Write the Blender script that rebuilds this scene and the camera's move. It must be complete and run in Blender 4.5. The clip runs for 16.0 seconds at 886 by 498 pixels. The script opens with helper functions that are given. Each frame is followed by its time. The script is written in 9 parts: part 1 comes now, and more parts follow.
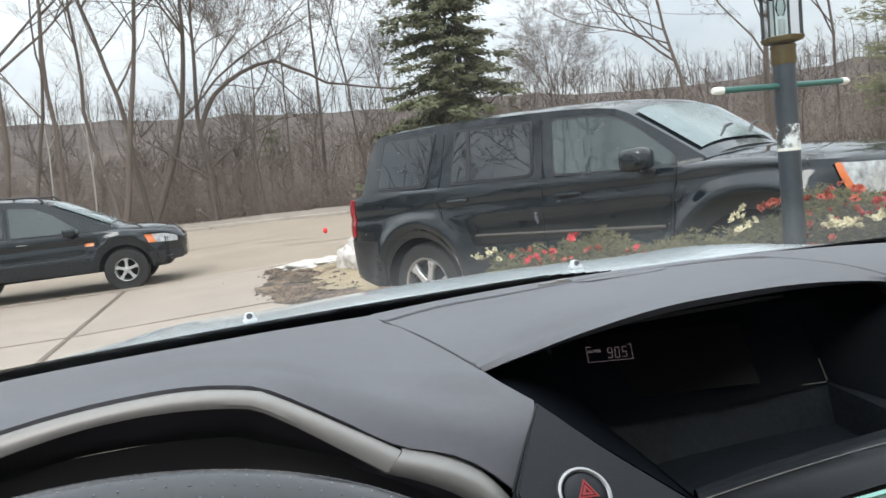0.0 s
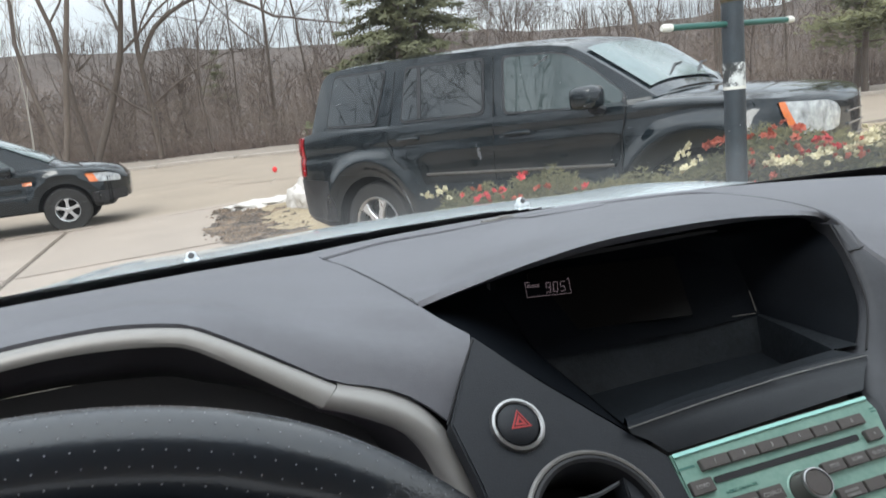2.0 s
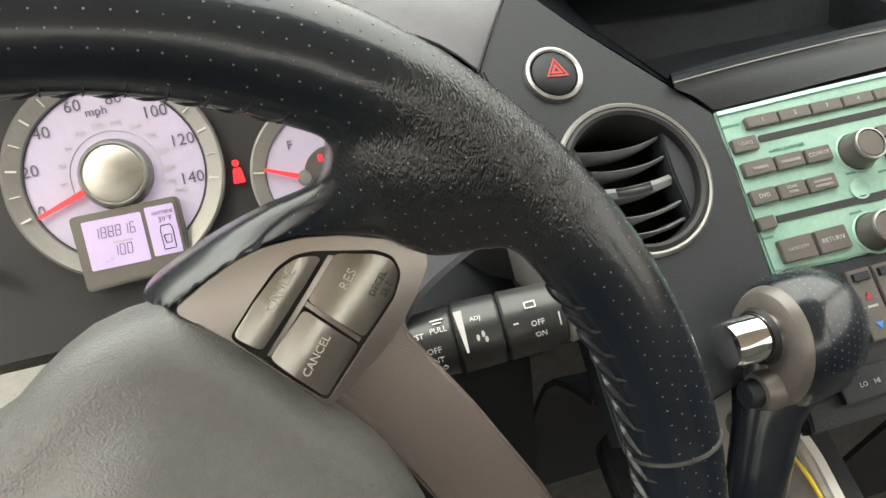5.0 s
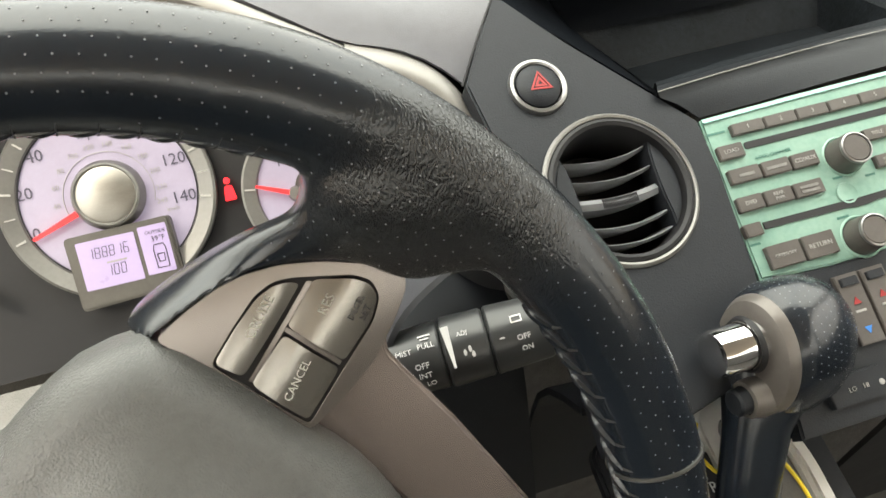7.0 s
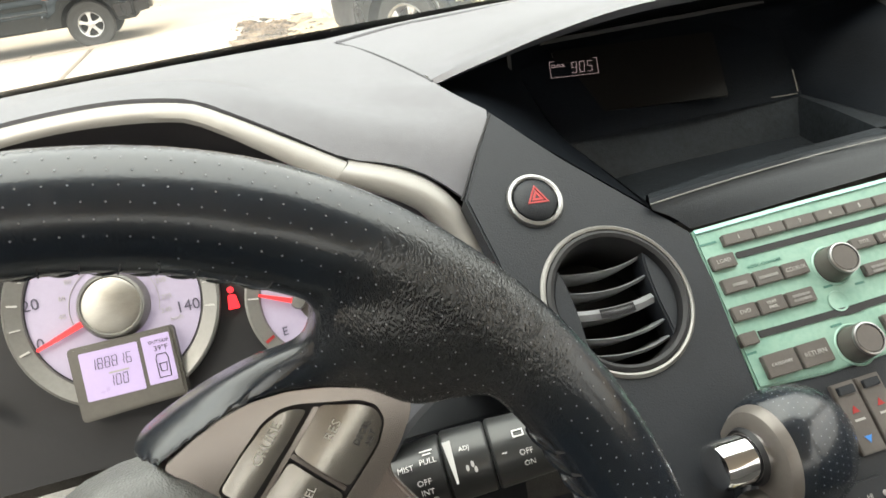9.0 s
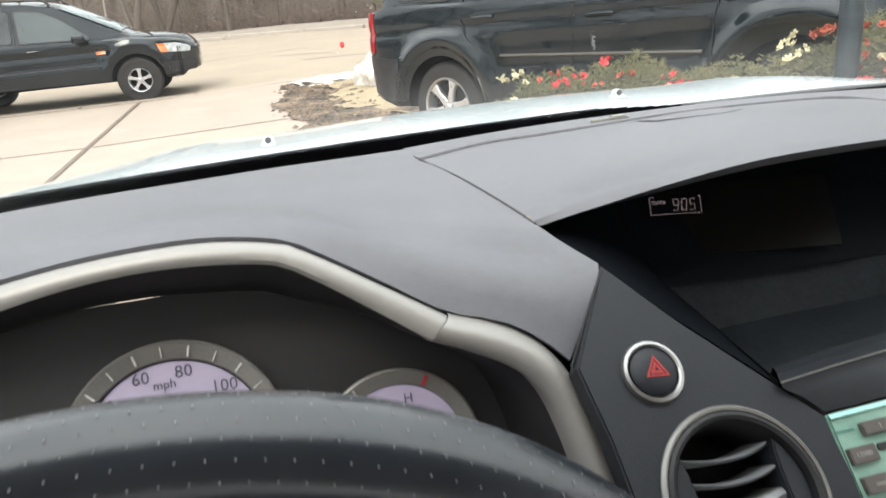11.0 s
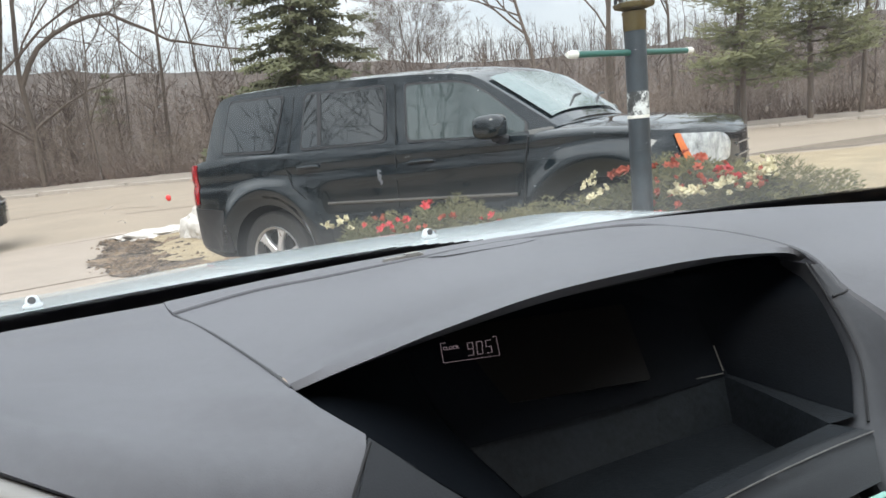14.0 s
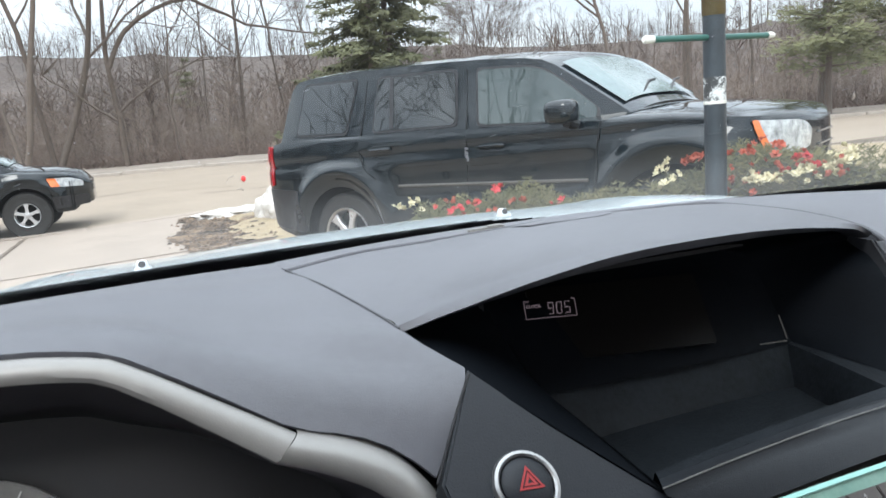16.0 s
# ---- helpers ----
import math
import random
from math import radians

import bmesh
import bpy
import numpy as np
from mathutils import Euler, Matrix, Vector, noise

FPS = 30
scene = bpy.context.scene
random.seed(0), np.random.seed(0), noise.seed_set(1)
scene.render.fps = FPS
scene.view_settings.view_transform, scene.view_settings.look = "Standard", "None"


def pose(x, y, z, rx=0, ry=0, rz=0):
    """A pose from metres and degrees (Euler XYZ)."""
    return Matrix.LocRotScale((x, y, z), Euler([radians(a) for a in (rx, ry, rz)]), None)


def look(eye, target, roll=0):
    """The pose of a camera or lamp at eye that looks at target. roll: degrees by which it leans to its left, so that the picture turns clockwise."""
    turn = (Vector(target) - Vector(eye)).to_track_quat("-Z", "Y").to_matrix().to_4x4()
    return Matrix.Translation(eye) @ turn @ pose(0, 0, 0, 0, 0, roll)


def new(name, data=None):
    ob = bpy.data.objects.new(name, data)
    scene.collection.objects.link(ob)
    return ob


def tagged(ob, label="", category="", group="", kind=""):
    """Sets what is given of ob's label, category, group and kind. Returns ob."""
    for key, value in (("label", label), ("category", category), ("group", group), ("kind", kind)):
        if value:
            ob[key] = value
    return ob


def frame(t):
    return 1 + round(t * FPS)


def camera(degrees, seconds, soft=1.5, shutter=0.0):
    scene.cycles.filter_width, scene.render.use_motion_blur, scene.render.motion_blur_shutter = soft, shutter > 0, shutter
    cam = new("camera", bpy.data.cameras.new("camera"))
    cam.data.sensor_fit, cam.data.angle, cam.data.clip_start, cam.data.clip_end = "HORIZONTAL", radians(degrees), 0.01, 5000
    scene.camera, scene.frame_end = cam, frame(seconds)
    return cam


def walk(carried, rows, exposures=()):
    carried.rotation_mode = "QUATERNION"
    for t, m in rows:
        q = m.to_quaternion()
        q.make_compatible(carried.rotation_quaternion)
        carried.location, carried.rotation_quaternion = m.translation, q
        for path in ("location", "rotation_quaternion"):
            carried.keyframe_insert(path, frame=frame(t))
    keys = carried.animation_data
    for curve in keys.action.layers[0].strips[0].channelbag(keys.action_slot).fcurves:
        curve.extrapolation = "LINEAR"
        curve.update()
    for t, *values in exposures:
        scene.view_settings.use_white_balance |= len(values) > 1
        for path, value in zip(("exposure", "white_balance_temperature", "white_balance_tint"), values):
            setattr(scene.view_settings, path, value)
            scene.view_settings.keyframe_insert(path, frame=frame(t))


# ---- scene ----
from mathutils.bvhtree import BVHTree

cam = camera(61.74, 16.0, shutter=0.4)
PATH = [
    (0.0, pose(0.0000, -0.0000, 1.3971, 83.696, 6.378, -14.917)),
    (0.5, pose(0.0063, 0.0056, 1.3934, 82.534, 6.500, -16.534)),
    (1.0, pose(0.0105, 0.0038, 1.3906, 80.898, 6.581, -17.814)),
    (1.5, pose(0.0131, 0.0045, 1.3935, 80.286, 6.368, -18.664)),
    (2.0, pose(0.0107, 0.0021, 1.3926, 78.617, 6.048, -18.597)),
    (2.5, pose(0.0064, 0.0081, 1.3775, 73.202, 5.858, -18.019)),
    (3.0, pose(0.0122, 0.0166, 1.3635, 68.115, 6.239, -17.366)),
    (3.5, pose(0.0155, 0.0155, 1.3614, 64.613, 6.578, -16.409)),
    (4.0, pose(0.0147, 0.0117, 1.3551, 61.310, 6.556, -15.620)),
    (4.5, pose(0.0134, 0.0126, 1.3446, 59.049, 6.185, -15.605)),
    (4.7, pose(0.0113, 0.0124, 1.3415, 58.513, 5.935, -15.719)),
    (6.8, pose(0.0188, 0.0086, 1.3472, 57.727, 7.037, -15.706)),
    (7.0, pose(0.0222, 0.0101, 1.3486, 58.174, 7.320, -15.862)),
    (7.5, pose(0.0168, 0.0072, 1.3464, 59.660, 7.242, -16.114)),
    (8.0, pose(0.0215, 0.0084, 1.3503, 61.213, 7.297, -16.132)),
    (8.2, pose(0.0240, 0.0090, 1.3559, 61.859, 7.332, -16.333)),
    (10.3, pose(0.0152, 0.0141, 1.3725, 68.874, 6.449, -15.280)),
    (10.5, pose(0.0187, 0.0251, 1.3790, 69.316, 5.946, -14.835)),
    (11.0, pose(-0.0022, 0.0707, 1.3986, 70.096, 4.858, -13.278)),
    (11.5, pose(0.0274, 0.1093, 1.4042, 73.939, 4.135, -17.222)),
    (12.0, pose(0.0406, 0.1389, 1.4167, 80.769, 3.339, -21.573)),
    (12.5, pose(0.0354, 0.1388, 1.4279, 83.331, 2.855, -23.340)),
    (13.0, pose(0.0429, 0.1510, 1.4173, 83.056, 2.556, -25.364)),
    (13.5, pose(0.0469, 0.1388, 1.3896, 81.828, 4.118, -25.917)),
    (14.0, pose(0.0611, 0.1296, 1.3774, 80.118, 5.193, -26.034)),
    (14.5, pose(0.0475, 0.1178, 1.3766, 79.693, 4.961, -25.132)),
    (15.0, pose(0.0358, 0.1021, 1.3654, 79.152, 5.108, -23.358)),
    (15.5, pose(0.0211, 0.0856, 1.3646, 78.591, 4.755, -21.340)),
    (16.0, pose(0.0266, 0.0873, 1.3757, 79.436, 4.693, -20.755)),
]
# the clip's camera opens up for the dark dashboard and closes again for the street
EXPOSURES = [(0.0, 0.05, 6500, 10), (2.1, 0.12, 6400, 10), (2.6, 0.44, 6250, 9), (3.0, 0.56, 6500, 8), (3.5, 0.82, 7000, 7), (4.0, 1.12, 7250, 6), (4.6, 1.28, 7650, 7), (6.9, 1.36, 7750, 7), (8.2, 1.36, 7750, 7),
             (10.3, 0.86, 7000, 8), (10.7, 0.72, 7000, 9), (11.3, 0.60, 6750, 10), (11.9, 0.18, 6300, 10), (12.4, -0.06, 6300, 10), (13.3, 0.06, 6600, 10), (14.2, 0.26, 6550, 10), (15.2, 0.40, 6350, 10), (16.0, 0.42, 6250, 10)]
walk(cam, PATH, EXPOSURES)


# ---- world and light: a bright overcast late-winter day ----
world = bpy.data.worlds.new("overcast_sky")
scene.world = world
world.use_nodes = True
_n, _l = world.node_tree.nodes, world.node_tree.links
_n.clear()
_out = _n.new("ShaderNodeOutputWorld")
_bg = _n.new("ShaderNodeBackground")
_sky = _n.new("ShaderNodeTexSky")
_sky.sky_type = "NISHITA"
_sky.sun_disc = False
_sky.sun_elevation, _sky.sun_rotation = radians(48), radians(216)
_co = _n.new("ShaderNodeTexCoord")
_map = _n.new("ShaderNodeMapping")
_map.inputs["Scale"].default_value = (1.0, 1.0, 3.2)
_cl = _n.new("ShaderNodeTexNoise")
_cl.inputs["Scale"].default_value, _cl.inputs["Detail"].default_value = 2.6, 7
_rmp = _n.new("ShaderNodeValToRGB")
_rmp.color_ramp.elements[0].position, _rmp.color_ramp.elements[0].color = 0.32, (6.6, 7.0, 7.55, 1)
_rmp.color_ramp.elements[1].position, _rmp.color_ramp.elements[1].color = 0.66, (10.4, 10.55, 10.7, 1)
_mix = _n.new("ShaderNodeMix")
_mix.data_type = "RGBA"
_mix.inputs[0].default_value = 0.9
_l.new(_co.outputs["Generated"], _map.inputs["Vector"])
_l.new(_map.outputs["Vector"], _cl.inputs["Vector"])
_l.new(_cl.outputs["Fac"], _rmp.inputs["Fac"])
_l.new(_sky.outputs["Color"], _mix.inputs[6])
_l.new(_rmp.outputs["Color"], _mix.inputs[7])
_l.new(_mix.outputs[2], _bg.inputs["Color"])
_sep = _n.new("ShaderNodeSeparateXYZ")
_l.new(_co.outputs["Generated"], _sep.inputs["Vector"])
_up = _n.new("ShaderNodeMath")
_up.operation = "MAXIMUM"
_up.inputs[1].default_value = 0.0
_l.new(_sep.outputs["Z"], _up.inputs[0])
_gr = _n.new("ShaderNodeMath")
_gr.operation = "MULTIPLY_ADD"
_gr.inputs[1].default_value, _gr.inputs[2].default_value = 0.26, 0.078
_l.new(_up.outputs[0], _gr.inputs[0])
_l.new(_gr.outputs[0], _bg.inputs["Strength"])
_l.new(_bg.outputs["Background"], _out.inputs["Surface"])

sun = new("sun", bpy.data.lights.new("sun", "SUN"))
sun.data.energy, sun.data.angle, sun.data.color = 1.5, radians(25), (1.0, 0.96, 0.9)
sun.matrix_world = look((-8, -11, 16), (0, 0, 0))


# ---- materials ----
def mat(name, color, rough=0.6, metal=0.0, var=0.25, scale=8.0, bump=0.0, bscale=200.0, rvar=0.1,
        dark=None, emit=None, estr=0.0, stretch=(1, 1, 1), rand=0.0, spec=0.5, coat=0.0, big=0.0, coord="Object"):
    """A surface with variation at two scales, fine relief and uneven gloss."""
    m = bpy.data.materials.new(name)
    m.use_nodes = True
    nt = m.node_tree
    nd, lk = nt.nodes, nt.links
    b = nd["Principled BSDF"]
    b.inputs["Metallic"].default_value = metal
    b.inputs["Specular IOR Level"].default_value = spec
    b.inputs["Coat Weight"].default_value = coat
    b.inputs["Coat Roughness"].default_value = 0.04
    co = nd.new("ShaderNodeTexCoord")
    mp = nd.new("ShaderNodeMapping")
    mp.inputs["Scale"].default_value = stretch
    lk.new(co.outputs[coord], mp.inputs["Vector"])
    n1 = nd.new("ShaderNodeTexNoise")
    n1.inputs["Scale"].default_value, n1.inputs["Detail"].default_value = scale, 6
    n1.inputs["Roughness"].default_value = 0.62
    lk.new(mp.outputs["Vector"], n1.inputs["Vector"])
    n2 = nd.new("ShaderNodeTexNoise")
    n2.inputs["Scale"].default_value, n2.inputs["Detail"].default_value = scale * 11, 4
    lk.new(mp.outputs["Vector"], n2.inputs["Vector"])
    av = nd.new("ShaderNodeMath")
    av.operation = "MULTIPLY_ADD"
    av.inputs[1].default_value = 0.35
    lk.new(n2.outputs["Fac"], av.inputs[0])
    sc = nd.new("ShaderNodeMath")
    sc.operation = "MULTIPLY"
    sc.inputs[1].default_value = 0.65
    lk.new(n1.outputs["Fac"], sc.inputs[0])
    lk.new(sc.outputs[0], av.inputs[2])
    fac = av.outputs[0]
    if rand:
        oi = nd.new("ShaderNodeObjectInfo")
        ra = nd.new("ShaderNodeMath")
        ra.operation = "MULTIPLY_ADD"
        ra.inputs[1].default_value = rand
        lk.new(oi.outputs["Random"], ra.inputs[0])
        lk.new(fac, ra.inputs[2])
        fac = ra.outputs[0]
    rp = nd.new("ShaderNodeValToRGB")
    lo = dark if dark else tuple(c * (1 - var) for c in color)
    hi = tuple(min(1, c * (1 + var)) for c in color)
    rp.color_ramp.elements[0].position, rp.color_ramp.elements[0].color = 0.3, (*lo, 1)
    rp.color_ramp.elements[1].position, rp.color_ramp.elements[1].color = 0.68 + rand, (*hi, 1)
    lk.new(fac, rp.inputs["Fac"])
    lk.new(rp.outputs["Color"], b.inputs["Base Color"])
    rr = nd.new("ShaderNodeMapRange")
    rr.inputs["To Min"].default_value = max(0.02, rough - rvar)
    rr.inputs["To Max"].default_value = min(1, rough + rvar)
    lk.new(n1.outputs["Fac"], rr.inputs["Value"])
    lk.new(rr.outputs["Result"], b.inputs["Roughness"])
    if bump:
        n3 = nd.new("ShaderNodeTexNoise")
        n3.inputs["Scale"].default_value, n3.inputs["Detail"].default_value = bscale, 3
        lk.new(mp.outputs["Vector"], n3.inputs["Vector"])
        bp = nd.new("ShaderNodeBump")
        bp.inputs["Strength"].default_value, bp.inputs["Distance"].default_value = bump, 1.2 / bscale
        lk.new(n3.outputs["Fac"], bp.inputs["Height"])
        lk.new(bp.outputs["Normal"], b.inputs["Normal"])
    if emit:
        b.inputs["Emission Color"].default_value = (*emit, 1)
        b.inputs["Emission Strength"].default_value = estr
    return m


def leather(name, color, centres, near, far):
    """Black leather: fine grain all over, long creases gathered round the given centres."""
    m = mat(name, color, rough=0.25, var=0.3, scale=30, rvar=0.05, spec=0.42)
    nd, lk = m.node_tree.nodes, m.node_tree.links
    b = nd["Principled BSDF"]
    b.inputs["Coat Weight"].default_value, b.inputs["Coat Roughness"].default_value = 0.5, 0.12
    co = nd.new("ShaderNodeTexCoord")
    last = None
    for c in centres:
        d = nd.new("ShaderNodeVectorMath")
        d.operation = "DISTANCE"
        d.inputs[1].default_value = c
        lk.new(co.outputs["Object"], d.inputs[0])
        mr = nd.new("ShaderNodeMapRange")
        mr.interpolation_type = "SMOOTHSTEP"
        mr.inputs["From Min"].default_value, mr.inputs["From Max"].default_value = near, far
        mr.inputs["To Min"].default_value, mr.inputs["To Max"].default_value = 1.0, 0.0
        lk.new(d.outputs["Value"], mr.inputs["Value"])
        if last is None:
            last = mr.outputs["Result"]
        else:
            mx = nd.new("ShaderNodeMath")
            mx.operation = "MAXIMUM"
            lk.new(last, mx.inputs[0])
            lk.new(mr.outputs["Result"], mx.inputs[1])
            last = mx.outputs[0]
    warp = nd.new("ShaderNodeTexNoise")
    warp.inputs["Scale"].default_value, warp.inputs["Detail"].default_value = 130, 3
    lk.new(co.outputs["Object"], warp.inputs["Vector"])
    wv = nd.new("ShaderNodeVectorMath")
    wv.operation = "MULTIPLY_ADD"
    wv.inputs[1].default_value = (0.005, 0.005, 0.005)
    lk.new(warp.outputs["Color"], wv.inputs[0])
    lk.new(co.outputs["Object"], wv.inputs[2])
    mp = nd.new("ShaderNodeMapping")
    mp.inputs["Rotation"].default_value = (0.0, radians(-38), 0.0)
    mp.inputs["Scale"].default_value = (1.0, 0.6, 0.36)
    lk.new(wv.outputs["Vector"], mp.inputs["Vector"])
    cr = nd.new("ShaderNodeTexVoronoi")
    cr.feature = "SMOOTH_F1"
    cr.inputs["Scale"].default_value, cr.inputs["Smoothness"].default_value = 1700, 0.25
    lk.new(mp.outputs["Vector"], cr.inputs["Vector"])
    fine = nd.new("ShaderNodeTexNoise")
    fine.inputs["Scale"].default_value, fine.inputs["Detail"].default_value, fine.inputs["Roughness"].default_value = 900, 3, 0.6
    lk.new(co.outputs["Object"], fine.inputs["Vector"])
    hc = nd.new("ShaderNodeMath")
    hc.operation = "MULTIPLY"
    lk.new(cr.outputs["Distance"], hc.inputs[0])
    lk.new(last, hc.inputs[1])
    hf = nd.new("ShaderNodeMath")
    hf.operation = "MULTIPLY_ADD"
    hf.inputs[1].default_value = 0.17
    lk.new(fine.outputs["Fac"], hf.inputs[0])
    lk.new(hc.outputs[0], hf.inputs[2])
    bp = nd.new("ShaderNodeBump")
    bp.invert = True
    bp.inputs["Strength"].default_value, bp.inputs["Distance"].default_value = 1.0, 0.00026
    lk.new(hf.outputs[0], bp.inputs["Height"])
    lk.new(bp.outputs["Normal"], b.inputs["Normal"])
    lk.new(bp.outputs["Normal"], b.inputs["Coat Normal"])
    # greyer mix in the creased leather: some rubbing, and light painted into the colour
    worn = nd.new("ShaderNodeMix")
    worn.data_type = "RGBA"
    worn.inputs[7].default_value = (0.017, 0.019, 0.021, 1)
    lk.new(last, worn.inputs[0])
    lk.new(b.inputs["Base Color"].links[0].from_socket, worn.inputs[6])
    lk.new(worn.outputs[2], b.inputs["Base Color"])
    return m


def grained(name, color, cells, depth, **kw):
    """Moulded plastic with a leather-like pebble grain of so many cells per metre."""
    m = mat(name, color, **kw)
    nd, lk = m.node_tree.nodes, m.node_tree.links
    co = nd.new("ShaderNodeTexCoord")
    v = nd.new("ShaderNodeTexVoronoi")
    v.feature = "SMOOTH_F1"
    v.inputs["Scale"].default_value, v.inputs["Smoothness"].default_value = cells, 0.5
    n = nd.new("ShaderNodeTexNoise")
    n.inputs["Scale"].default_value, n.inputs["Detail"].default_value = cells * 0.45, 3
    lk.new(co.outputs["Object"], v.inputs["Vector"])
    lk.new(co.outputs["Object"], n.inputs["Vector"])
    a = nd.new("ShaderNodeMath")
    a.operation = "MULTIPLY_ADD"
    a.inputs[1].default_value = -0.9
    lk.new(v.outputs["Distance"], a.inputs[0])
    lk.new(n.outputs["Fac"], a.inputs[2])
    bp = nd.new("ShaderNodeBump")
    bp.inputs["Strength"].default_value, bp.inputs["Distance"].default_value = 1.0, depth
    lk.new(a.outputs[0], bp.inputs["Height"])
    lk.new(bp.outputs["Normal"], nd["Principled BSDF"].inputs["Normal"])
    return m


M = {}
M["dash"] = mat("soft_dash_plastic", (0.104, 0.106, 0.120), 0.46, var=0.12, scale=14, bump=0.25, bscale=1500, rvar=0.06)
# darker copy of the dash plastic, for shade in the groove
M["groove"] = mat("groove_shade", (0.072, 0.073, 0.083), 0.55, var=0.12, scale=14, bump=0.2, bscale=1500)
M["pillar"] = mat("dark_pillar_plastic", (0.042, 0.044, 0.050), 0.52, var=0.12, scale=16, bump=0.2, bscale=1400, spec=0.35)
M["stalk"] = mat("stalk_plastic", (0.030, 0.032, 0.033), 0.30, var=0.12, scale=40, rvar=0.05, spec=0.6)
M["panel"] = mat("dark_panel_plastic", (0.0145, 0.0170, 0.0215), 0.5, var=0.12, scale=16, bump=0.18, bscale=1100, rvar=0.05, spec=0.32)
# near-black base and weak gloss put the recess's shade into the colour
M["niche"] = mat("shaded_niche_plastic", (0.0042, 0.0056, 0.0078), 0.6, var=0.25, scale=22, bump=0.2, bscale=900, spec=0.06)
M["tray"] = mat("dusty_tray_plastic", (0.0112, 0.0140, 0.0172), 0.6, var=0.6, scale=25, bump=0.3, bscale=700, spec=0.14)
M["slat"] = mat("vent_slat_plastic", (0.19, 0.195, 0.205), 0.34, var=0.12, scale=30, rvar=0.05)
M["band"] = mat("dark_band_plastic", (0.0145, 0.0172, 0.021), 0.5, var=0.15, scale=16, bump=0.2, bscale=1400, rvar=0.05, spec=0.28)
M["black"] = mat("matt_black_plastic", (0.009, 0.009, 0.011), 0.6, var=0.2, scale=20)
# warm grey base stands in for the reflection on the unlit display
M["screen_sheen"] = mat("display_glass", (0.0065, 0.0061, 0.0058), 0.4, var=0.15, scale=9, rvar=0.03, spec=0.12)
M["silver"] = mat("satin_silver_trim", (0.26, 0.252, 0.24), 0.42, metal=0.35, var=0.08, scale=12, rvar=0.06, bump=0.1, bscale=1500)
M["pewter"] = mat("warm_pewter_trim", (0.275, 0.248, 0.232), 0.22, metal=0.8, var=0.05, scale=18, rvar=0.08)
M["pewter_low"] = mat("brown_pewter_trim", (0.36, 0.305, 0.285), 0.26, metal=0.75, var=0.06, scale=18, rvar=0.08)
M["pewter_key"] = mat("pewter_button", (0.33, 0.315, 0.29), 0.22, metal=0.85, var=0.12, scale=40, rvar=0.08)
M["chrome"] = mat("chrome", (0.75, 0.75, 0.76), 0.07, metal=1.0, var=0.03, scale=20, rvar=0.03)
M["dullchrome"] = mat("dull_chrome_ring", (0.33, 0.33, 0.33), 0.28, metal=0.9, var=0.1, scale=30, rvar=0.1)
M["teal"] = mat("teal_radio_paint", (0.22, 0.345, 0.287), 0.36, metal=0.15, var=0.2, scale=30, rvar=0.1, dark=(0.155, 0.30, 0.245))
# lighter copy of the teal, for light caught on the radio's top bevel
M["teal_edge"] = mat("teal_edge_highlight", (0.27, 0.53, 0.47), 0.25, metal=0.2, var=0.1, scale=30)
M["key"] = mat("brown_grey_button", (0.085, 0.075, 0.07), 0.42, var=0.15, scale=50, rvar=0.08)
M["print_white"] = mat("white_print", (0.62, 0.62, 0.62), 0.5, var=0.05)
M["print_dial"] = mat("violet_black_print", (0.075, 0.07, 0.10), 0.5, var=0.05)
M["print_pale"] = mat("worn_pale_print", (0.50, 0.49, 0.45), 0.5, var=0.2, scale=300)
M["print_grey"] = mat("grey_print", (0.36, 0.35, 0.34), 0.5, var=0.05)
M["print_worn"] = mat("worn_grey_print", (0.185, 0.178, 0.17), 0.55, var=0.3, scale=300)
M["print_black"] = mat("black_print", (0.03, 0.03, 0.035), 0.5, var=0.05)
M["print_teal"] = mat("dark_teal_print", (0.05, 0.16, 0.13), 0.5, var=0.05)
M["red"] = mat("red_mark", (0.32, 0.022, 0.024), 0.4, var=0.1)
M["blue"] = mat("blue_mark", (0.03, 0.2, 0.6), 0.4, var=0.1)
M["red_lamp"] = mat("red_warning_lamp", (0.9, 0.02, 0.03), 0.4, emit=(1, 0.015, 0.03), estr=0.75)
M["needle"] = mat("red_needle", (0.75, 0.03, 0.035), 0.4, emit=(1, 0.03, 0.04), estr=0.42)
M["clock"] = mat("clock_segments", (0.2, 0.16, 0.17), 0.4, emit=(1.0, 0.78, 0.88), estr=0.15)
M["dial"] = mat("lavender_dial_face", (0.32, 0.293, 0.375), 0.5, var=0.06, scale=40, emit=(0.62, 0.52, 0.86), estr=0.09)
M["lcd"] = mat("lavender_display", (0.36, 0.30, 0.46), 0.3, var=0.05, scale=40, emit=(0.66, 0.50, 1.0), estr=0.12)
M["bezel"] = mat("bronze_grey_bezel", (0.115, 0.108, 0.098), 0.4, metal=0.4, var=0.12, scale=40)
M["ring"] = mat("grey_dial_ring", (0.22, 0.215, 0.205), 0.4, metal=0.5, var=0.12, scale=40)
M["hub"] = mat("brushed_hub_cap", (0.36, 0.345, 0.315), 0.34, metal=0.85, var=0.10, scale=60, stretch=(1, 1, 4))
M["leather"] = leather("perforated_leather", (0.0085, 0.0128, 0.0190), ((0.062, 0.190, 1.244), (-0.150, 0.135, 1.096)), 0.022, 0.052)
M["airbag"] = grained("airbag_cover_plastic", (0.112, 0.115, 0.112), 1250, 0.00024, rough=0.38, var=0.15, scale=30, rvar=0.05, spec=0.7)
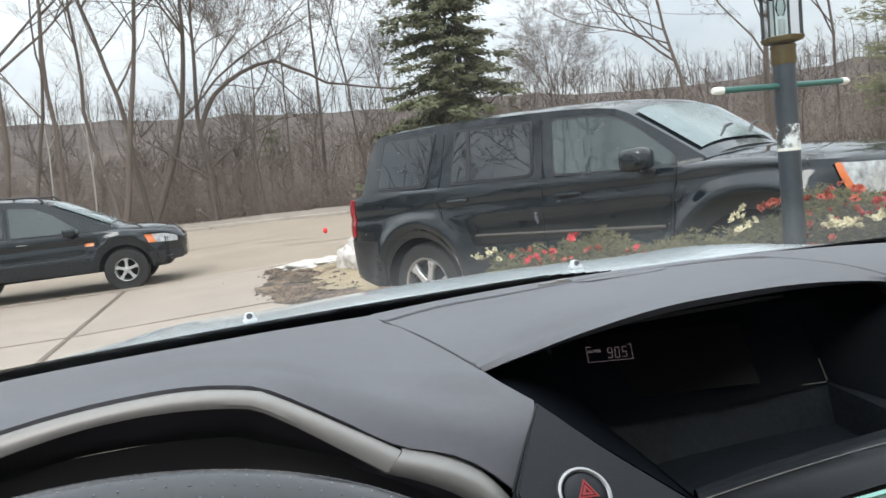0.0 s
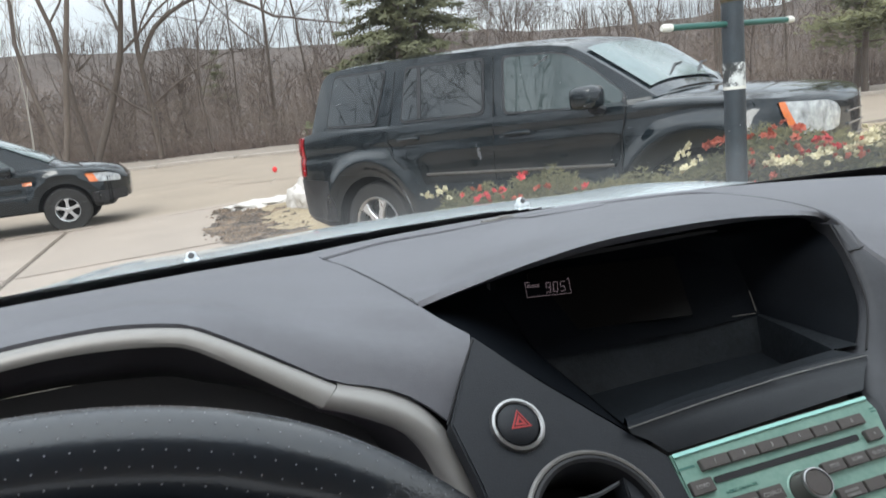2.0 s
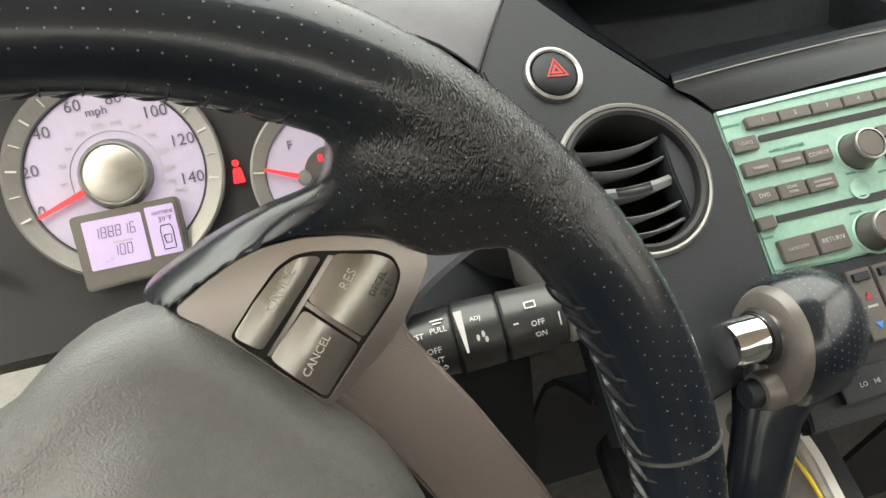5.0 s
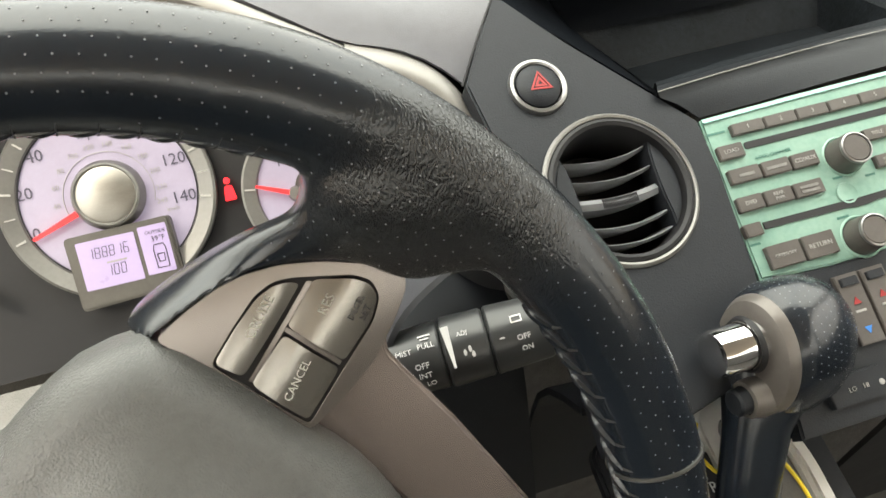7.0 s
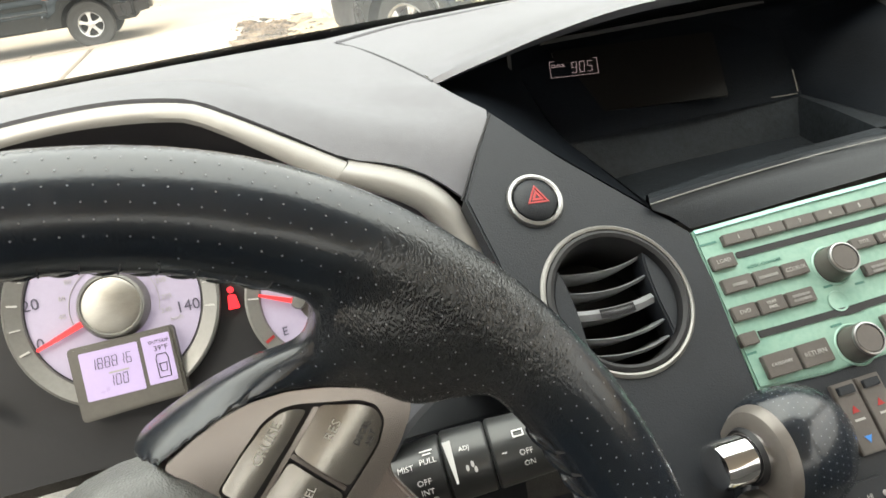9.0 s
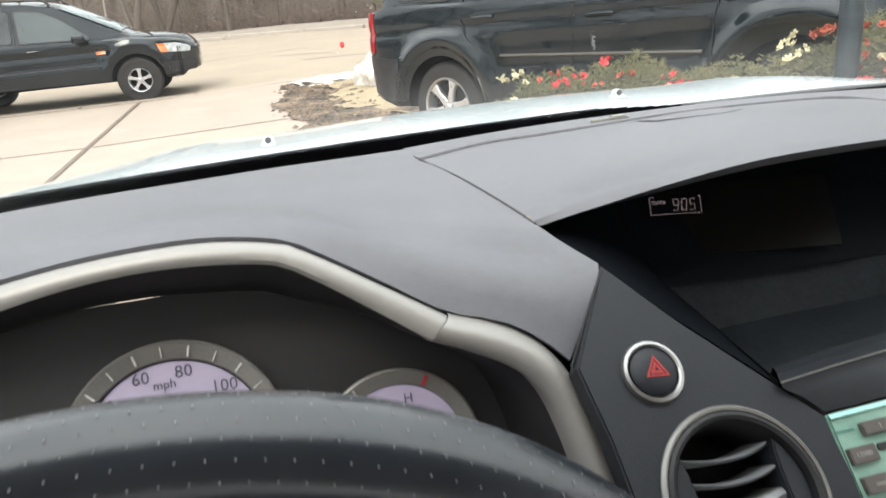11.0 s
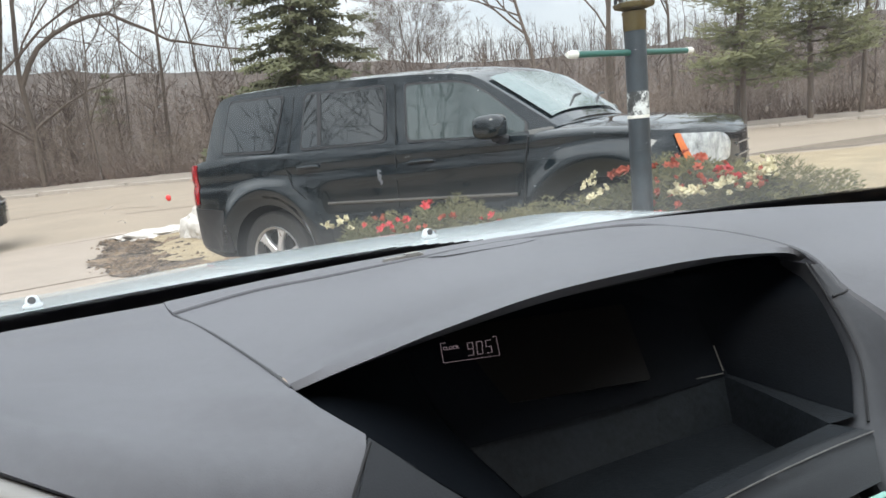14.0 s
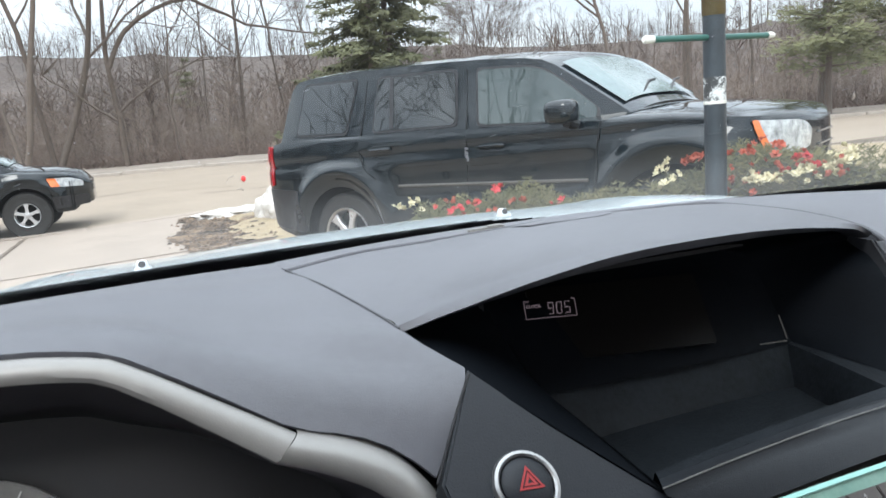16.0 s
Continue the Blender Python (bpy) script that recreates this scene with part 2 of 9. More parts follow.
M["shroud"] = mat("column_plastic", (0.20, 0.196, 0.186), 0.5, var=0.15, scale=20, bump=0.3, bscale=800)
M["carpet"] = mat("grey_carpet", (0.11, 0.107, 0.102), 0.95, var=0.3, scale=60, bump=0.5, bscale=500)
M["thread"] = mat("black_thread", (0.020, 0.020, 0.020), 0.7, var=0.2, scale=60)
M["seam"] = mat("worn_leather_seam", (0.035, 0.034, 0.031), 0.4, var=0.4, scale=300)
# pale colour paints the glint at each punched dot
M["dot"] = mat("dot_glint", (0.15, 0.155, 0.165), 0.35, var=0.3, scale=90)
M["yellow"] = mat("yellow_cord", (0.75, 0.55, 0.03), 0.5, var=0.1, scale=60)
M["lightgrey"] = mat("pale_grey_plastic", (0.48, 0.47, 0.45), 0.4, var=0.1, scale=30)
M["gate_silver"] = mat("gate_silver", (0.74, 0.73, 0.70), 0.35, metal=0.1, var=0.06, scale=30)
M["taupe"] = mat("taupe_satin_plate", (0.165, 0.150, 0.138), 0.38, metal=0.35, var=0.1, scale=30, rvar=0.06)
M["hoodpaint"] = mat("pale_blue_silver_paint", (0.47, 0.525, 0.54), 0.24, metal=0.12, var=0.02, scale=3, coat=0.6, rvar=0.03)
M["rubber"] = mat("black_rubber", (0.014, 0.014, 0.015), 0.6, var=0.3, scale=25, bump=0.3, bscale=300)
M["frit"] = mat("ceramic_frit", (0.006, 0.006, 0.008), 0.35, var=0.2, scale=30)
M["nozzle"] = mat("nozzle_plastic", (0.55, 0.58, 0.6), 0.4, var=0.1, scale=60)
M["liner"] = mat("grey_headliner", (0.70, 0.68, 0.64), 0.95, var=0.1, scale=60, bump=0.3, bscale=400)
# grey of the unseen rear block, set for what the wheel trim reflects
M["seatcloth"] = mat("rear_block_grey", (0.21, 0.204, 0.196), 0.95, var=0.25, scale=40, bump=0.4, bscale=600)
M["speck"] = mat("dried_white_speck", (0.55, 0.56, 0.56), 0.8, var=0.1, scale=90)

M["suvpaint"] = mat("black_car_paint", (0.0060, 0.0105, 0.0135), 0.045, var=0.35, scale=5, rvar=0.015, spec=0.58)
M["carglass"] = mat("dark_tinted_glass", (0.014, 0.018, 0.020), 0.012, var=0.2, scale=3, rvar=0.01, spec=0.8)
M["clearglass"] = mat("car_window_glass", (0.040, 0.055, 0.055), 0.012, var=0.2, scale=2.5, rvar=0.01, spec=0.75, coat=0.1)
# pale teal base stands in for the sky mirrored in the windscreen
M["screenglass"] = mat("sky_toned_windscreen", (0.12, 0.165, 0.162), 0.09, var=0.2, scale=2.0, rvar=0.03, spec=0.5, coat=0.25)
M["tyre"] = mat("tyre_rubber", (0.022, 0.021, 0.020), 0.75, var=0.3, scale=20, bump=0.4, bscale=120)
M["alloy"] = mat("alloy_wheel", (0.62, 0.62, 0.63), 0.3, metal=0.8, var=0.12, scale=20)
M["archdark"] = mat("arch_liner", (0.006, 0.006, 0.006), 0.9, var=0.2, scale=10)
M["trimblack"] = mat("black_body_trim", (0.016, 0.016, 0.018), 0.45, var=0.25, scale=12)
M["taillight"] = mat("red_tail_lens", (0.34, 0.008, 0.012), 0.15, var=0.25, scale=16, coat=0.6)
M["amber"] = mat("amber_lens", (0.68, 0.17, 0.04), 0.2, var=0.15, scale=30, coat=0.5)
M["lamplens"] = mat("clear_headlamp_lens", (0.58, 0.60, 0.61), 0.14, dark=(0.12, 0.13, 0.135), scale=15, coat=0.5)
M["grille"] = mat("grille_chrome", (0.4, 0.4, 0.41), 0.2, metal=0.8, var=0.2, scale=30)

M["asphalt"] = mat("worn_asphalt", (0.278, 0.224, 0.172), 0.9, var=0.14, scale=0.5, bump=0.5, bscale=40)
M["concrete"] = mat("driveway_concrete", (0.30, 0.245, 0.20), 0.85, var=0.2, scale=1.1, bump=0.3, bscale=60, rand=0.12)
M["kerb"] = mat("pale_kerb_concrete", (0.37, 0.325, 0.28), 0.85, var=0.18, scale=2, bump=0.4, bscale=40)
M["soil"] = mat("leaf_litter_soil", (0.15, 0.115, 0.085), 0.95, var=0.4, scale=0.8, bump=0.8, bscale=18)
M["mud"] = mat("wet_mud", (0.225, 0.155, 0.100), 0.85, dark=(0.042, 0.029, 0.021), scale=2.4, bump=1.0, bscale=22, rvar=0.2)
M["mud"].node_tree.nodes["Color Ramp"].color_ramp.elements[0].position = 0.42
M["mud"].node_tree.nodes["Color Ramp"].color_ramp.elements[1].position = 0.66
M["drygrass"] = mat("dormant_grass", (0.285, 0.222, 0.138), 0.95, var=0.3, scale=2.0, bump=0.7, bscale=30)
M["snow"] = mat("old_snow", (0.54, 0.51, 0.48), 0.9, dark=(0.33, 0.295, 0.26), scale=9, bump=0.35, bscale=30)
M["bark"] = mat("grey_brown_bark", (0.135, 0.108, 0.09), 0.92, var=0.35, scale=1.6, bump=0.7, bscale=14, stretch=(1, 1, 0.25), rand=0.2)
M["bark_pale"] = mat("pale_birch_bark", (0.40, 0.37, 0.33), 0.85, var=0.35, scale=2.5, stretch=(1, 1, 2.5), rand=0.1)
M["twig"] = mat("brown_twigs", (0.205, 0.162, 0.134), 0.95, var=0.35, scale=0.6, rand=0.1)
M["twig_far"] = mat("far_woods", (0.170, 0.128, 0.106), 0.98, var=0.4, scale=0.25)
M["hill_bark"] = mat("far_bare_trees", (0.095, 0.074, 0.063), 0.98, var=0.45, scale=0.3)
M["woods"] = mat("bare_wood_bark", (0.125, 0.096, 0.081), 0.98, var=0.5, scale=0.3)
M["hill"] = mat("wooded_hillside", (0.078, 0.060, 0.051), 0.98, var=0.55, scale=0.16, bump=0.8, bscale=1.2)
M["needles"] = mat("spruce_needles", (0.100, 0.102, 0.052), 0.85, var=0.45, scale=0.7, rand=0.1)
M["pine"] = mat("pine_needles", (0.165, 0.165, 0.080), 0.85, var=0.4, scale=0.7, rand=0.1)
M["shrub"] = mat("yew_foliage", (0.165, 0.140, 0.064), 0.8, dark=(0.050, 0.062, 0.028), scale=6)
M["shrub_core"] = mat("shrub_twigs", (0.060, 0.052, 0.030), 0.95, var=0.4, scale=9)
M["petal_red"] = mat("red_petals", (0.52, 0.05, 0.055), 0.6, var=0.3, scale=20, rand=0.15)
M["petal_white"] = mat("cream_petals", (0.60, 0.54, 0.36), 0.65, var=0.15, scale=20, rand=0.2)
M["petal_rust"] = mat("rust_petals", (0.42, 0.10, 0.06), 0.7, var=0.3, scale=20, rand=0.15)
M["post"] = mat("blue_grey_post_paint", (0.024, 0.032, 0.039), 0.45, var=0.5, scale=14, bump=0.08, bscale=90)
M["brass"] = mat("aged_brass", (0.125, 0.095, 0.042), 0.55, metal=0.7, var=0.3, scale=25)
M["lampblack"] = mat("lantern_frame_paint", (0.024, 0.027, 0.027), 0.45, var=0.3, scale=20)
M["armgreen"] = mat("dark_green_pipe", (0.022, 0.105, 0.085), 0.4, var=0.2, scale=20)
M["capwhite"] = mat("white_end_cap", (0.70, 0.68, 0.62), 0.6, var=0.12, scale=30)
M["label"] = mat("weathered_label", (0.50, 0.51, 0.50), 0.6, var=0.35, scale=24, dark=(0.03, 0.032, 0.032))
M["label"].node_tree.nodes["Color Ramp"].color_ramp.elements[0].position = 0.46
M["label"].node_tree.nodes["Color Ramp"].color_ramp.elements[1].position = 0.53
M["ball"] = mat("red_toy_plastic", (0.75, 0.04, 0.04), 0.4, var=0.1, scale=9)


def glass(name, tint, mirror, veil=None):
    """A thin clear pane: see-through, with a reflection that grows at grazing angles. Last argument, a pale film
    standing in for glare: (height of its foot, height above which it nearly ends, share below, above)."""
    m = bpy.data.materials.new(name)
    m.use_nodes = True
    nd, lk = m.node_tree.nodes, m.node_tree.links
    nd.clear()
    o = nd.new("ShaderNodeOutputMaterial")
    mx = nd.new("ShaderNodeMixShader")
    tr = nd.new("ShaderNodeBsdfTransparent")
    tr.inputs["Color"].default_value = (*tint, 1)
    gl = nd.new("ShaderNodeBsdfGlossy")
    gl.inputs["Roughness"].default_value = 0.02
    fr = nd.new("ShaderNodeFresnel")
    fr.inputs["IOR"].default_value = mirror
    lk.new(fr.outputs["Fac"], mx.inputs["Fac"])
    lk.new(tr.outputs["BSDF"], mx.inputs[1])
    lk.new(gl.outputs["BSDF"], mx.inputs[2])
    end = mx.outputs["Shader"]
    if veil:
        co = nd.new("ShaderNodeTexCoord")
        sp = nd.new("ShaderNodeSeparateXYZ")
        lk.new(co.outputs["Object"], sp.inputs["Vector"])
        mr = nd.new("ShaderNodeMapRange")
        mr.interpolation_type = "SMOOTHERSTEP"
        for k, v in zip(("From Min", "From Max", "To Min", "To Max"), veil):
            mr.inputs[k].default_value = v
        lk.new(sp.outputs["Z"], mr.inputs["Value"])
        ns = nd.new("ShaderNodeTexNoise")
        ns.inputs["Scale"].default_value, ns.inputs["Detail"].default_value = 7, 6
        lk.new(co.outputs["Object"], ns.inputs["Vector"])
        ml = nd.new("ShaderNodeMath")
        ml.operation = "MULTIPLY_ADD"
        ml.inputs[1].default_value = 0.5
        ml.inputs[2].default_value = 0.75
        lk.new(ns.outputs["Fac"], ml.inputs[0])
        am = nd.new("ShaderNodeMath")
        am.operation = "MULTIPLY"
        lk.new(mr.outputs["Result"], am.inputs[0])
        lk.new(ml.outputs[0], am.inputs[1])
        tl = nd.new("ShaderNodeBsdfTranslucent")
        tl.inputs["Color"].default_value = (0.72, 0.76, 0.77, 1)
        m2 = nd.new("ShaderNodeMixShader")
        lk.new(am.outputs[0], m2.inputs["Fac"])
        lk.new(end, m2.inputs[1])
        lk.new(tl.outputs["BSDF"], m2.inputs[2])
        end = m2.outputs["Shader"]
    lk.new(end, o.inputs["Surface"])
    return m


# the pale film at the foot imitates glare veiling the glass
M["pane"] = glass("windscreen_glass", (0.92, 0.965, 0.965), 1.34, (1.25, 1.348, 0.075, 0.003))
M["lanternpane"] = glass("lantern_glass", (0.80, 0.84, 0.82), 1.5)


# ---- builders ----
def obj(name, verts, faces, material, parent=None, label="", smooth=True):
    me = bpy.data.meshes.new(name)
    me.from_pydata([tuple(v) for v in verts], [], faces)
    me.materials.append(material)
    if smooth:
        me.polygons.foreach_set("use_smooth", [True] * len(me.polygons))
    me.update()
    ob = new(name, me)
    if parent:
        ob.parent = parent
    if label:
        ob["label"] = label
    return ob


def part(name, bm, material, parent, label="", smooth=True, angle=35):
    me = bpy.data.meshes.new(name)
    bmesh.ops.recalc_face_normals(bm, faces=bm.faces[:])
    if smooth:
        for f in bm.faces:
            f.smooth = True
        lim = radians(angle)
        for e in bm.edges:
            if len(e.link_faces) == 2 and e.calc_face_angle(0) > lim:
                e.smooth = False
    bm.to_mesh(me)
    bm.free()
    me.materials.append(material)
    ob = new(name, me)
    if parent:
        ob.parent = parent
    if label:
        ob["label"] = label
    return ob


def thing(name, label, category, at=(0, 0, 0), rot=(0, 0, 0), group="", kind=""):
    ob = new(name)
    ob.empty_display_size = 0.05
    ob.matrix_basis = pose(*at, *rot)
    return tagged(ob, label, category, group, kind)


def frame_of(origin, ex, normal):
    """A right-handed frame: x along ex, z along normal."""
    z = Vector(normal).normalized()
    x = Vector(ex)
    x = (x - z * x.dot(z)).normalized()
    y = z.cross(x)
    m = Matrix((x, y, z)).transposed().to_4x4()
    return Matrix.Translation(origin) @ m


def catmull(pts, n):
    """n + 1 points evenly spread along a smooth curve through pts."""
    p = [Vector(q) for q in pts]
    if len(p) == 2:
        return [p[0].lerp(p[1], i / n) for i in range(n + 1)]
    dense = []
    for i in range(len(p) - 1):
        a, b, c, d = p[max(i - 1, 0)], p[i], p[i + 1], p[min(i + 2, len(p) - 1)]
        for k in range(12):
            t = k / 12
            dense.append(0.5 * ((2 * b) + (c - a) * t + (2 * a - 5 * b + 4 * c - d) * t * t + (3 * b - a - 3 * c + d) * t ** 3))
    dense.append(p[-1])
    ln = [0.0]
    for i in range(1, len(dense)):
        ln.append(ln[-1] + (dense[i] - dense[i - 1]).length)
    out, j = [], 0
    for i in range(n + 1):
        s = ln[-1] * i / n
        while j < len(ln) - 2 and ln[j + 1] < s:
            j += 1
        f = (s - ln[j]) / max(1e-9, ln[j + 1] - ln[j])
        out.append(dense[j].lerp(dense[j + 1], min(1, max(0, f))))
    return out


def skin(rows, nu, nv, thick=0.0, flip=False):
    """A smooth sheet through rows of points; thick gives it a back side."""
    rs = [catmull(r, nu) for r in rows]
    cols = [catmull([r[i] for r in rs], nv) if nv else [r[i] for r in rs] for i in range(nu + 1)]
    m = len(cols[0])
    bm = bmesh.new()
    vs = [[bm.verts.new(c[j]) for j in range(m)] for c in cols]
    for i in range(nu):
        for j in range(m - 1):
            bm.faces.new((vs[i][j], vs[i + 1][j], vs[i + 1][j + 1], vs[i][j + 1]))
    bmesh.ops.recalc_face_normals(bm, faces=bm.faces[:])
    if flip:
        bmesh.ops.reverse_faces(bm, faces=bm.faces[:])
    if thick:
        bmesh.ops.solidify(bm, geom=bm.faces[:], thickness=thick)
    return bm


def plate(outline, depth, bevel=0.0, holes=(), m=None, seg=2):
    """A slab from a 2D outline (with holes): its face at z = 0, its back at -depth."""
    bm = bmesh.new()
    loops = []
    for lp in (outline, *holes):
        vs = [bm.verts.new((x, y, 0)) for x, y in lp]
        loops.append([bm.edges.new((vs[i], vs[(i + 1) % len(vs)])) for i in range(len(vs))])
    if holes:
        bmesh.ops.triangle_fill(bm, edges=bm.edges[:], use_beauty=True)
    else:
        bm.faces.new([v for v in bm.verts])
    bm.faces.ensure_lookup_table()
    for f in bm.faces:
        f.normal_update()
        if f.normal.z < 0:
            f.normal_flip()
    top = bm.faces[:]
    rim = [e for e in bm.edges if len(e.link_faces) == 1]
    ext = bmesh.ops.extrude_face_region(bm, geom=top)
    moved = [g for g in ext["geom"] if isinstance(g, bmesh.types.BMVert)]
    bmesh.ops.translate(bm, verts=moved, vec=(0, 0, -depth))
    if bevel:
        bm.edges.ensure_lookup_table()
        sharp = [e for e in bm.edges if len(e.link_faces) == 2 and e.calc_face_angle(0) > 1.2
                 and all(abs(v.co.z) < 1e-6 for v in e.verts)]
        bmesh.ops.bevel(bm, geom=sharp, offset=bevel, segments=seg, affect="EDGES", clamp_overlap=True)
    if m is not None:
        bm.transform(m)
    return bm


def crowned(bm, m, fall, step=0.005):
    """Cuts a plate lying in the frame m into a grid and lets its face fall away by fall(x, y)."""
    bm.transform(m.inverted())
    for axis in (0, 1):
        lo, hi = min(v.co[axis] for v in bm.verts), max(v.co[axis] for v in bm.verts)
        no = (1, 0, 0) if axis == 0 else (0, 1, 0)
        for k in range(1, int((hi - lo) / step) + 1):
            bmesh.ops.bisect_plane(bm, geom=bm.verts[:] + bm.edges[:] + bm.faces[:], plane_co=[(lo + k * step) * c for c in no], plane_no=no)
    for v in bm.verts:
        v.co.z -= fall(v.co.x, v.co.y)
    bm.transform(m)
    return bm


def widened(pts, d):
    """An outline moved outwards by d."""
    area = sum(a[0] * b[1] - b[0] * a[1] for a, b in zip(pts, pts[1:] + pts[:1]))
    sg = 1 if area > 0 else -1
    out = []
    for i, p in enumerate(pts):
        t = (Vector(pts[(i + 1) % len(pts)]) - Vector(p)).normalized() + (Vector(p) - Vector(pts[i - 1])).normalized()
        t.normalize()
        out.append((p[0] + sg * t.y * d, p[1] - sg * t.x * d))
    return out


def bent(outline, depth, turn, curve, height, m):
    """A slab over a 2D outline whose face falls away on both sides along one direction."""
    bm = bmesh.new()
    bm.faces.new([bm.verts.new((x, y, 0)) for x, y in outline])
    cx, cy = sum(p[0] for p in outline) / len(outline), sum(p[1] for p in outline) / len(outline)
    ux, uy = math.cos(radians(turn)), math.sin(radians(turn))
    for k in range(-7, 8):
        bmesh.ops.bisect_plane(bm, geom=bm.verts[:] + bm.edges[:] + bm.faces[:], plane_co=(cx + ux * 0.0025 * k, cy + uy * 0.0025 * k, 0), plane_no=(ux, uy, 0))
    for f in bm.faces:
        f.normal_update()
        if f.normal.z < 0:
            f.normal_flip()
    ext = bmesh.ops.extrude_face_region(bm, geom=bm.faces[:])
    for g in ext["geom"]:
        if isinstance(g, bmesh.types.BMVert):
            g.co.z = -depth
    for v in bm.verts:
        if v.co.z > -depth * 0.5:
            u = (v.co.x - cx) * ux + (v.co.y - cy) * uy
            v.co.z = height - curve * u * u
    bm.transform(m)
    return bm


def rounded(x0, y0, x1, y1, r, n=4):
    out = []
    for cx, cy, a in ((x1 - r, y0 + r, -90), (x1 - r, y1 - r, 0), (x0 + r, y1 - r, 90), (x0 + r, y0 + r, 180)):
        for k in range(n + 1):
            t = radians(a + 90 * k / n)
            out.append((cx + r * math.cos(t), cy + r * math.sin(t)))
    return out


def soften(pts, r, n=4):
    """Rounds the corners of a 2D outline."""
    out = []
    for i in range(len(pts)):
        p, q, s = Vector(pts[i - 1]), Vector(pts[i]), Vector(pts[(i + 1) % len(pts)])
        a, b = (p - q), (s - q)
        k = min(r, a.length * 0.45, b.length * 0.45)
        a, b = q + a.normalized() * k, q + b.normalized() * k
        for j in range(n + 1):
            t = j / n
            w = a * (1 - t) ** 2 + q * 2 * t * (1 - t) + b * t * t
            out.append((w.x, w.y))
    return out


def circle(cx, cy, r, n=32, ry=None):
    return [(cx + r * math.cos(2 * math.pi * i / n), cy + (ry or r) * math.sin(2 * math.pi * i / n)) for i in range(n)]


def lathe(profile, n=32, m=None):
    """Turns a profile of (radius, z) about z."""
    bm = bmesh.new()
    rings = []
    for r, z in profile:
        if r < 1e-6:
            rings.append([bm.verts.new((0, 0, z))])
        else:
            rings.append([bm.verts.new((r * math.cos(2 * math.pi * i / n), r * math.sin(2 * math.pi * i / n), z)) for i in range(n)])
    for a, b in zip(rings, rings[1:]):
        for i in range(n):
            j = (i + 1) % n
            if len(a) == 1 and len(b) == 1:
                continue
            if len(a) == 1:
                bm.faces.new((a[0], b[i], b[j]))
            elif len(b) == 1:
                bm.faces.new((a[i], a[j], b[0]))
            else:
                bm.faces.new((a[i], a[j], b[j], b[i]))
    if m is not None:
        bm.transform(m)
    return bm


def tube(path, radius, n=10, bm=None, cap=True):
    """A round bar along a path; radius is a number or one for each point."""
    bm = bm or bmesh.new()
    p = [Vector(q) for q in path]
    rad = radius if isinstance(radius, (list, tuple)) else [radius] * len(p)
    t0 = (p[1] - p[0]).normalized()
    side = t0.orthogonal().normalized()
    rings = []
    for i, q in enumerate(p):
        t = (p[min(i + 1, len(p) - 1)] - p[max(i - 1, 0)]).normalized()
        side = (side - t * side.dot(t)).normalized()
        up = t.cross(side)
        rings.append([bm.verts.new(q + (side * math.cos(2 * math.pi * k / n) + up * math.sin(2 * math.pi * k / n)) * rad[i]) for k in range(n)])
    for a, b in zip(rings, rings[1:]):
        for k in range(n):
            bm.faces.new((a[k], a[(k + 1) % n], b[(k + 1) % n], b[k]))
    if cap:
        bm.faces.new(rings[0][::-1])
        bm.faces.new(rings[-1])
    return bm


def box(x, y, z, bevel=0.0, m=None, seg=2):
    bm = bmesh.new()
    bmesh.ops.create_cube(bm, size=1.0)
    bmesh.ops.scale(bm, vec=(x, y, z), verts=bm.verts[:])
    if bevel:
        bmesh.ops.bevel(bm, geom=bm.edges[:], offset=bevel, segments=seg, affect="EDGES")
    if m is not None:
        bm.transform(m)
    return bm


def pebble(rx, ry, rz, m, p=3.0, nu=28, nv=18):
    """A rounded block: a ball pushed out towards a box."""
    bm = bmesh.new()
    bmesh.ops.create_uvsphere(bm, u_segments=nu, v_segments=nv, radius=1.0)
    for v in bm.verts:
        c = v.co
        k = (abs(c.x) ** p + abs(c.y) ** p + abs(c.z) ** p) ** (-1 / p)
        v.co = Vector((c.x * k * rx, c.y * k * ry, c.z * k * rz))
    bm.transform(m)
    return bm


def join(*bms):
    out = bmesh.new()
    for b in bms:
        me = bpy.data.meshes.new("joined")
        b.to_mesh(me)
        b.free()
        out.from_mesh(me)
        bpy.data.meshes.remove(me)
    return out


def words(name, text, size, material, m, parent, label="", spread=1.0, depth=0.00012, lean=0.0):
    """Lettering as a thin mesh, centred on the frame m."""
    cu = bpy.data.curves.new("lettering", "FONT")
    cu.body, cu.size, cu.align_x, cu.align_y = text, size, "CENTER", "CENTER"
    cu.extrude, cu.space_character, cu.resolution_u, cu.shear = depth, spread, 2, lean
    tmp = bpy.data.objects.new("lettering", cu)
    me = bpy.data.meshes.new_from_object(tmp)
    bpy.data.objects.remove(tmp)
    bpy.data.curves.remove(cu)
    me.transform(m)
    me.materials.clear()
    me.materials.append(material)
    me.name = name
    ob = new(name, me)
    ob.parent = parent
    if label:
        ob["label"] = label
    return ob


def at2(m, x, y, z=0.0, turn=0.0):
    return m @ Matrix.Translation((x, y, z)) @ Matrix.Rotation(radians(turn), 4, "Z")


# ======== outside: ground, street, parked vehicles, planting, woods ========
def clamp01(v):
    return min(1.0, max(0.0, v))


def ground_z(x, y):
    """The ground rises gently past the flower bed and dips towards the street."""
    return 0.08 * min(max(x - 1.0, 0), 4.5) * clamp01((14 - y) / 5) - 0.07 * clamp01((0.5 - x) / 2)


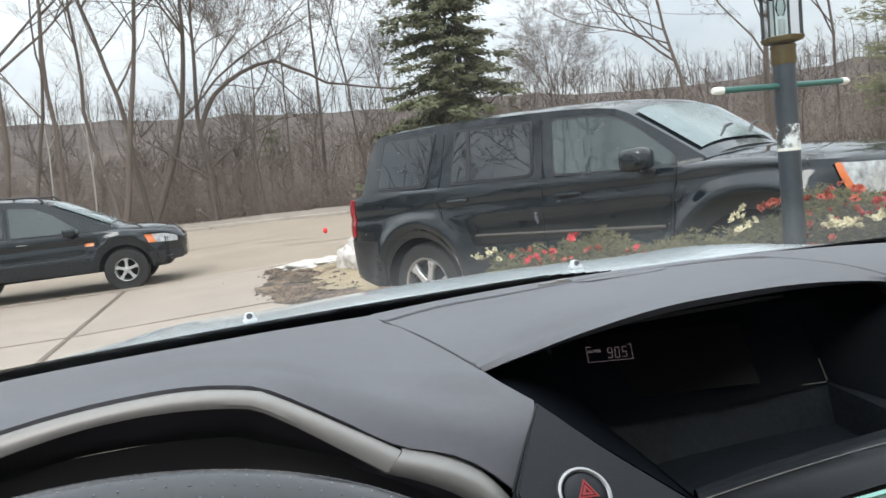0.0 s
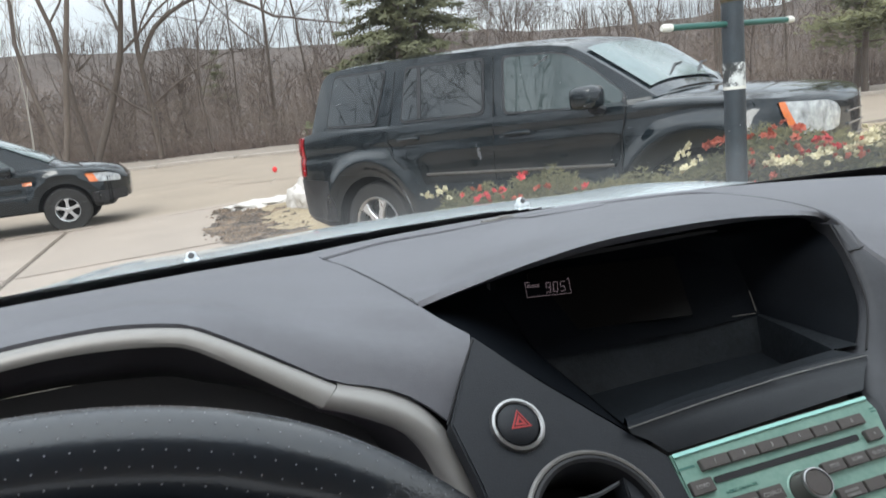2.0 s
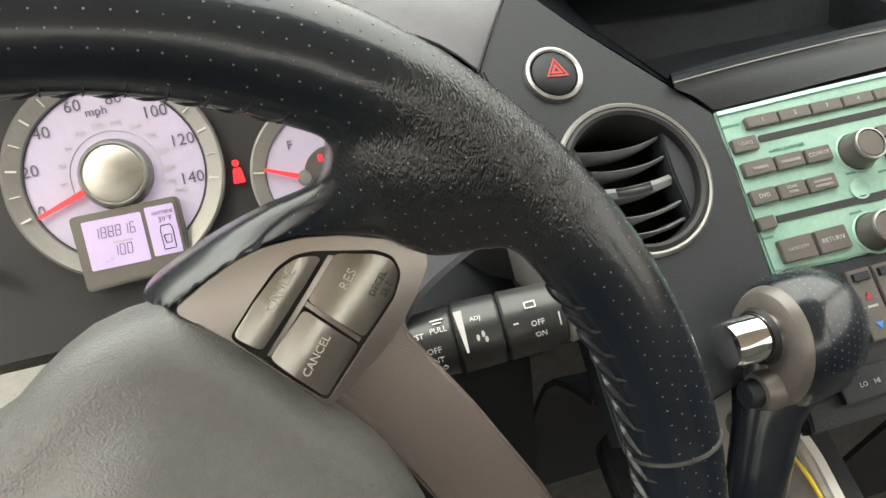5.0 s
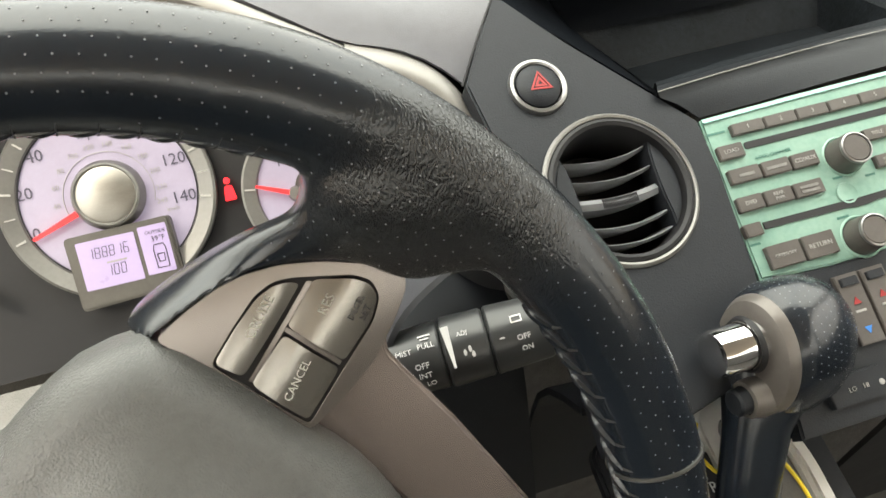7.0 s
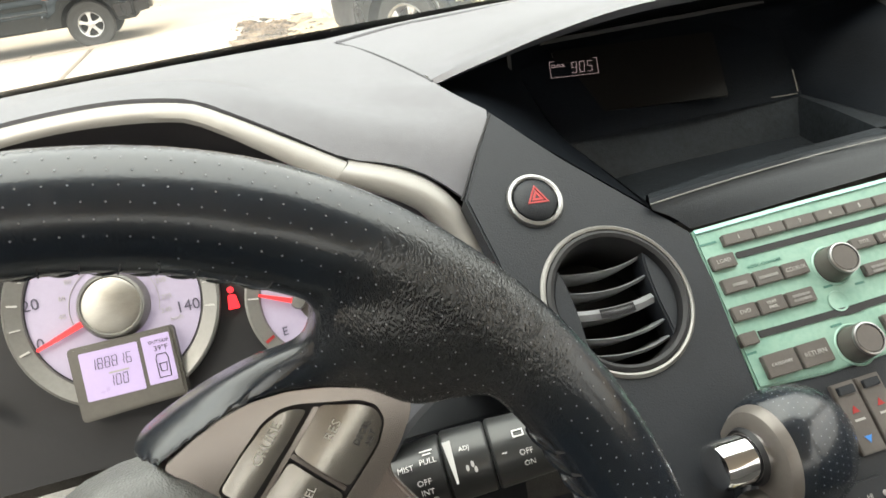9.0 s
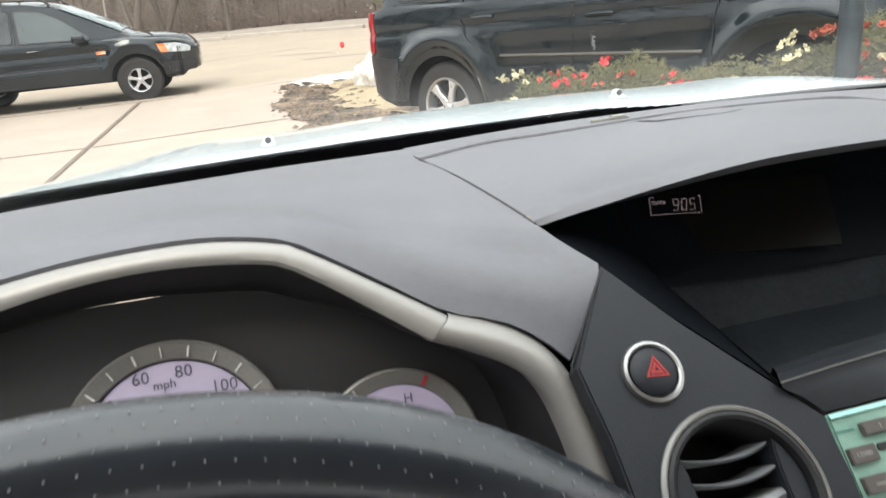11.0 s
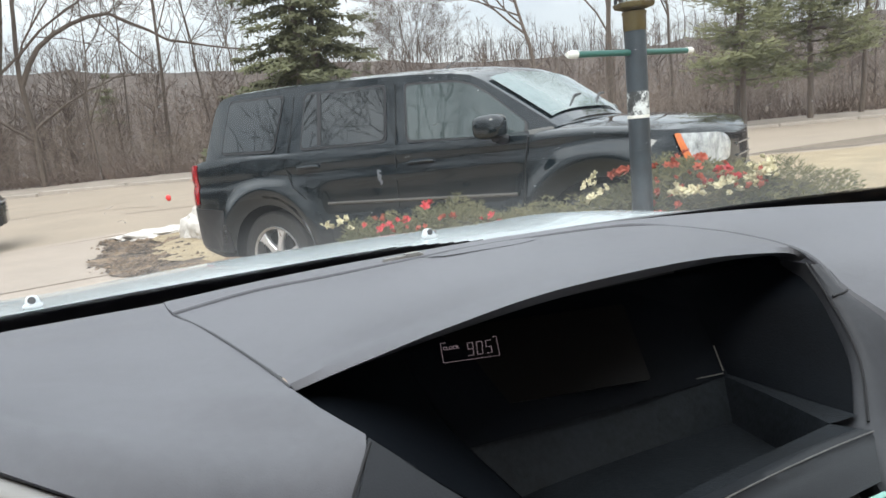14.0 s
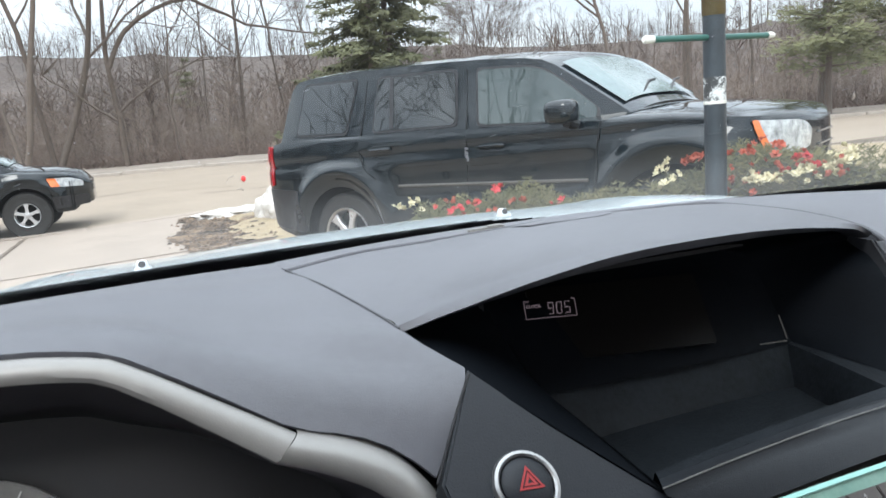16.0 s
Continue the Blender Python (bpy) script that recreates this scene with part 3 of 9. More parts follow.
def sheet(name, outline, material, lift, label, category, step=0.8, kind="structure", rough=0.0, seed=1):
    """A thin ground cover that follows the ground, cut to an outline."""
    bm = bmesh.new()
    vs = [bm.verts.new((x, y, 0)) for x, y in outline]
    bm.faces.new(vs)
    x0, x1 = min(p[0] for p in outline), max(p[0] for p in outline)
    y0, y1 = min(p[1] for p in outline), max(p[1] for p in outline)
    n = int((x1 - x0) / step)
    for i in range(1, n):
        bmesh.ops.bisect_plane(bm, geom=bm.verts[:] + bm.edges[:] + bm.faces[:], plane_co=(x0 + (x1 - x0) * i / n, 0, 0), plane_no=(1, 0, 0))
    n = int((y1 - y0) / step)
    for i in range(1, n):
        bmesh.ops.bisect_plane(bm, geom=bm.verts[:] + bm.edges[:] + bm.faces[:], plane_co=(0, y0 + (y1 - y0) * i / n, 0), plane_no=(0, 1, 0))
    for v in bm.verts:
        v.co.z = ground_z(v.co.x, v.co.y) + lift
        if rough:
            v.co.z += rough * noise.noise(Vector((v.co.x * 2.2, v.co.y * 2.2, seed)))
    ob = part(name, bm, material, None)
    return tagged(ob, label, category, kind=kind)


xs = [-900, -300, -120, -60, -40] + [-30 + 1.5 * i for i in range(54)] + [60, 90, 150, 400, 900]
ys = [-900, -300, -100, -40] + [-24 + 1.5 * i for i in range(60)] + [80, 110, 160, 400, 1500]
bm = bmesh.new()
vs = [[bm.verts.new((x, y, ground_z(x, y))) for y in ys] for x in xs]
for i in range(len(xs) - 1):
    for j in range(len(ys) - 1):
        bm.faces.new((vs[i][j], vs[i + 1][j], vs[i + 1][j + 1], vs[i][j + 1]))
tagged(part("ground", bm, M["soil"], None), "bare brown leaf-littered soil", "ground", kind="structure")

# street: a wide worn band between the driveway and the woods
EDGE_N = [(-40, 13.2), (0.55, 13.2), (2.5, 12.3), (9.5, 8.6), (16, 5.0), (40, -8)]
EDGE_F = [(-40, 40.5), (-12, 35.6), (-4.5, 33.0), (1.5, 30.0), (3.7, 28.6), (10, 25.6), (18, 22.0), (26, 18.3), (42, 10)]
sheet("road", EDGE_N + EDGE_F[::-1], M["asphalt"], 0.012, "pale worn asphalt street with faint cracks", "road", step=2.5)
sheet("lawn", [(1.0, -6), (40, -14), (40, -8.2), (16, 4.8), (9.5, 8.4), (2.5, 12.1), (1.7, 11.6), (1.75, 9.0), (1.0, 7.3), (1.0, 3)], M["drygrass"], 0.032, "dormant straw-coloured lawn", "lawn", step=1.0, rough=0.02)
def ragged(x0, wide, y0, y1, n, seed):
    """An uneven border from y0 to y1 round the line x0."""
    out = []
    for k in range(n + 1):
        y = y0 + (y1 - y0) * k / n
        dx = noise.noise(Vector((y * 0.55, seed, 0))) + 0.55 * noise.noise(Vector((y * 1.6, seed, 4))) + 0.22 * noise.noise(Vector((y * 5.0, seed, 8)))
        out.append((x0 + wide * dx, y))
    return out


sheet("muddy_bed", ragged(0.16, 0.34, 12.55, 7.4, 90, 2.3) + [(0.9, 6.9), (1.7, 7.0), (1.8, 9.0), (1.75, 11.7), (1.2, 12.9), (0.6, 12.75)], M["mud"], 0.048, "churned brown mud beside the driveway", "mud", step=0.22, rough=0.05, seed=4)
sheet("grass_patch", ragged(0.92, 0.5, 12.2, 8.2, 70, 7.7) + [(1.75, 7.4), (2.2, 9.0), (1.9, 11.6)], M["drygrass"], 0.060, "flattened straw-coloured grass patch", "grass", step=0.22, rough=0.06, seed=9)
_r = random.Random(31)
vv, ff = [], []
for k in range(700):
    y = _r.uniform(7.6, 12.4)
    x = 0.30 + 0.34 * noise.noise(Vector((y * 0.55, 2.3, 0))) + abs(_r.gauss(0, 0.45)) * _r.choice((-0.3, 1, 1, 1))
    s = _r.uniform(0.015, 0.06) * (1 if x > 0.1 else 0.6)
    base = len(vv)
    z = ground_z(x, y) + (0.055 if x > 0.1 else 0.045)
    for a in range(5):
        vv.append((x + s * math.cos(a * 1.257) * _r.uniform(0.6, 1.5), y + s * math.sin(a * 1.257) * _r.uniform(0.6, 1.5), z - 0.01))
    vv.append((x + _r.uniform(-0.4, 0.4) * s, y, z + s * _r.uniform(0.25, 0.6)))
    ff.extend([(base + a, base + (a + 1) % 5, base + 5) for a in range(5)])
tagged(obj("mud_clods", vv, ff, M["mud"], None, smooth=False), "scattered clods of brown mud", "mud", kind="stuff")
# concrete driveway slabs, each a piece with its own edges
drive = thing("driveway", "pale concrete driveway of large slabs with dark joints", "driveway", kind="structure")
for cx0, cx1, cy0, cy1 in ((-6.2, -2.18, 9.12, 13.05), (-2.12, 0.42, 9.12, 13.05), (-6.2, -2.18, 4.6, 9.05), (-2.12, 0.36, 4.6, 9.05), (-6.2, -2.18, 0.3, 4.54), (-2.12, 1.0, 0.3, 4.54), (-2.12, 1.0, -6, 0.24), (-6.2, -2.18, -6, 0.24), (-10.4, -6.26, 9.12, 13.05), (-10.4, -6.26, 4.6, 9.05)):
    bm = box(cx1 - cx0, cy1 - cy0, 0.06, 0.012, pose((cx0 + cx1) / 2, (cy0 + cy1) / 2, 0))
    for v in bm.verts:
        v.co.z += ground_z(v.co.x, v.co.y) + 0.002
    part("slab", bm, M["concrete"], drive)
gutter = thing("gutter_strip", "low concrete gutter between driveway and street", "gutter", kind="structure")
for i in range(6):
    x0 = -10.4 + i * 1.83
    bm = box(1.80, 0.34, 0.07, 0.015, pose(x0 + 0.9, 13.26, 0))
    for v in bm.verts:
        v.co.z += ground_z(v.co.x, v.co.y)
    part("gutter_block", bm, M["concrete"], gutter)
kerb = thing("kerb", "pale concrete kerb along the far side of the street", "kerb", kind="structure")
for i in range(len(EDGE_F) - 1):
    a, b = Vector((*EDGE_F[i], 0)), Vector((*EDGE_F[i + 1], 0))
    n = max(1, round((b - a).length / 3.0))
    for k in range(n):
        p, q = a.lerp(b, (k + 0.006) / n), a.lerp(b, (k + 0.994) / n)
        mid = (p + q) / 2
        ang = math.degrees(math.atan2(q.y - p.y, q.x - p.x))
        part("kerb_stone", box((q - p).length, 0.45, 0.20, 0.03, pose(mid.x, mid.y + 0.2, ground_z(mid.x, mid.y) + 0.015, 0, 0, ang)), M["kerb"], kerb)
VERGE = [(x, y + 0.5) for x, y in EDGE_F] + [(x + 2.0, y + 5.6) for x, y in EDGE_F[::-1]]
sheet("verge", VERGE, mat("gravel_verge", (0.27, 0.225, 0.185), 0.95, var=0.25, scale=0.7, bump=0.6, bscale=25), 0.10, "tan gravelly strip behind the kerb", "verge", step=2.5, rough=0.04)
# cracks sealed in the street
cr = random.Random(3)
for k, (x, y, a, ln) in enumerate(((-0.5, 21, 8, 3.2), (1.6, 17.2, -14, 1.8), (-3.0, 24.5, 35, 2.6), (2.4, 15.4, 10, 1.5), (0.8, 19.0, -30, 1.6), (-6, 27, 12, 3), (14, 14, -30, 3), (18, 15.5, -22, 4))):
    pts = [(x + ln * (i / 8 - 0.5) * math.cos(radians(a)) + cr.uniform(-0.05, 0.05), y + ln * (i / 8 - 0.5) * math.sin(radians(a)) + cr.uniform(-0.05, 0.05)) for i in range(9)]
    bm = bmesh.new()
    up = [bm.verts.new((px_, py_ + 0.035, ground_z(px_, py_) + 0.017)) for px_, py_ in pts]
    dn = [bm.verts.new((px_, py_ - 0.035, ground_z(px_, py_) + 0.017)) for px_, py_ in pts]
    for i in range(8):
        bm.faces.new((up[i], dn[i], dn[i + 1], up[i + 1]))
    tagged(part("road_crack", bm, M["soil"], None), "dark crack across the worn street", "crack", group="street cracks", kind="structure")


# ---- parked vehicles ----
def interp(tab, s):
    if s <= tab[0][0]:
        return tab[0][1]
    for (a, va), (b, vb) in zip(tab, tab[1:]):
        if s <= b:
            return va + (vb - va) * (s - a) / (b - a)
    return tab[-1][1]


def vehicle(name, label, at, yaw, pitch, P, group="parked vehicles"):
    car = thing(name, label, "car", group=group)
    car.matrix_basis = Matrix.Translation(at) @ Matrix.Rotation(yaw, 4, "Z") @ Matrix.Rotation(-pitch, 4, "Y")
    W = P["width"]

    def d_low(s, z):
        d = 0.020 * ((z - 0.78) / 0.36) ** 2
        d += 0.30 * clamp01((P["tail_round"] - s) / P["tail_round"]) ** 2.3
        d += P["nose_in"] * clamp01((s - P["nose_s"]) / (P["len"] - P["nose_s"])) ** P["nose_p"]
        for hs in P["hubs"]:
            r = math.hypot(s - hs, (z - 0.40) * 0.98)
            d -= 0.052 * math.exp(-((r - 0.53) / 0.075) ** 2) * (1 if z > 0.4 else 0.4)
        d += 0.016 * math.exp(-((z - P["crease"]) / 0.035) ** 2)
        d += 0.016 * clamp01((0.95 - z) / 0.05) * clamp01((z - 0.62) / 0.08) * clamp01((s - 1.70) / 0.06) * clamp01((3.40 - s) / 0.06)
        return d

    def belt(s):
        return interp(P["belt"], s)

    def d_up(s, z):
        return d_low(s, belt(s)) + 0.035 + 0.30 * max(0, z - belt(s)) + 0.10 * clamp01((P["tail_round"] + 0.25 - s) / 0.5) ** 2 + P["taper"] * clamp01((s - 2.9) / 0.65) ** 1.3

    def bottom(s):
        z = interp(P["sill"], s)
        for hs in P["hubs"]:
            u = abs(s - hs)
            if u < P["arch"]:
                z = max(z, 0.39 + math.sqrt(P["arch"] ** 2 - u * u) * 0.97)
        return z

    # lower body: sections from sill to beltline and over the bonnet
    ss = sorted(set([round(P["s0"] + (P["len"] - P["s0"]) * i / 84, 4) for i in range(85)] + [h + sgn * P["arch"] * f for h in P["hubs"] for sgn in (-1, 1) for f in (1.0, 0.985, 0.94)]))
    NZ, NT = 20, 10
    rings = []
    bm = bmesh.new()
    for s in ss:
        zb, zt = bottom(s), belt(s)
        crown = interp(P["hood"], s) - zt
        pts = []
        for k in range(NZ + 1):
            z = zb + (zt - zb) * k / NZ
            dd = d_low(s, z)
            if k == NZ:
                dd += 0.012
            pts.append((dd, z))
        for k in range(1, NT + 1):
            f = k / NT
            y = pts[NZ][0] + (W / 2 - pts[NZ][0]) * f
            pts.append((y, zt + crown * (1 - (1 - f) ** 2.4) + 0.012 * min(1, f * 5)))
        full = [(y, z) for y, z in pts] + [(W - y, z) for y, z in pts[-2::-1]]
        rings.append([bm.verts.new((s, y, z)) for y, z in full])
    for a, b in zip(rings, rings[1:]):
        for k in range(len(a) - 1):
            bm.faces.new((a[k], a[k + 1], b[k + 1], b[k]))
    bm.faces.new(rings[0])
    bm.faces.new(rings[-1][::-1])
    body = part("body", bm, M["suvpaint"], car, "glossy black painted body", angle=50)
    # dark inside of the arches and the underbody
    part("underbody", box(P["len"] - P["s0"] - 0.5, W - 0.30, 0.5, 0.03, pose((P["len"] + P["s0"]) / 2, W / 2, 0.62)), M["archdark"], car, "dark underbody")
    # cabin
    bm = bmesh.new()
    rings = []
    g0, g1 = P["cab"]
    NC = 70
    for i in range(NC + 1):
        s = g0 + (g1 - g0) * i / NC
        zb, zt = belt(s) - 0.01, max(interp(P["roof"], s), belt(s) + 0.004)
        pts = []
        for k in range(11):
            z = zb + (zt - zb) * k / 10
            pts.append((d_up(s, z), z))
        e = pts[-1][0]
        for k in range(1, 11):
            f = k / 10
            pts.append((e + (W / 2 - e) * f, zt + 0.055 * (1 - (1 - f) ** 2.6)))
        full = pts + [(W - y, z) for y, z in pts[-2::-1]]
        rings.append([bm.verts.new((s, y, z)) for y, z in full])
    for a, b in zip(rings, rings[1:]):
        for k in range(len(a) - 1):
            bm.faces.new((a[k], a[k + 1], b[k + 1], b[k]))
    bm.faces.new(rings[0])
    bm.faces.new(rings[-1][::-1])
    part("cabin", bm, M["suvpaint"], car, "black roof and window pillars", angle=50)

    def patch(nm, pts, material, parent, d_fn, off, lab="", far=True, r=0.05, thick=0.012):
        o0 = soften(pts, r, 5)
        o = []
        for i, (s, z) in enumerate(o0):
            s2, z2 = o0[(i + 1) % len(o0)]
            n = max(1, int(math.hypot(s2 - s, z2 - z) / 0.05))
            o.extend([(s + (s2 - s) * k / n, z + (z2 - z) * k / n) for k in range(n)])
        sm, zm = sum(p[0] for p in o) / len(o), sum(p[1] for p in o) / len(o)
        made = None
        for sd in ((0, 1) if far else (0,)):
            bm = bmesh.new()
            f1 = [(s, d_fn(s, z) - off, z) for s, z in o]
            f2 = [(s, d_fn(s, z) + thick, z) for s, z in o]
            if sd:
                f1, f2 = [(s, W - y, z) for s, y, z in f1], [(s, W - y, z) for s, y, z in f2]
            a, b = [bm.verts.new(p) for p in f1], [bm.verts.new(p) for p in f2]
            inner = [a]
            for k in (0.7, 0.4):
                q = [(sm + (s - sm) * k, zm + (z - zm) * k) for s, z in o]
                inner.append([bm.verts.new((s, (W - d_fn(s, z) + off) if sd else (d_fn(s, z) - off), z)) for s, z in q])
            cen = bm.verts.new((sm, (W - d_fn(sm, zm) + off) if sd else (d_fn(sm, zm) - off), zm))
            for i in range(len(a)):
                j = (i + 1) % len(a)
                for p, q in zip(inner, inner[1:]):
                    bm.faces.new((p[i], p[j], q[j], q[i]))
                bm.faces.new((inner[-1][i], inner[-1][j], cen))
                bm.faces.new((a[j], a[i], b[i], b[j]))
            ob = part(nm, bm, material, parent, lab, angle=30)
            made = made or ob
        return made

    for nm, pts, m2 in P["windows"]:
        patch("window_seal", [(s + (s - sum(p[0] for p in pts) / len(pts)) * 0.045, z + (z - sum(p[1] for p in pts) / len(pts)) * 0.09) for s, z in pts], M["trimblack"], car, d_up, 0.006)
        patch(nm, pts, M[m2], car, d_up, 0.010, "reflecting side window")
    for s0, z0, s1, z1 in P["bars"]:
        patch("window_bar", [(s0 - 0.018, z0), (s0 + 0.018, z0), (s1 + 0.018, z1), (s1 - 0.018, z1)], M["trimblack"], car, d_up, 0.014, r=0.004)
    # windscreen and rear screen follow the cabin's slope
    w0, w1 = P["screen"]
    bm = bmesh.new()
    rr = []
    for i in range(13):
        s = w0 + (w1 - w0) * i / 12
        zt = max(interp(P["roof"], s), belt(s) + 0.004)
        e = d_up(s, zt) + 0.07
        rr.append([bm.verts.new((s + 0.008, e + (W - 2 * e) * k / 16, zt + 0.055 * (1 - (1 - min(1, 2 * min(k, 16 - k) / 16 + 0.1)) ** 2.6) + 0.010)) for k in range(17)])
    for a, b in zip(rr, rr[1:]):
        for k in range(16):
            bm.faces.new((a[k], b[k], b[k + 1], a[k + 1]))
    part("windscreen", bm, M["screenglass"], car, "windscreen toned pale for the mirrored sky")
    for k in (0.35, 0.62):
        part("wiper", tube([(w1 - 0.02, W * k, interp(P["roof"], w1) + 0.075), (w1 - 0.10, W * (k + 0.16), interp(P["roof"], w1 - 0.1) + 0.08), (w1 - 0.13, W * (k + 0.26), interp(P["roof"], w1 - 0.12) + 0.075)], 0.010, 6), M["trimblack"], car)
    # seams, sill moulding, handles
    for pts in P["seams"]:
        part("door_seam", tube([(s, (d_low(s, z) if z <= belt(s) else d_up(s, z)) + 0.001, z) for s, z in pts], 0.0045, 5), M["archdark"], car)
    for s0, s1, z0, z1 in P["mould"]:
        part("door_moulding", tube([(s0 + (s1 - s0) * k / 12, d_low(s0 + (s1 - s0) * k / 12, z0) - 0.002, z0 + (z1 - z0) * k / 12) for k in range(13)], 0.011, 8), M[P["mould_mat"]], car, "thin door moulding")
    for s, z in P["handles"]:
        h = part("door_handle", tube([(s - 0.10, d_low(s, z) - 0.006, z), (s - 0.07, d_low(s, z) - 0.035, z + 0.004), (s + 0.07, d_low(s, z) - 0.035, z + 0.004), (s + 0.10, d_low(s, z) - 0.006, z)], 0.016, 8), M["suvpaint"], car, "black door handle")
    ms, mz = P["mirror"]
    for sd in (0, 1):
        yy = -0.10 if not sd else W + 0.10
        sg = 1 if not sd else -1
        bm = pebble(0.100, 0.115, 0.078, pose(ms, yy, mz, 0, 0, 8 * sg), 3.4)
        mr = part("side_mirror", bm, M["suvpaint"], car, "black door mirror")
        part("mirror_foot", tube([(ms + 0.02, yy + sg * 0.02, mz - 0.07), (ms + 0.03, yy + sg * 0.17, mz - 0.10)], 0.035, 8), M["trimblack"], mr)
    # lamps
    patch("tail_lamp", P["tail"], M["taillight"], car, d_low, 0.010, "red tail lamp", r=0.02, thick=0.03)
    patch("head_lamp", P["head"], M["lamplens"], car, d_low, 0.012, "clear headlamp", r=0.03, thick=0.03)
    patch("side_marker", P["amber"], M["amber"], car, d_low, 0.017, "amber corner lens", r=0.012, thick=0.02)
    if "flank_marker" in P:
        s, z = P["flank_marker"]
        patch("side_marker", [(s - 0.07, z - 0.025), (s + 0.07, z - 0.025), (s + 0.07, z + 0.025), (s - 0.07, z + 0.025)], M["amber"], car, d_low, 0.010, "amber side marker", r=0.01)
    if "bumper" in P:
        for pts in P["bumper"]:
            patch("bumper_trim", pts, M["trimblack"], car, d_low, 0.007, "dull black bumper cladding", r=0.03)
    L0, gz0, gz1 = P["len"], P["grille"][0], P["grille"][1]
    gr = part("grille", box(0.06, W * P["grille_w"], gz1 - gz0, 0.02, pose(L0 - 0.045, W / 2, (gz0 + gz1) / 2)), M["archdark"], car, "dark grille with bright bars")
    for k in range(4):
        part("grille_bar", box(0.05, W * P["grille_w"] * 1.02, 0.030, 0.010, pose(L0 - 0.020, W / 2, gz0 + (gz1 - gz0) * (k + 0.5) / 4)), M["grille"], gr)
    if "rack" in P:
        for sd in (0, 1):
            y = 0.32 if not sd else W - 0.32
            part("roof_rail", tube([(0.9, y, interp(P["roof"], 0.9) + 0.03), (1.0, y, interp(P["roof"], 1.0) + 0.09), (2.5, y, interp(P["roof"], 2.5) + 0.09), (2.6, y, interp(P["roof"], 2.6) + 0.03)], 0.016, 8), M["trimblack"], car)
    # wheels
    R = P["tyre"]
    for hs in P["hubs"]:
        for sd in (0, 1):
            m = Matrix.Translation((hs, 0.028 if not sd else W - 0.028, R + 0.005)) @ Matrix.Rotation(radians(90 if not sd else -90), 4, "X")
            wh = part("wheel", lathe([(R * 0.63, -0.20), (R * 0.90, -0.22), (R * 0.985, -0.19), (R, -0.12), (R * 0.985, -0.03), (R * 0.93, -0.004), (R * 0.80, 0.004), (R * 0.655, -0.006), (R * 0.64, -0.03)], 48, m), M["tyre"], car, "black road tyre")
            F = P["rim_f"]
            if F < 1:
                part("tyre_wall", lathe([(R * 0.70, -0.002), (R * 0.66 * F, 0.006), (R * 0.64 * F, -0.02)], 48, m), M["tyre"], wh)
            m = m @ Matrix.Diagonal((F, F, 1, 1))
            rim_ = part("rim", lathe([(R * 0.665, -0.004), (R * 0.655, 0.006), (R * 0.615, -0.006), (R * 0.60, -0.06), (R * 0.60, -0.16)], 48, m), M["alloy"], wh, "silver alloy rim")
            part("brake", lathe([(0.0, -0.10), (R * 0.58, -0.10)], 24, m), M["archdark"], wh)
            n = P["spokes"]
            for k in range(n):
                a = 360 * k / n + P["wheel_turn"]
                o = [(0.035, -0.034), (R * 0.40, -0.026), (R * 0.62, -0.050), (R * 0.62, 0.050), (R * 0.40, 0.026), (0.035, 0.034)]
                part("spoke", plate(o, 0.035, 0.008, (), m @ Matrix.Rotation(radians(a), 4, "Z") @ Matrix.Translation((0, 0, -0.012))), M["alloy"], rim_)
            part("hub_cap", lathe([(0.0, -0.004), (0.030, -0.005), (0.036, -0.010), (0.060, -0.014), (0.066, -0.03)], 24, m), M["alloy"], wh)
            for k in range(5):
                a = radians(72 * k + 20)
                part("wheel_nut", lathe([(0, 0.004), (0.008, 0.002), (0.009, -0.01)], 8, m @ Matrix.Translation((0.048 * math.cos(a), 0.048 * math.sin(a), -0.012))), M["archdark"], wh)
    return car


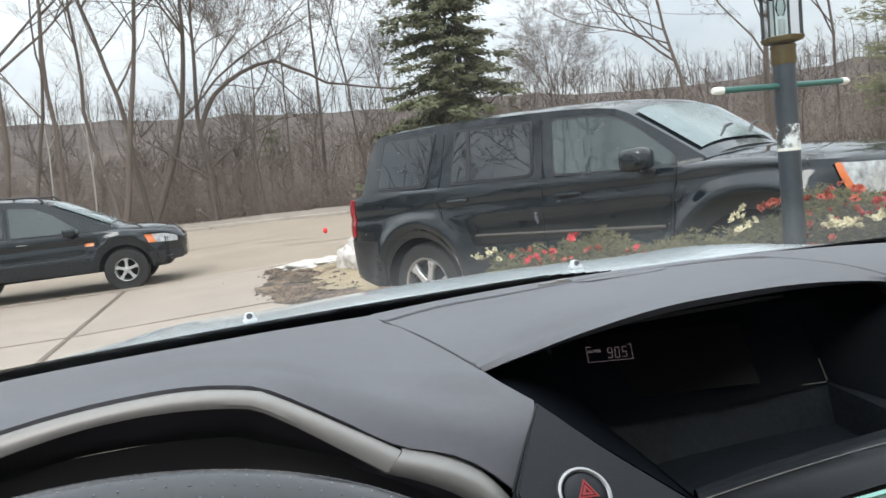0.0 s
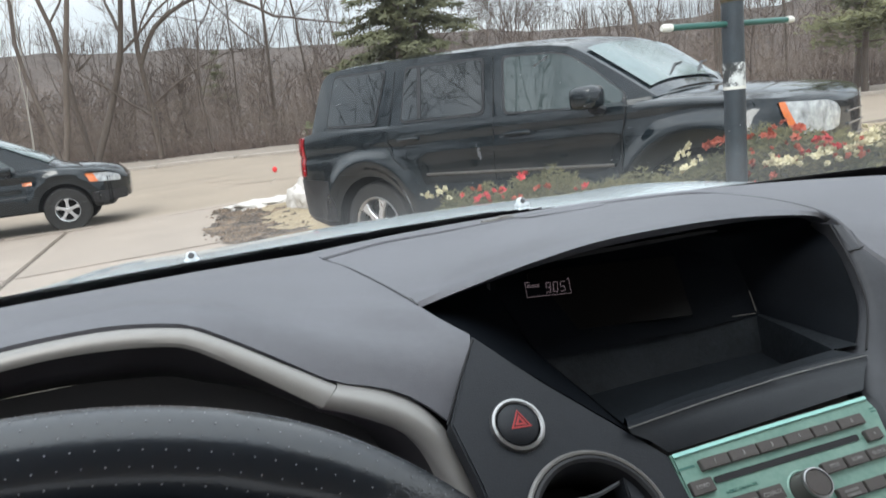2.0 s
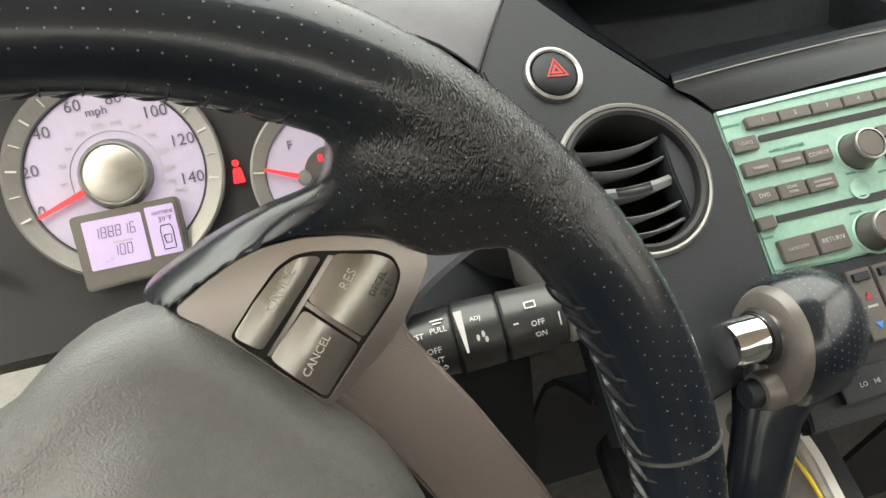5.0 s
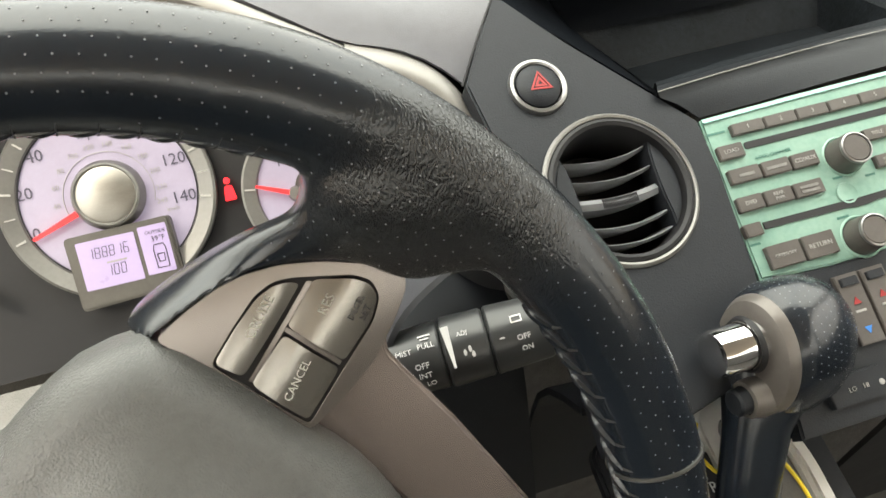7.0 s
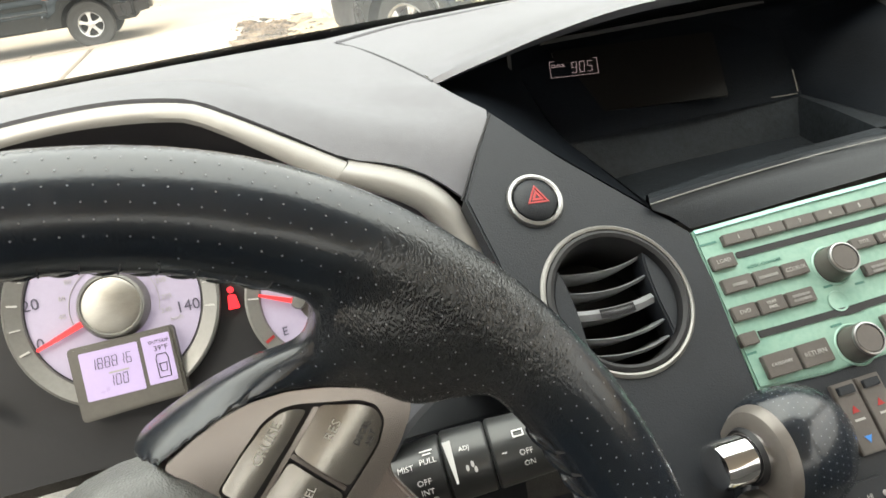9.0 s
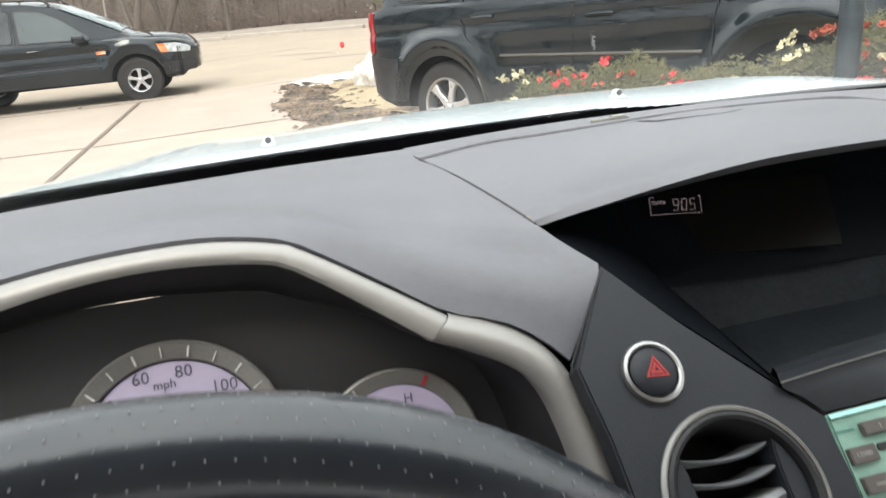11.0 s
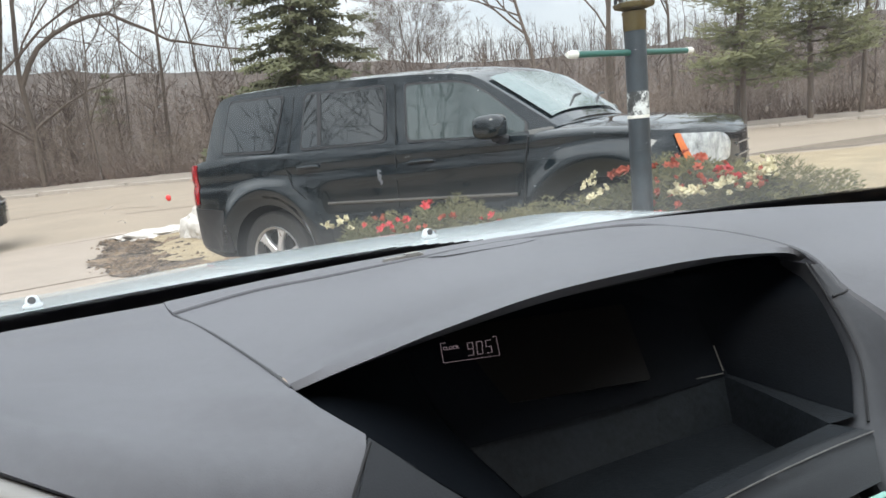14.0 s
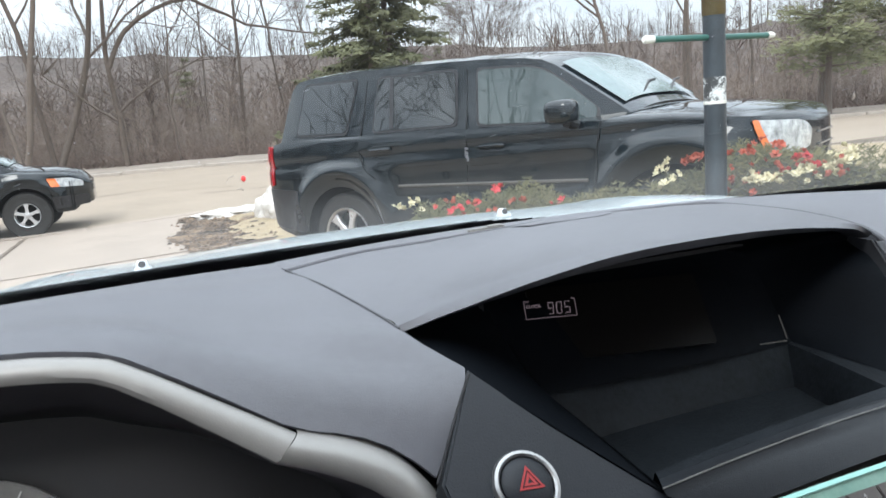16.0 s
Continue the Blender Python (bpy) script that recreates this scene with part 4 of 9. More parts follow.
SUV = dict(mould_mat="bezel", rim_f=1.0, width=1.99, grille_w=0.22, len=4.545, nose_p=4.0, s0=0.14, hubs=(1.11, 3.885), arch=0.435, tyre=0.378, tail_round=0.42, nose_s=4.05, nose_in=0.82, crease=1.02, spokes=6, wheel_turn=12,
           belt=[(0.1, 1.18), (0.3, 1.20), (0.45, 1.225), (0.7, 1.225), (1.5, 1.19), (2.4, 1.155), (3.4, 1.115), (3.85, 1.10), (4.3, 1.045), (4.45, 1.025), (4.5, 1.005), (4.54, 0.95)],
           hood=[(0.1, 1.20), (0.45, 1.24), (3.3, 1.17), (3.6, 1.165), (3.85, 1.145), (4.2, 1.10), (4.39, 1.062), (4.49, 1.022), (4.54, 0.96)],
           sill=[(0.1, 0.62), (0.2, 0.50), (0.5, 0.40), (0.7, 0.40), (1.6, 0.42), (3.4, 0.40), (4.3, 0.36), (4.45, 0.36), (4.54, 0.46)],
           roof=[(0.37, 1.18), (0.42, 1.38), (0.465, 1.55), (0.49, 1.625), (0.52, 1.675), (0.565, 1.705), (0.63, 1.722), (0.72, 1.728), (0.9, 1.726), (1.3, 1.712), (1.82, 1.682), (2.25, 1.652), (2.55, 1.625), (2.83, 1.590), (2.98, 1.558), (3.07, 1.51), (3.28, 1.355), (3.50, 1.185), (3.56, 1.135)],
           cab=(0.37, 3.57), screen=(3.08, 3.49), taper=0.18,
           windows=[("quarter_window", [(0.69, 1.668), (1.29, 1.640), (1.205, 1.236), (0.625, 1.268)], "carglass"), ("rear_door_window", [(1.53, 1.622), (2.275, 1.580), (2.300, 1.200), (1.505, 1.220)], "carglass"),
                    ("front_door_window", [(2.47, 1.562), (2.883, 1.524), (3.009, 1.484), (3.153, 1.380), (3.36, 1.195), (3.345, 1.125), (2.505, 1.176)], "clearglass")],
           bars=[(1.665, 1.612, 1.692, 1.225)], seams=[[(2.385, 0.50), (2.385, 0.8), (2.41, 1.10), (2.39, 1.3), (2.37, 1.58)], [(3.41, 0.50), (3.40, 0.72), (3.405, 0.92), (3.44, 1.105)], [(1.66, 0.72), (1.52, 0.86), (1.43, 0.93), (1.352, 1.089), (1.382, 1.35), (1.40, 1.62)]],
           mould=[(1.74, 3.33, 0.785, 0.745)], handles=[(1.59, 1.072), (2.61, 1.020)], mirror=(3.24, 1.195), tail=[(0.17, 0.86), (0.32, 0.86), (0.33, 1.02), (0.33, 1.20), (0.24, 1.20), (0.17, 1.02)],
           head=[(4.325, 1.020), (4.38, 0.82), (4.515, 0.80), (4.523, 0.92), (4.500, 0.985)], amber=[(4.325, 1.018), (4.352, 1.016), (4.41, 0.82), (4.38, 0.825)], grille=(0.62, 0.93),
           bumper=[[(0.15, 0.52), (0.66, 0.44), (0.68, 0.62), (0.62, 0.80), (0.15, 0.84)]])
vehicle("black_suv", "glossy black boxy SUV with dark windows and alloy wheels", (0.754, 6.985, -0.026), radians(-57.08), radians(2.5), SUV)
OLD = dict(SUV, taper=0.10, mould_mat="trimblack", rim_f=0.80, width=1.95, grille_w=0.46, len=4.70, s0=0.1, hubs=(1.05, 3.75), tyre=0.365, spokes=5, wheel_turn=90, nose_s=4.0, nose_in=0.50, nose_p=2.1, arch=0.42, crease=0.88,
           belt=[(0.1, 1.10), (1.5, 1.09), (2.4, 1.075), (3.3, 1.055), (3.7, 1.045), (4.2, 0.985), (4.5, 0.92), (4.7, 0.78)],
           hood=[(0.1, 1.10), (3.3, 1.11), (3.7, 1.115), (4.2, 1.06), (4.5, 0.99), (4.62, 0.93), (4.7, 0.80)],
           roof=[(0.15, 1.12), (0.3, 1.4), (0.5, 1.68), (0.8, 1.72), (1.6, 1.72), (2.2, 1.69), (2.55, 1.63), (2.7, 1.575), (3.2, 1.33), (3.6, 1.12), (3.7, 1.07)], cab=(0.15, 3.72), screen=(2.72, 3.58),
           windows=[("quarter_window", [(0.62, 1.62), (1.25, 1.63), (1.22, 1.14), (0.42, 1.14)], "carglass"), ("rear_door_window", [(1.36, 1.62), (1.98, 1.60), (1.98, 1.125), (1.33, 1.13)], "carglass"),
                    ("front_door_window", [(2.08, 1.59), (2.45, 1.55), (2.72, 1.42), (3.10, 1.12), (3.08, 1.09), (2.09, 1.11)], "clearglass")],
           bars=[], seams=[[(2.03, 0.45), (2.03, 1.1), (2.03, 1.58)], [(3.18, 0.5), (3.2, 0.8), (3.16, 1.05)]], mould=[(1.5, 3.2, 0.66, 0.66)], handles=[(1.45, 0.97), (2.25, 0.97)], mirror=(2.98, 1.10),
           tail=[(0.14, 0.8), (0.26, 0.8), (0.3, 1.05), (0.14, 1.05)], head=[(4.10, 0.92), (4.16, 0.78), (4.60, 0.74), (4.60, 0.83), (4.42, 0.90)], amber=[(4.10, 0.92), (4.16, 0.78), (4.28, 0.77), (4.22, 0.91)], flank_marker=(3.24, 0.86), grille=(0.60, 0.84), rack=1,
           bumper=[[(4.17, 0.42), (4.66, 0.44), (4.66, 0.60), (4.14, 0.62)]])
vehicle("older_suv", "older black SUV with silver five-spoke wheels and roof rails", (-5.86, 13.27, -0.085), radians(1.0), 0.0, OLD)

# ---- lamp post in the flower bed ----
PX, PY = 1.689, 2.031
PZ = ground_z(PX, PY)
post = thing("lamp_post", "blue-grey painted lamp post with brass collar and glass lantern", "lamp post")
part("pole", lathe([(0.040, 0.0), (0.038, 0.25), (0.0338, 0.30), (0.0338, 1.56), (0.0, 1.56)], 28, pose(PX, PY, PZ)), M["post"], post, "scuffed blue-grey pole")
part("collar", lathe([(0.0345, 1.598), (0.0362, 1.601), (0.0362, 1.645), (0.0385, 1.650), (0.0385, 1.656), (0.030, 1.662)], 28, pose(PX, PY, 0)), M["brass"], post, "aged brass collar")
part("label_band", lathe([(0.0341, 1.328), (0.0345, 1.330), (0.0345, 1.408), (0.0341, 1.410)], 28, pose(PX, PY, 0)), M["label"], post, "weathered torn label on the pole")
part("label_line", lathe([(0.0345, 1.326), (0.0350, 1.328), (0.0350, 1.334), (0.0345, 1.336)], 28, pose(PX, PY, 0)), M["capwhite"], post)
AD = Vector((2.065 - 1.475, 2.191 - 2.093, 0)).normalized()
arm = part("cross_arm", tube([Vector((PX, PY, 1.532)) - AD * 0.268, Vector((PX, PY, 1.5325)) + AD * 0.258], 0.0096, 14), M["armgreen"], post, "dark green pipe arm")
for e0, e1 in ((-0.265, -0.303), (0.255, 0.288)):
    part("end_cap", tube([Vector((PX, PY, 1.532)) + AD * e0, Vector((PX, PY, 1.532)) + AD * (e0 * 0.3 + e1 * 0.7), Vector((PX, PY, 1.532)) + AD * e1], [0.0118, 0.0122, 0.008], 14), M["capwhite"], arm, "white end cap")
lan = part("lantern_base", lathe([(0.030, 1.682), (0.060, 1.690), (0.064, 1.697), (0.0655, 1.704), (0.050, 1.708), (0.0, 1.708)], 6, pose(PX, PY, -0.022, 0, 0, 12)), M["brass"], post, "brass lantern base")
for k in range(6):
    a = radians(60 * k + 12)
    part("lantern_bar", tube([(PX + 0.0575 * math.cos(a), PY + 0.0575 * math.sin(a), 1.678), (PX + 0.0575 * math.cos(a), PY + 0.0575 * math.sin(a), 1.826)], 0.0042, 6), M["lampblack"], lan)
    b = radians(60 * k + 72)
    p0, p1 = Vector((PX + 0.0555 * math.cos(a), PY + 0.0555 * math.sin(a), 1.686)), Vector((PX + 0.0555 * math.cos(b), PY + 0.0555 * math.sin(b), 1.686))
    bm = bmesh.new()
    bm.faces.new([bm.verts.new(q) for q in (p0, p1, p1 + Vector((0, 0, 0.136)), p0 + Vector((0, 0, 0.136)))])
    part("lantern_pane", bm, M["lanternpane"], lan, smooth=False)
part("lantern_roof", lathe([(0.062, 1.842), (0.063, 1.848), (0.054, 1.858), (0.040, 1.874), (0.026, 1.884), (0.016, 1.888), (0.013, 1.898), (0.026, 1.904), (0.031, 1.912), (0.018, 1.922), (0.010, 1.932), (0.0, 1.945)], 24, pose(PX, PY, -0.022)), M["lampblack"], lan, "dark domed lantern roof with finial")
part("candle", lathe([(0.010, 1.706), (0.010, 1.760), (0.0, 1.762)], 14, pose(PX, PY, -0.022)), M["nozzle"], lan, "pale lamp holder")
part("bulb", lathe([(0.009, 1.771), (0.017, 1.795), (0.012, 1.822), (0.0, 1.836)], 14, pose(PX, PY, -0.022)), M["lanternpane"], lan)


# ---- clipped evergreen shrubs dressed with cloth flowers ----
def spray_mesh(verts, faces, p, n, size, rnd_):
    """A small sprig: a few narrow leaves fanned about a twig."""
    x = n.orthogonal().normalized()
    y = n.cross(x)
    for k in range(4):
        a = rnd_.uniform(0, 6.28)
        out = (n * rnd_.uniform(0.25, 1.0) + (x * math.cos(a) + y * math.sin(a)) * rnd_.uniform(0.3, 1.0)).normalized()
        w = out.orthogonal().normalized() * size * 0.085
        ln = size * rnd_.uniform(0.6, 1.25)
        b0 = len(verts)
        verts.extend([p - w, p + w, p + out * ln * 0.6 + w * 0.8, p + out * ln, p + out * ln * 0.6 - w * 0.8])
        faces.append((b0, b0 + 1, b0 + 2, b0 + 3, b0 + 4))


flower_meshes = {}


def flower_mesh(kind):
    if kind not in flower_meshes:
        r = random.Random(len(flower_meshes))
        vv, ff = [], []
        for k in range(9):
            a, el = 2 * math.pi * k / 4.5, 0.25 + 0.65 * (k > 4)
            d = Vector((math.cos(a) * math.cos(el), math.sin(a) * math.cos(el), math.sin(el)))
            s = Vector((-math.sin(a), math.cos(a), 0)) * 0.36
            b0 = len(vv)
            vv.extend([Vector((0, 0, 0)), d * 0.55 + s, d * 1.0 + s * 0.5 + Vector((0, 0, r.uniform(-0.1, 0.15))), d * 1.0 - s * 0.5, d * 0.55 - s])
            ff.append((b0, b0 + 1, b0 + 2, b0 + 3, b0 + 4))
        me = bpy.data.meshes.new("flower")
        me.from_pydata([tuple(v) for v in vv], [], ff)
        me.materials.append(M[kind])
        flower_meshes[kind] = me
    return flower_meshes[kind]


def shrub(label, lobes, count, seed, flowers):
    r = random.Random(seed)
    sh = thing("flowering_shrub", label, "shrub", group="flower bed shrubs")
    vv, ff, cv, cf = [], [], [], []
    for cx, cy, cz, rx, ry, rz in lobes:
        b0 = len(cv)
        for i in range(9):
            for j in range(16):
                t, a = math.pi * i / 8, 2 * math.pi * j / 16
                k = 0.80 + 0.10 * noise.noise(Vector((cx * 3 + math.cos(a) * 1.7, cy + math.sin(a) * 1.7, t)))
                cv.append((cx + rx * k * math.sin(t) * math.cos(a), cy + ry * k * math.sin(t) * math.sin(a), cz + rz * k * math.cos(t)))
        for i in range(8):
            for j in range(16):
                cf.append((b0 + i * 16 + j, b0 + i * 16 + (j + 1) % 16, b0 + (i + 1) * 16 + (j + 1) % 16, b0 + (i + 1) * 16 + j))
        for k in range(int(count * rx * ry)):
            u, a = r.uniform(-0.45, 1), r.uniform(0, 6.2832)
            q = math.sqrt(1 - u * u)
            n = Vector((q * math.cos(a), q * math.sin(a), u))
            bump = 0.86 + 0.20 * noise.noise(n * 3.1 + Vector((cx * 5, cy * 5, 0))) + r.uniform(-0.10, 0.10)
            p = Vector((cx + rx * bump * n.x, cy + ry * bump * n.y, cz + rz * bump * n.z))
            spray_mesh(vv, ff, p, (n + Vector((0, 0, 0.5))).normalized(), r.uniform(0.015, 0.028), r)
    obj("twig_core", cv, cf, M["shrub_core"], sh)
    tagged(obj("foliage", vv, ff, M["shrub"], sh, "short dark green needles with a yellowish tip", smooth=False), kind="stuff")
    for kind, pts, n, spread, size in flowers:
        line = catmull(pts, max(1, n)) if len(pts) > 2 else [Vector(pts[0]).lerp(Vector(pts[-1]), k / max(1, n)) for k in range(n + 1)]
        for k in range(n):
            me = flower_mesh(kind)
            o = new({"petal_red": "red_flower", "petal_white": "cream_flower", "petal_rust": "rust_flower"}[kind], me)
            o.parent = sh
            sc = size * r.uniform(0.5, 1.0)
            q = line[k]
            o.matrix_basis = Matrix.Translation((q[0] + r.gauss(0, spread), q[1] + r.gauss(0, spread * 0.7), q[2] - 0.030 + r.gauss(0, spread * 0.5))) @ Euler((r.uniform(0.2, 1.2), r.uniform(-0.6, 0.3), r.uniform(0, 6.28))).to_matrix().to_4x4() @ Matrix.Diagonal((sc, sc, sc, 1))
    return sh


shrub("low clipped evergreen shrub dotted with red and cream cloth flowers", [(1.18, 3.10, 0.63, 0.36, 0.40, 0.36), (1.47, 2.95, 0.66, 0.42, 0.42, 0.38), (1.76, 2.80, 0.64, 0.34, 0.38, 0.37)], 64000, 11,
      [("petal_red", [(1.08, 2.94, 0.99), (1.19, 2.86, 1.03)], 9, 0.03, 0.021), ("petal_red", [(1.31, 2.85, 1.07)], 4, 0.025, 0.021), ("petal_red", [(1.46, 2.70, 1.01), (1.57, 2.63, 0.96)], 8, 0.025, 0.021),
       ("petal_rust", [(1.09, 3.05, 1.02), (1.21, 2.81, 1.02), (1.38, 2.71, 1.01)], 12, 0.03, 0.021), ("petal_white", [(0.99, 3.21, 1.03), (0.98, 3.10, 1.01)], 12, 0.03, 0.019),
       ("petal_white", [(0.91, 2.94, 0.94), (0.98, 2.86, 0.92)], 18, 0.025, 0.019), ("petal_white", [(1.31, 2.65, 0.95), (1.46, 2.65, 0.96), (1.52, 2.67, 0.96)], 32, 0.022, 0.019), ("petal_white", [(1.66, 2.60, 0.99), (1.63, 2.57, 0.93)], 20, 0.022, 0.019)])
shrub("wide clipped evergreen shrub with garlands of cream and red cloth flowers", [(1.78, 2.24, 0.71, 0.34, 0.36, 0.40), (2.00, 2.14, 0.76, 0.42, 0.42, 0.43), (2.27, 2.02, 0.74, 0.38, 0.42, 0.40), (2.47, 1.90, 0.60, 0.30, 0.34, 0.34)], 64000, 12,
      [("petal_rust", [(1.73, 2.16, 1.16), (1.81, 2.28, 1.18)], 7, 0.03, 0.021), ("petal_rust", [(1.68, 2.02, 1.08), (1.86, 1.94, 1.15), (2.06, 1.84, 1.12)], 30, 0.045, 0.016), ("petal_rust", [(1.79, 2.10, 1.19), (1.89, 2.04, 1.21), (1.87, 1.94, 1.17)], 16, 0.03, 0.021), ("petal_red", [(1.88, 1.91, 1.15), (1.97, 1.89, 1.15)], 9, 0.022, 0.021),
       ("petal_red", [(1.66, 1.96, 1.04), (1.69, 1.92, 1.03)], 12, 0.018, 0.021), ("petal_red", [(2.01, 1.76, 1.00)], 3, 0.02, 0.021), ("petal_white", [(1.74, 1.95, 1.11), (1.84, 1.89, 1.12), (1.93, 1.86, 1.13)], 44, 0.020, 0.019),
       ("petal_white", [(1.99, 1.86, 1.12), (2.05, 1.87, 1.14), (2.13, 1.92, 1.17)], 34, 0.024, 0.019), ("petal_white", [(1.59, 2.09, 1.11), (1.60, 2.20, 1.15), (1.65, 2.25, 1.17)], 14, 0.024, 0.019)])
shrub("small clipped evergreen shrub at the end of the bed", [(2.95, 1.55, 0.50, 0.28, 0.30, 0.30), (3.3, 1.35, 0.52, 0.32, 0.32, 0.32)], 45000, 13, [])

# ---- old snow, red ball ----
bm = bmesh.new()
bmesh.ops.create_icosphere(bm, subdivisions=4, radius=1.0)
for v in bm.verts:
    n = v.co.normalized()
    k = 1 + 0.25 * noise.noise(n * 2.1) + 0.12 * noise.noise(n * 6)
    v.co = Vector((1.52 + 0.36 * n.x * k, 11.0 + 0.42 * n.y * k, max(0.0, 0.12 + 0.40 * n.z * k)))
tagged(part("snow_heap", bm, M["snow"], None), "melting heap of old snow behind the parked SUV", "snow")
bm = bmesh.new()
bmesh.ops.create_icosphere(bm, subdivisions=4, radius=1.0)
for v in bm.verts:
    n = v.co.normalized()
    k = 1 + 0.35 * noise.noise(n * 2.6 + Vector((4, 0, 0))) + 0.15 * noise.noise(n * 7)
    v.co = Vector((1.05 + 0.78 * n.x * k, 12.15 + 0.34 * n.y * k, max(0.0, 0.05 + 0.10 * n.z * k)))
tagged(part("snow_patch", bm, M["snow"], None), "thin flat patch of dirty old snow on the verge", "snow")
tagged(part("red_ball", lathe([(0.0, -0.11), (0.05, -0.09), (0.085, -0.03), (0.085, 0.03), (0.05, 0.09), (0.0, 0.11)], 20, pose(1.856, 19.65, 0.095) @ Matrix.Scale(0.72, 4)), M["ball"], None), "small red ball lying in the street", "ball")


# ---- trees ----
def add_tube(vv, ff, pts, rad, n):
    t0 = (pts[1] - pts[0]).normalized()
    side = t0.orthogonal().normalized()
    base = len(vv)
    for i, q in enumerate(pts):
        t = (pts[min(i + 1, len(pts) - 1)] - pts[max(i - 1, 0)])
        t = t.normalized() if t.length > 1e-9 else t0
        side = (side - t * side.dot(t))
        side = side.normalized() if side.length > 1e-6 else t.orthogonal().normalized()
        up = t.cross(side)
        for k in range(n):
            a = 2 * math.pi * k / n
            vv.append(q + (side * math.cos(a) + up * math.sin(a)) * rad[i])
    for i in range(len(pts) - 1):
        for k in range(n):
            ff.append((base + i * n + k, base + i * n + (k + 1) % n, base + (i + 1) * n + (k + 1) % n, base + (i + 1) * n + k))


def grow(r, vv, ff, p, d, length, rad, depth, most, droop=0.0, kink=0.16, ratio=(0.55, 0.8), kids=(2, 4), bare=0.3):
    """One limb and, from it, its smaller limbs."""
    n = (9, 6, 4)[depth] if depth < 3 else 3
    pts, rads = [p.copy()], [rad]
    for i in range(n):
        kk = kink * (0.50 if depth == 0 else 0.95)
        d = (d + Vector((r.gauss(0, kk), r.gauss(0, kk), r.gauss(0, kk) * 0.7 + (0.17 if depth == 0 else 0.05) - droop * depth * 0.05))).normalized()
        p = p + d * (length / n)
        pts.append(p.copy())
        rads.append(rad * (1 - 0.62 * (i + 1) / n) if depth < most else rad * (1 - 0.85 * (i + 1) / n))
    add_tube(vv, ff, pts, rads, 7 if depth == 0 else (4 if depth == 1 else 3))
    if depth >= most:
        return
    for k in range(r.randint(*kids) + (2 if depth == 0 else 0)):
        f = r.uniform(bare if depth == 0 else 0.25, 1.0)
        i = min(n - 1, int(f * n))
        q = pts[i].lerp(pts[i + 1], f * n - i)
        ax = d.orthogonal().normalized()
        ax.rotate(Matrix.Rotation(r.uniform(0, 6.283), 3, d))
        nd = d.copy()
        nd.rotate(Matrix.Rotation(r.uniform(0.35, 0.95), 3, ax))
        grow(r, vv, ff, q, nd, length * r.uniform(*ratio) * (1.15 - 0.5 * f), max(0.008, rads[i] * r.uniform(0.45, 0.7)), depth + 1, most, droop, kink, ratio, kids, bare)


def az(a, dist):
    return (dist * math.sin(radians(a)) + 0.03, dist * math.cos(radians(a)) + 0.13)


def tree_at(label, a, dist, height, rad, seed, lean=(0, 0), stems=1, most=4, bare=0.28, kids=(3, 5), kink=0.15, material="bark", extra=None, name="bare_tree"):
    r = random.Random(seed)
    x, y = az(a, dist)
    z = ground_z(x, y) - 0.05
    vv, ff = [], []
    tv, tf = [], []
    for s in range(stems):
        d = Vector((lean[0] + (r.uniform(-0.25, 0.25) if stems > 1 else 0), lean[1], 1)).normalized()
        grow(r, vv, ff, Vector((0, 0, 0)), d, height * r.uniform(0.8, 1.0), rad * (0.44 if s == 0 else 0.34), 0, most, 0.0, kink, (0.5, 0.72), kids, bare)
    if extra:
        core = [sum((Vector(q) for q in vv[i * 7:i * 7 + 7]), Vector()) / 7 for i in range(10)]
        for pts, r0 in extra:
            k0 = next((i for i in range(9) if core[i + 1].z >= pts[0][2]), 8)
            root = core[k0].lerp(core[k0 + 1], clamp01((pts[0][2] - core[k0].z) / max(1e-6, core[k0 + 1].z - core[k0].z)))
            off = root - Vector(pts[0])
            pts = [Vector(q) + off * max(0.25, 1 - 0.3 * i) for i, q in enumerate(pts)]
            c = [q + Vector((0, 0, 0.16 * noise.noise(Vector((q.x * 0.9, 3, 0))) + 0.08 * noise.noise(Vector((q.x * 2.6, 5, 0))))) for q in catmull(pts, 14)]
            add_tube(vv, ff, c, [r0 * (1 - 0.055 * i) for i in range(15)], 6)
            for k in range(16):
                i = r.randint(3, 13)
                grow(r, vv, ff, c[i].copy(), Vector((r.uniform(-0.5, 0.6), r.uniform(-0.3, 0.3), r.uniform(0.2, 1))).normalized(), r.uniform(0.8, 2.4), 0.03, 2, 4, 0, 0.2, (0.5, 0.7), (2, 4))
    t = thing(name, label, "tree", (x, y, z), group="bare trees")
    obj("trunk_and_limbs", vv, ff, M[material], t)
    return t


BT_ = "leafless grey-brown tree with forking limbs at the wood's edge"
tree_at("leafless tree with a long drooping limb at the wood's edge", -2.4, 38, 13.5, 0.34, 21, (0.02, 0), most=5, kids=(4, 6), bare=0.42,
        extra=[([(0.1, 0, 4.6), (1.0, 0, 6.3), (2.4, 0, 7.3), (3.6, 0.1, 7.6), (4.8, 0, 7.1), (6.6, 0, 6.3), (8.8, 0, 5.9), (10.6, 0, 5.7)], 0.13), ([(0, 0, 2.6), (1.6, -0.4, 3.8), (3.4, -0.6, 4.6), (5.2, -0.5, 4.9)], 0.07), ([(0, 0, 2.2), (-1.8, -0.4, 3.6), (-3.6, -0.5, 5.2)], 0.07)])
tree_at("stout double-stemmed leafless tree leaning over the verge", -6.9, 38, 15, 0.40, 22, (0.02, 0), stems=2, most=5, kids=(3, 5), bare=0.4)
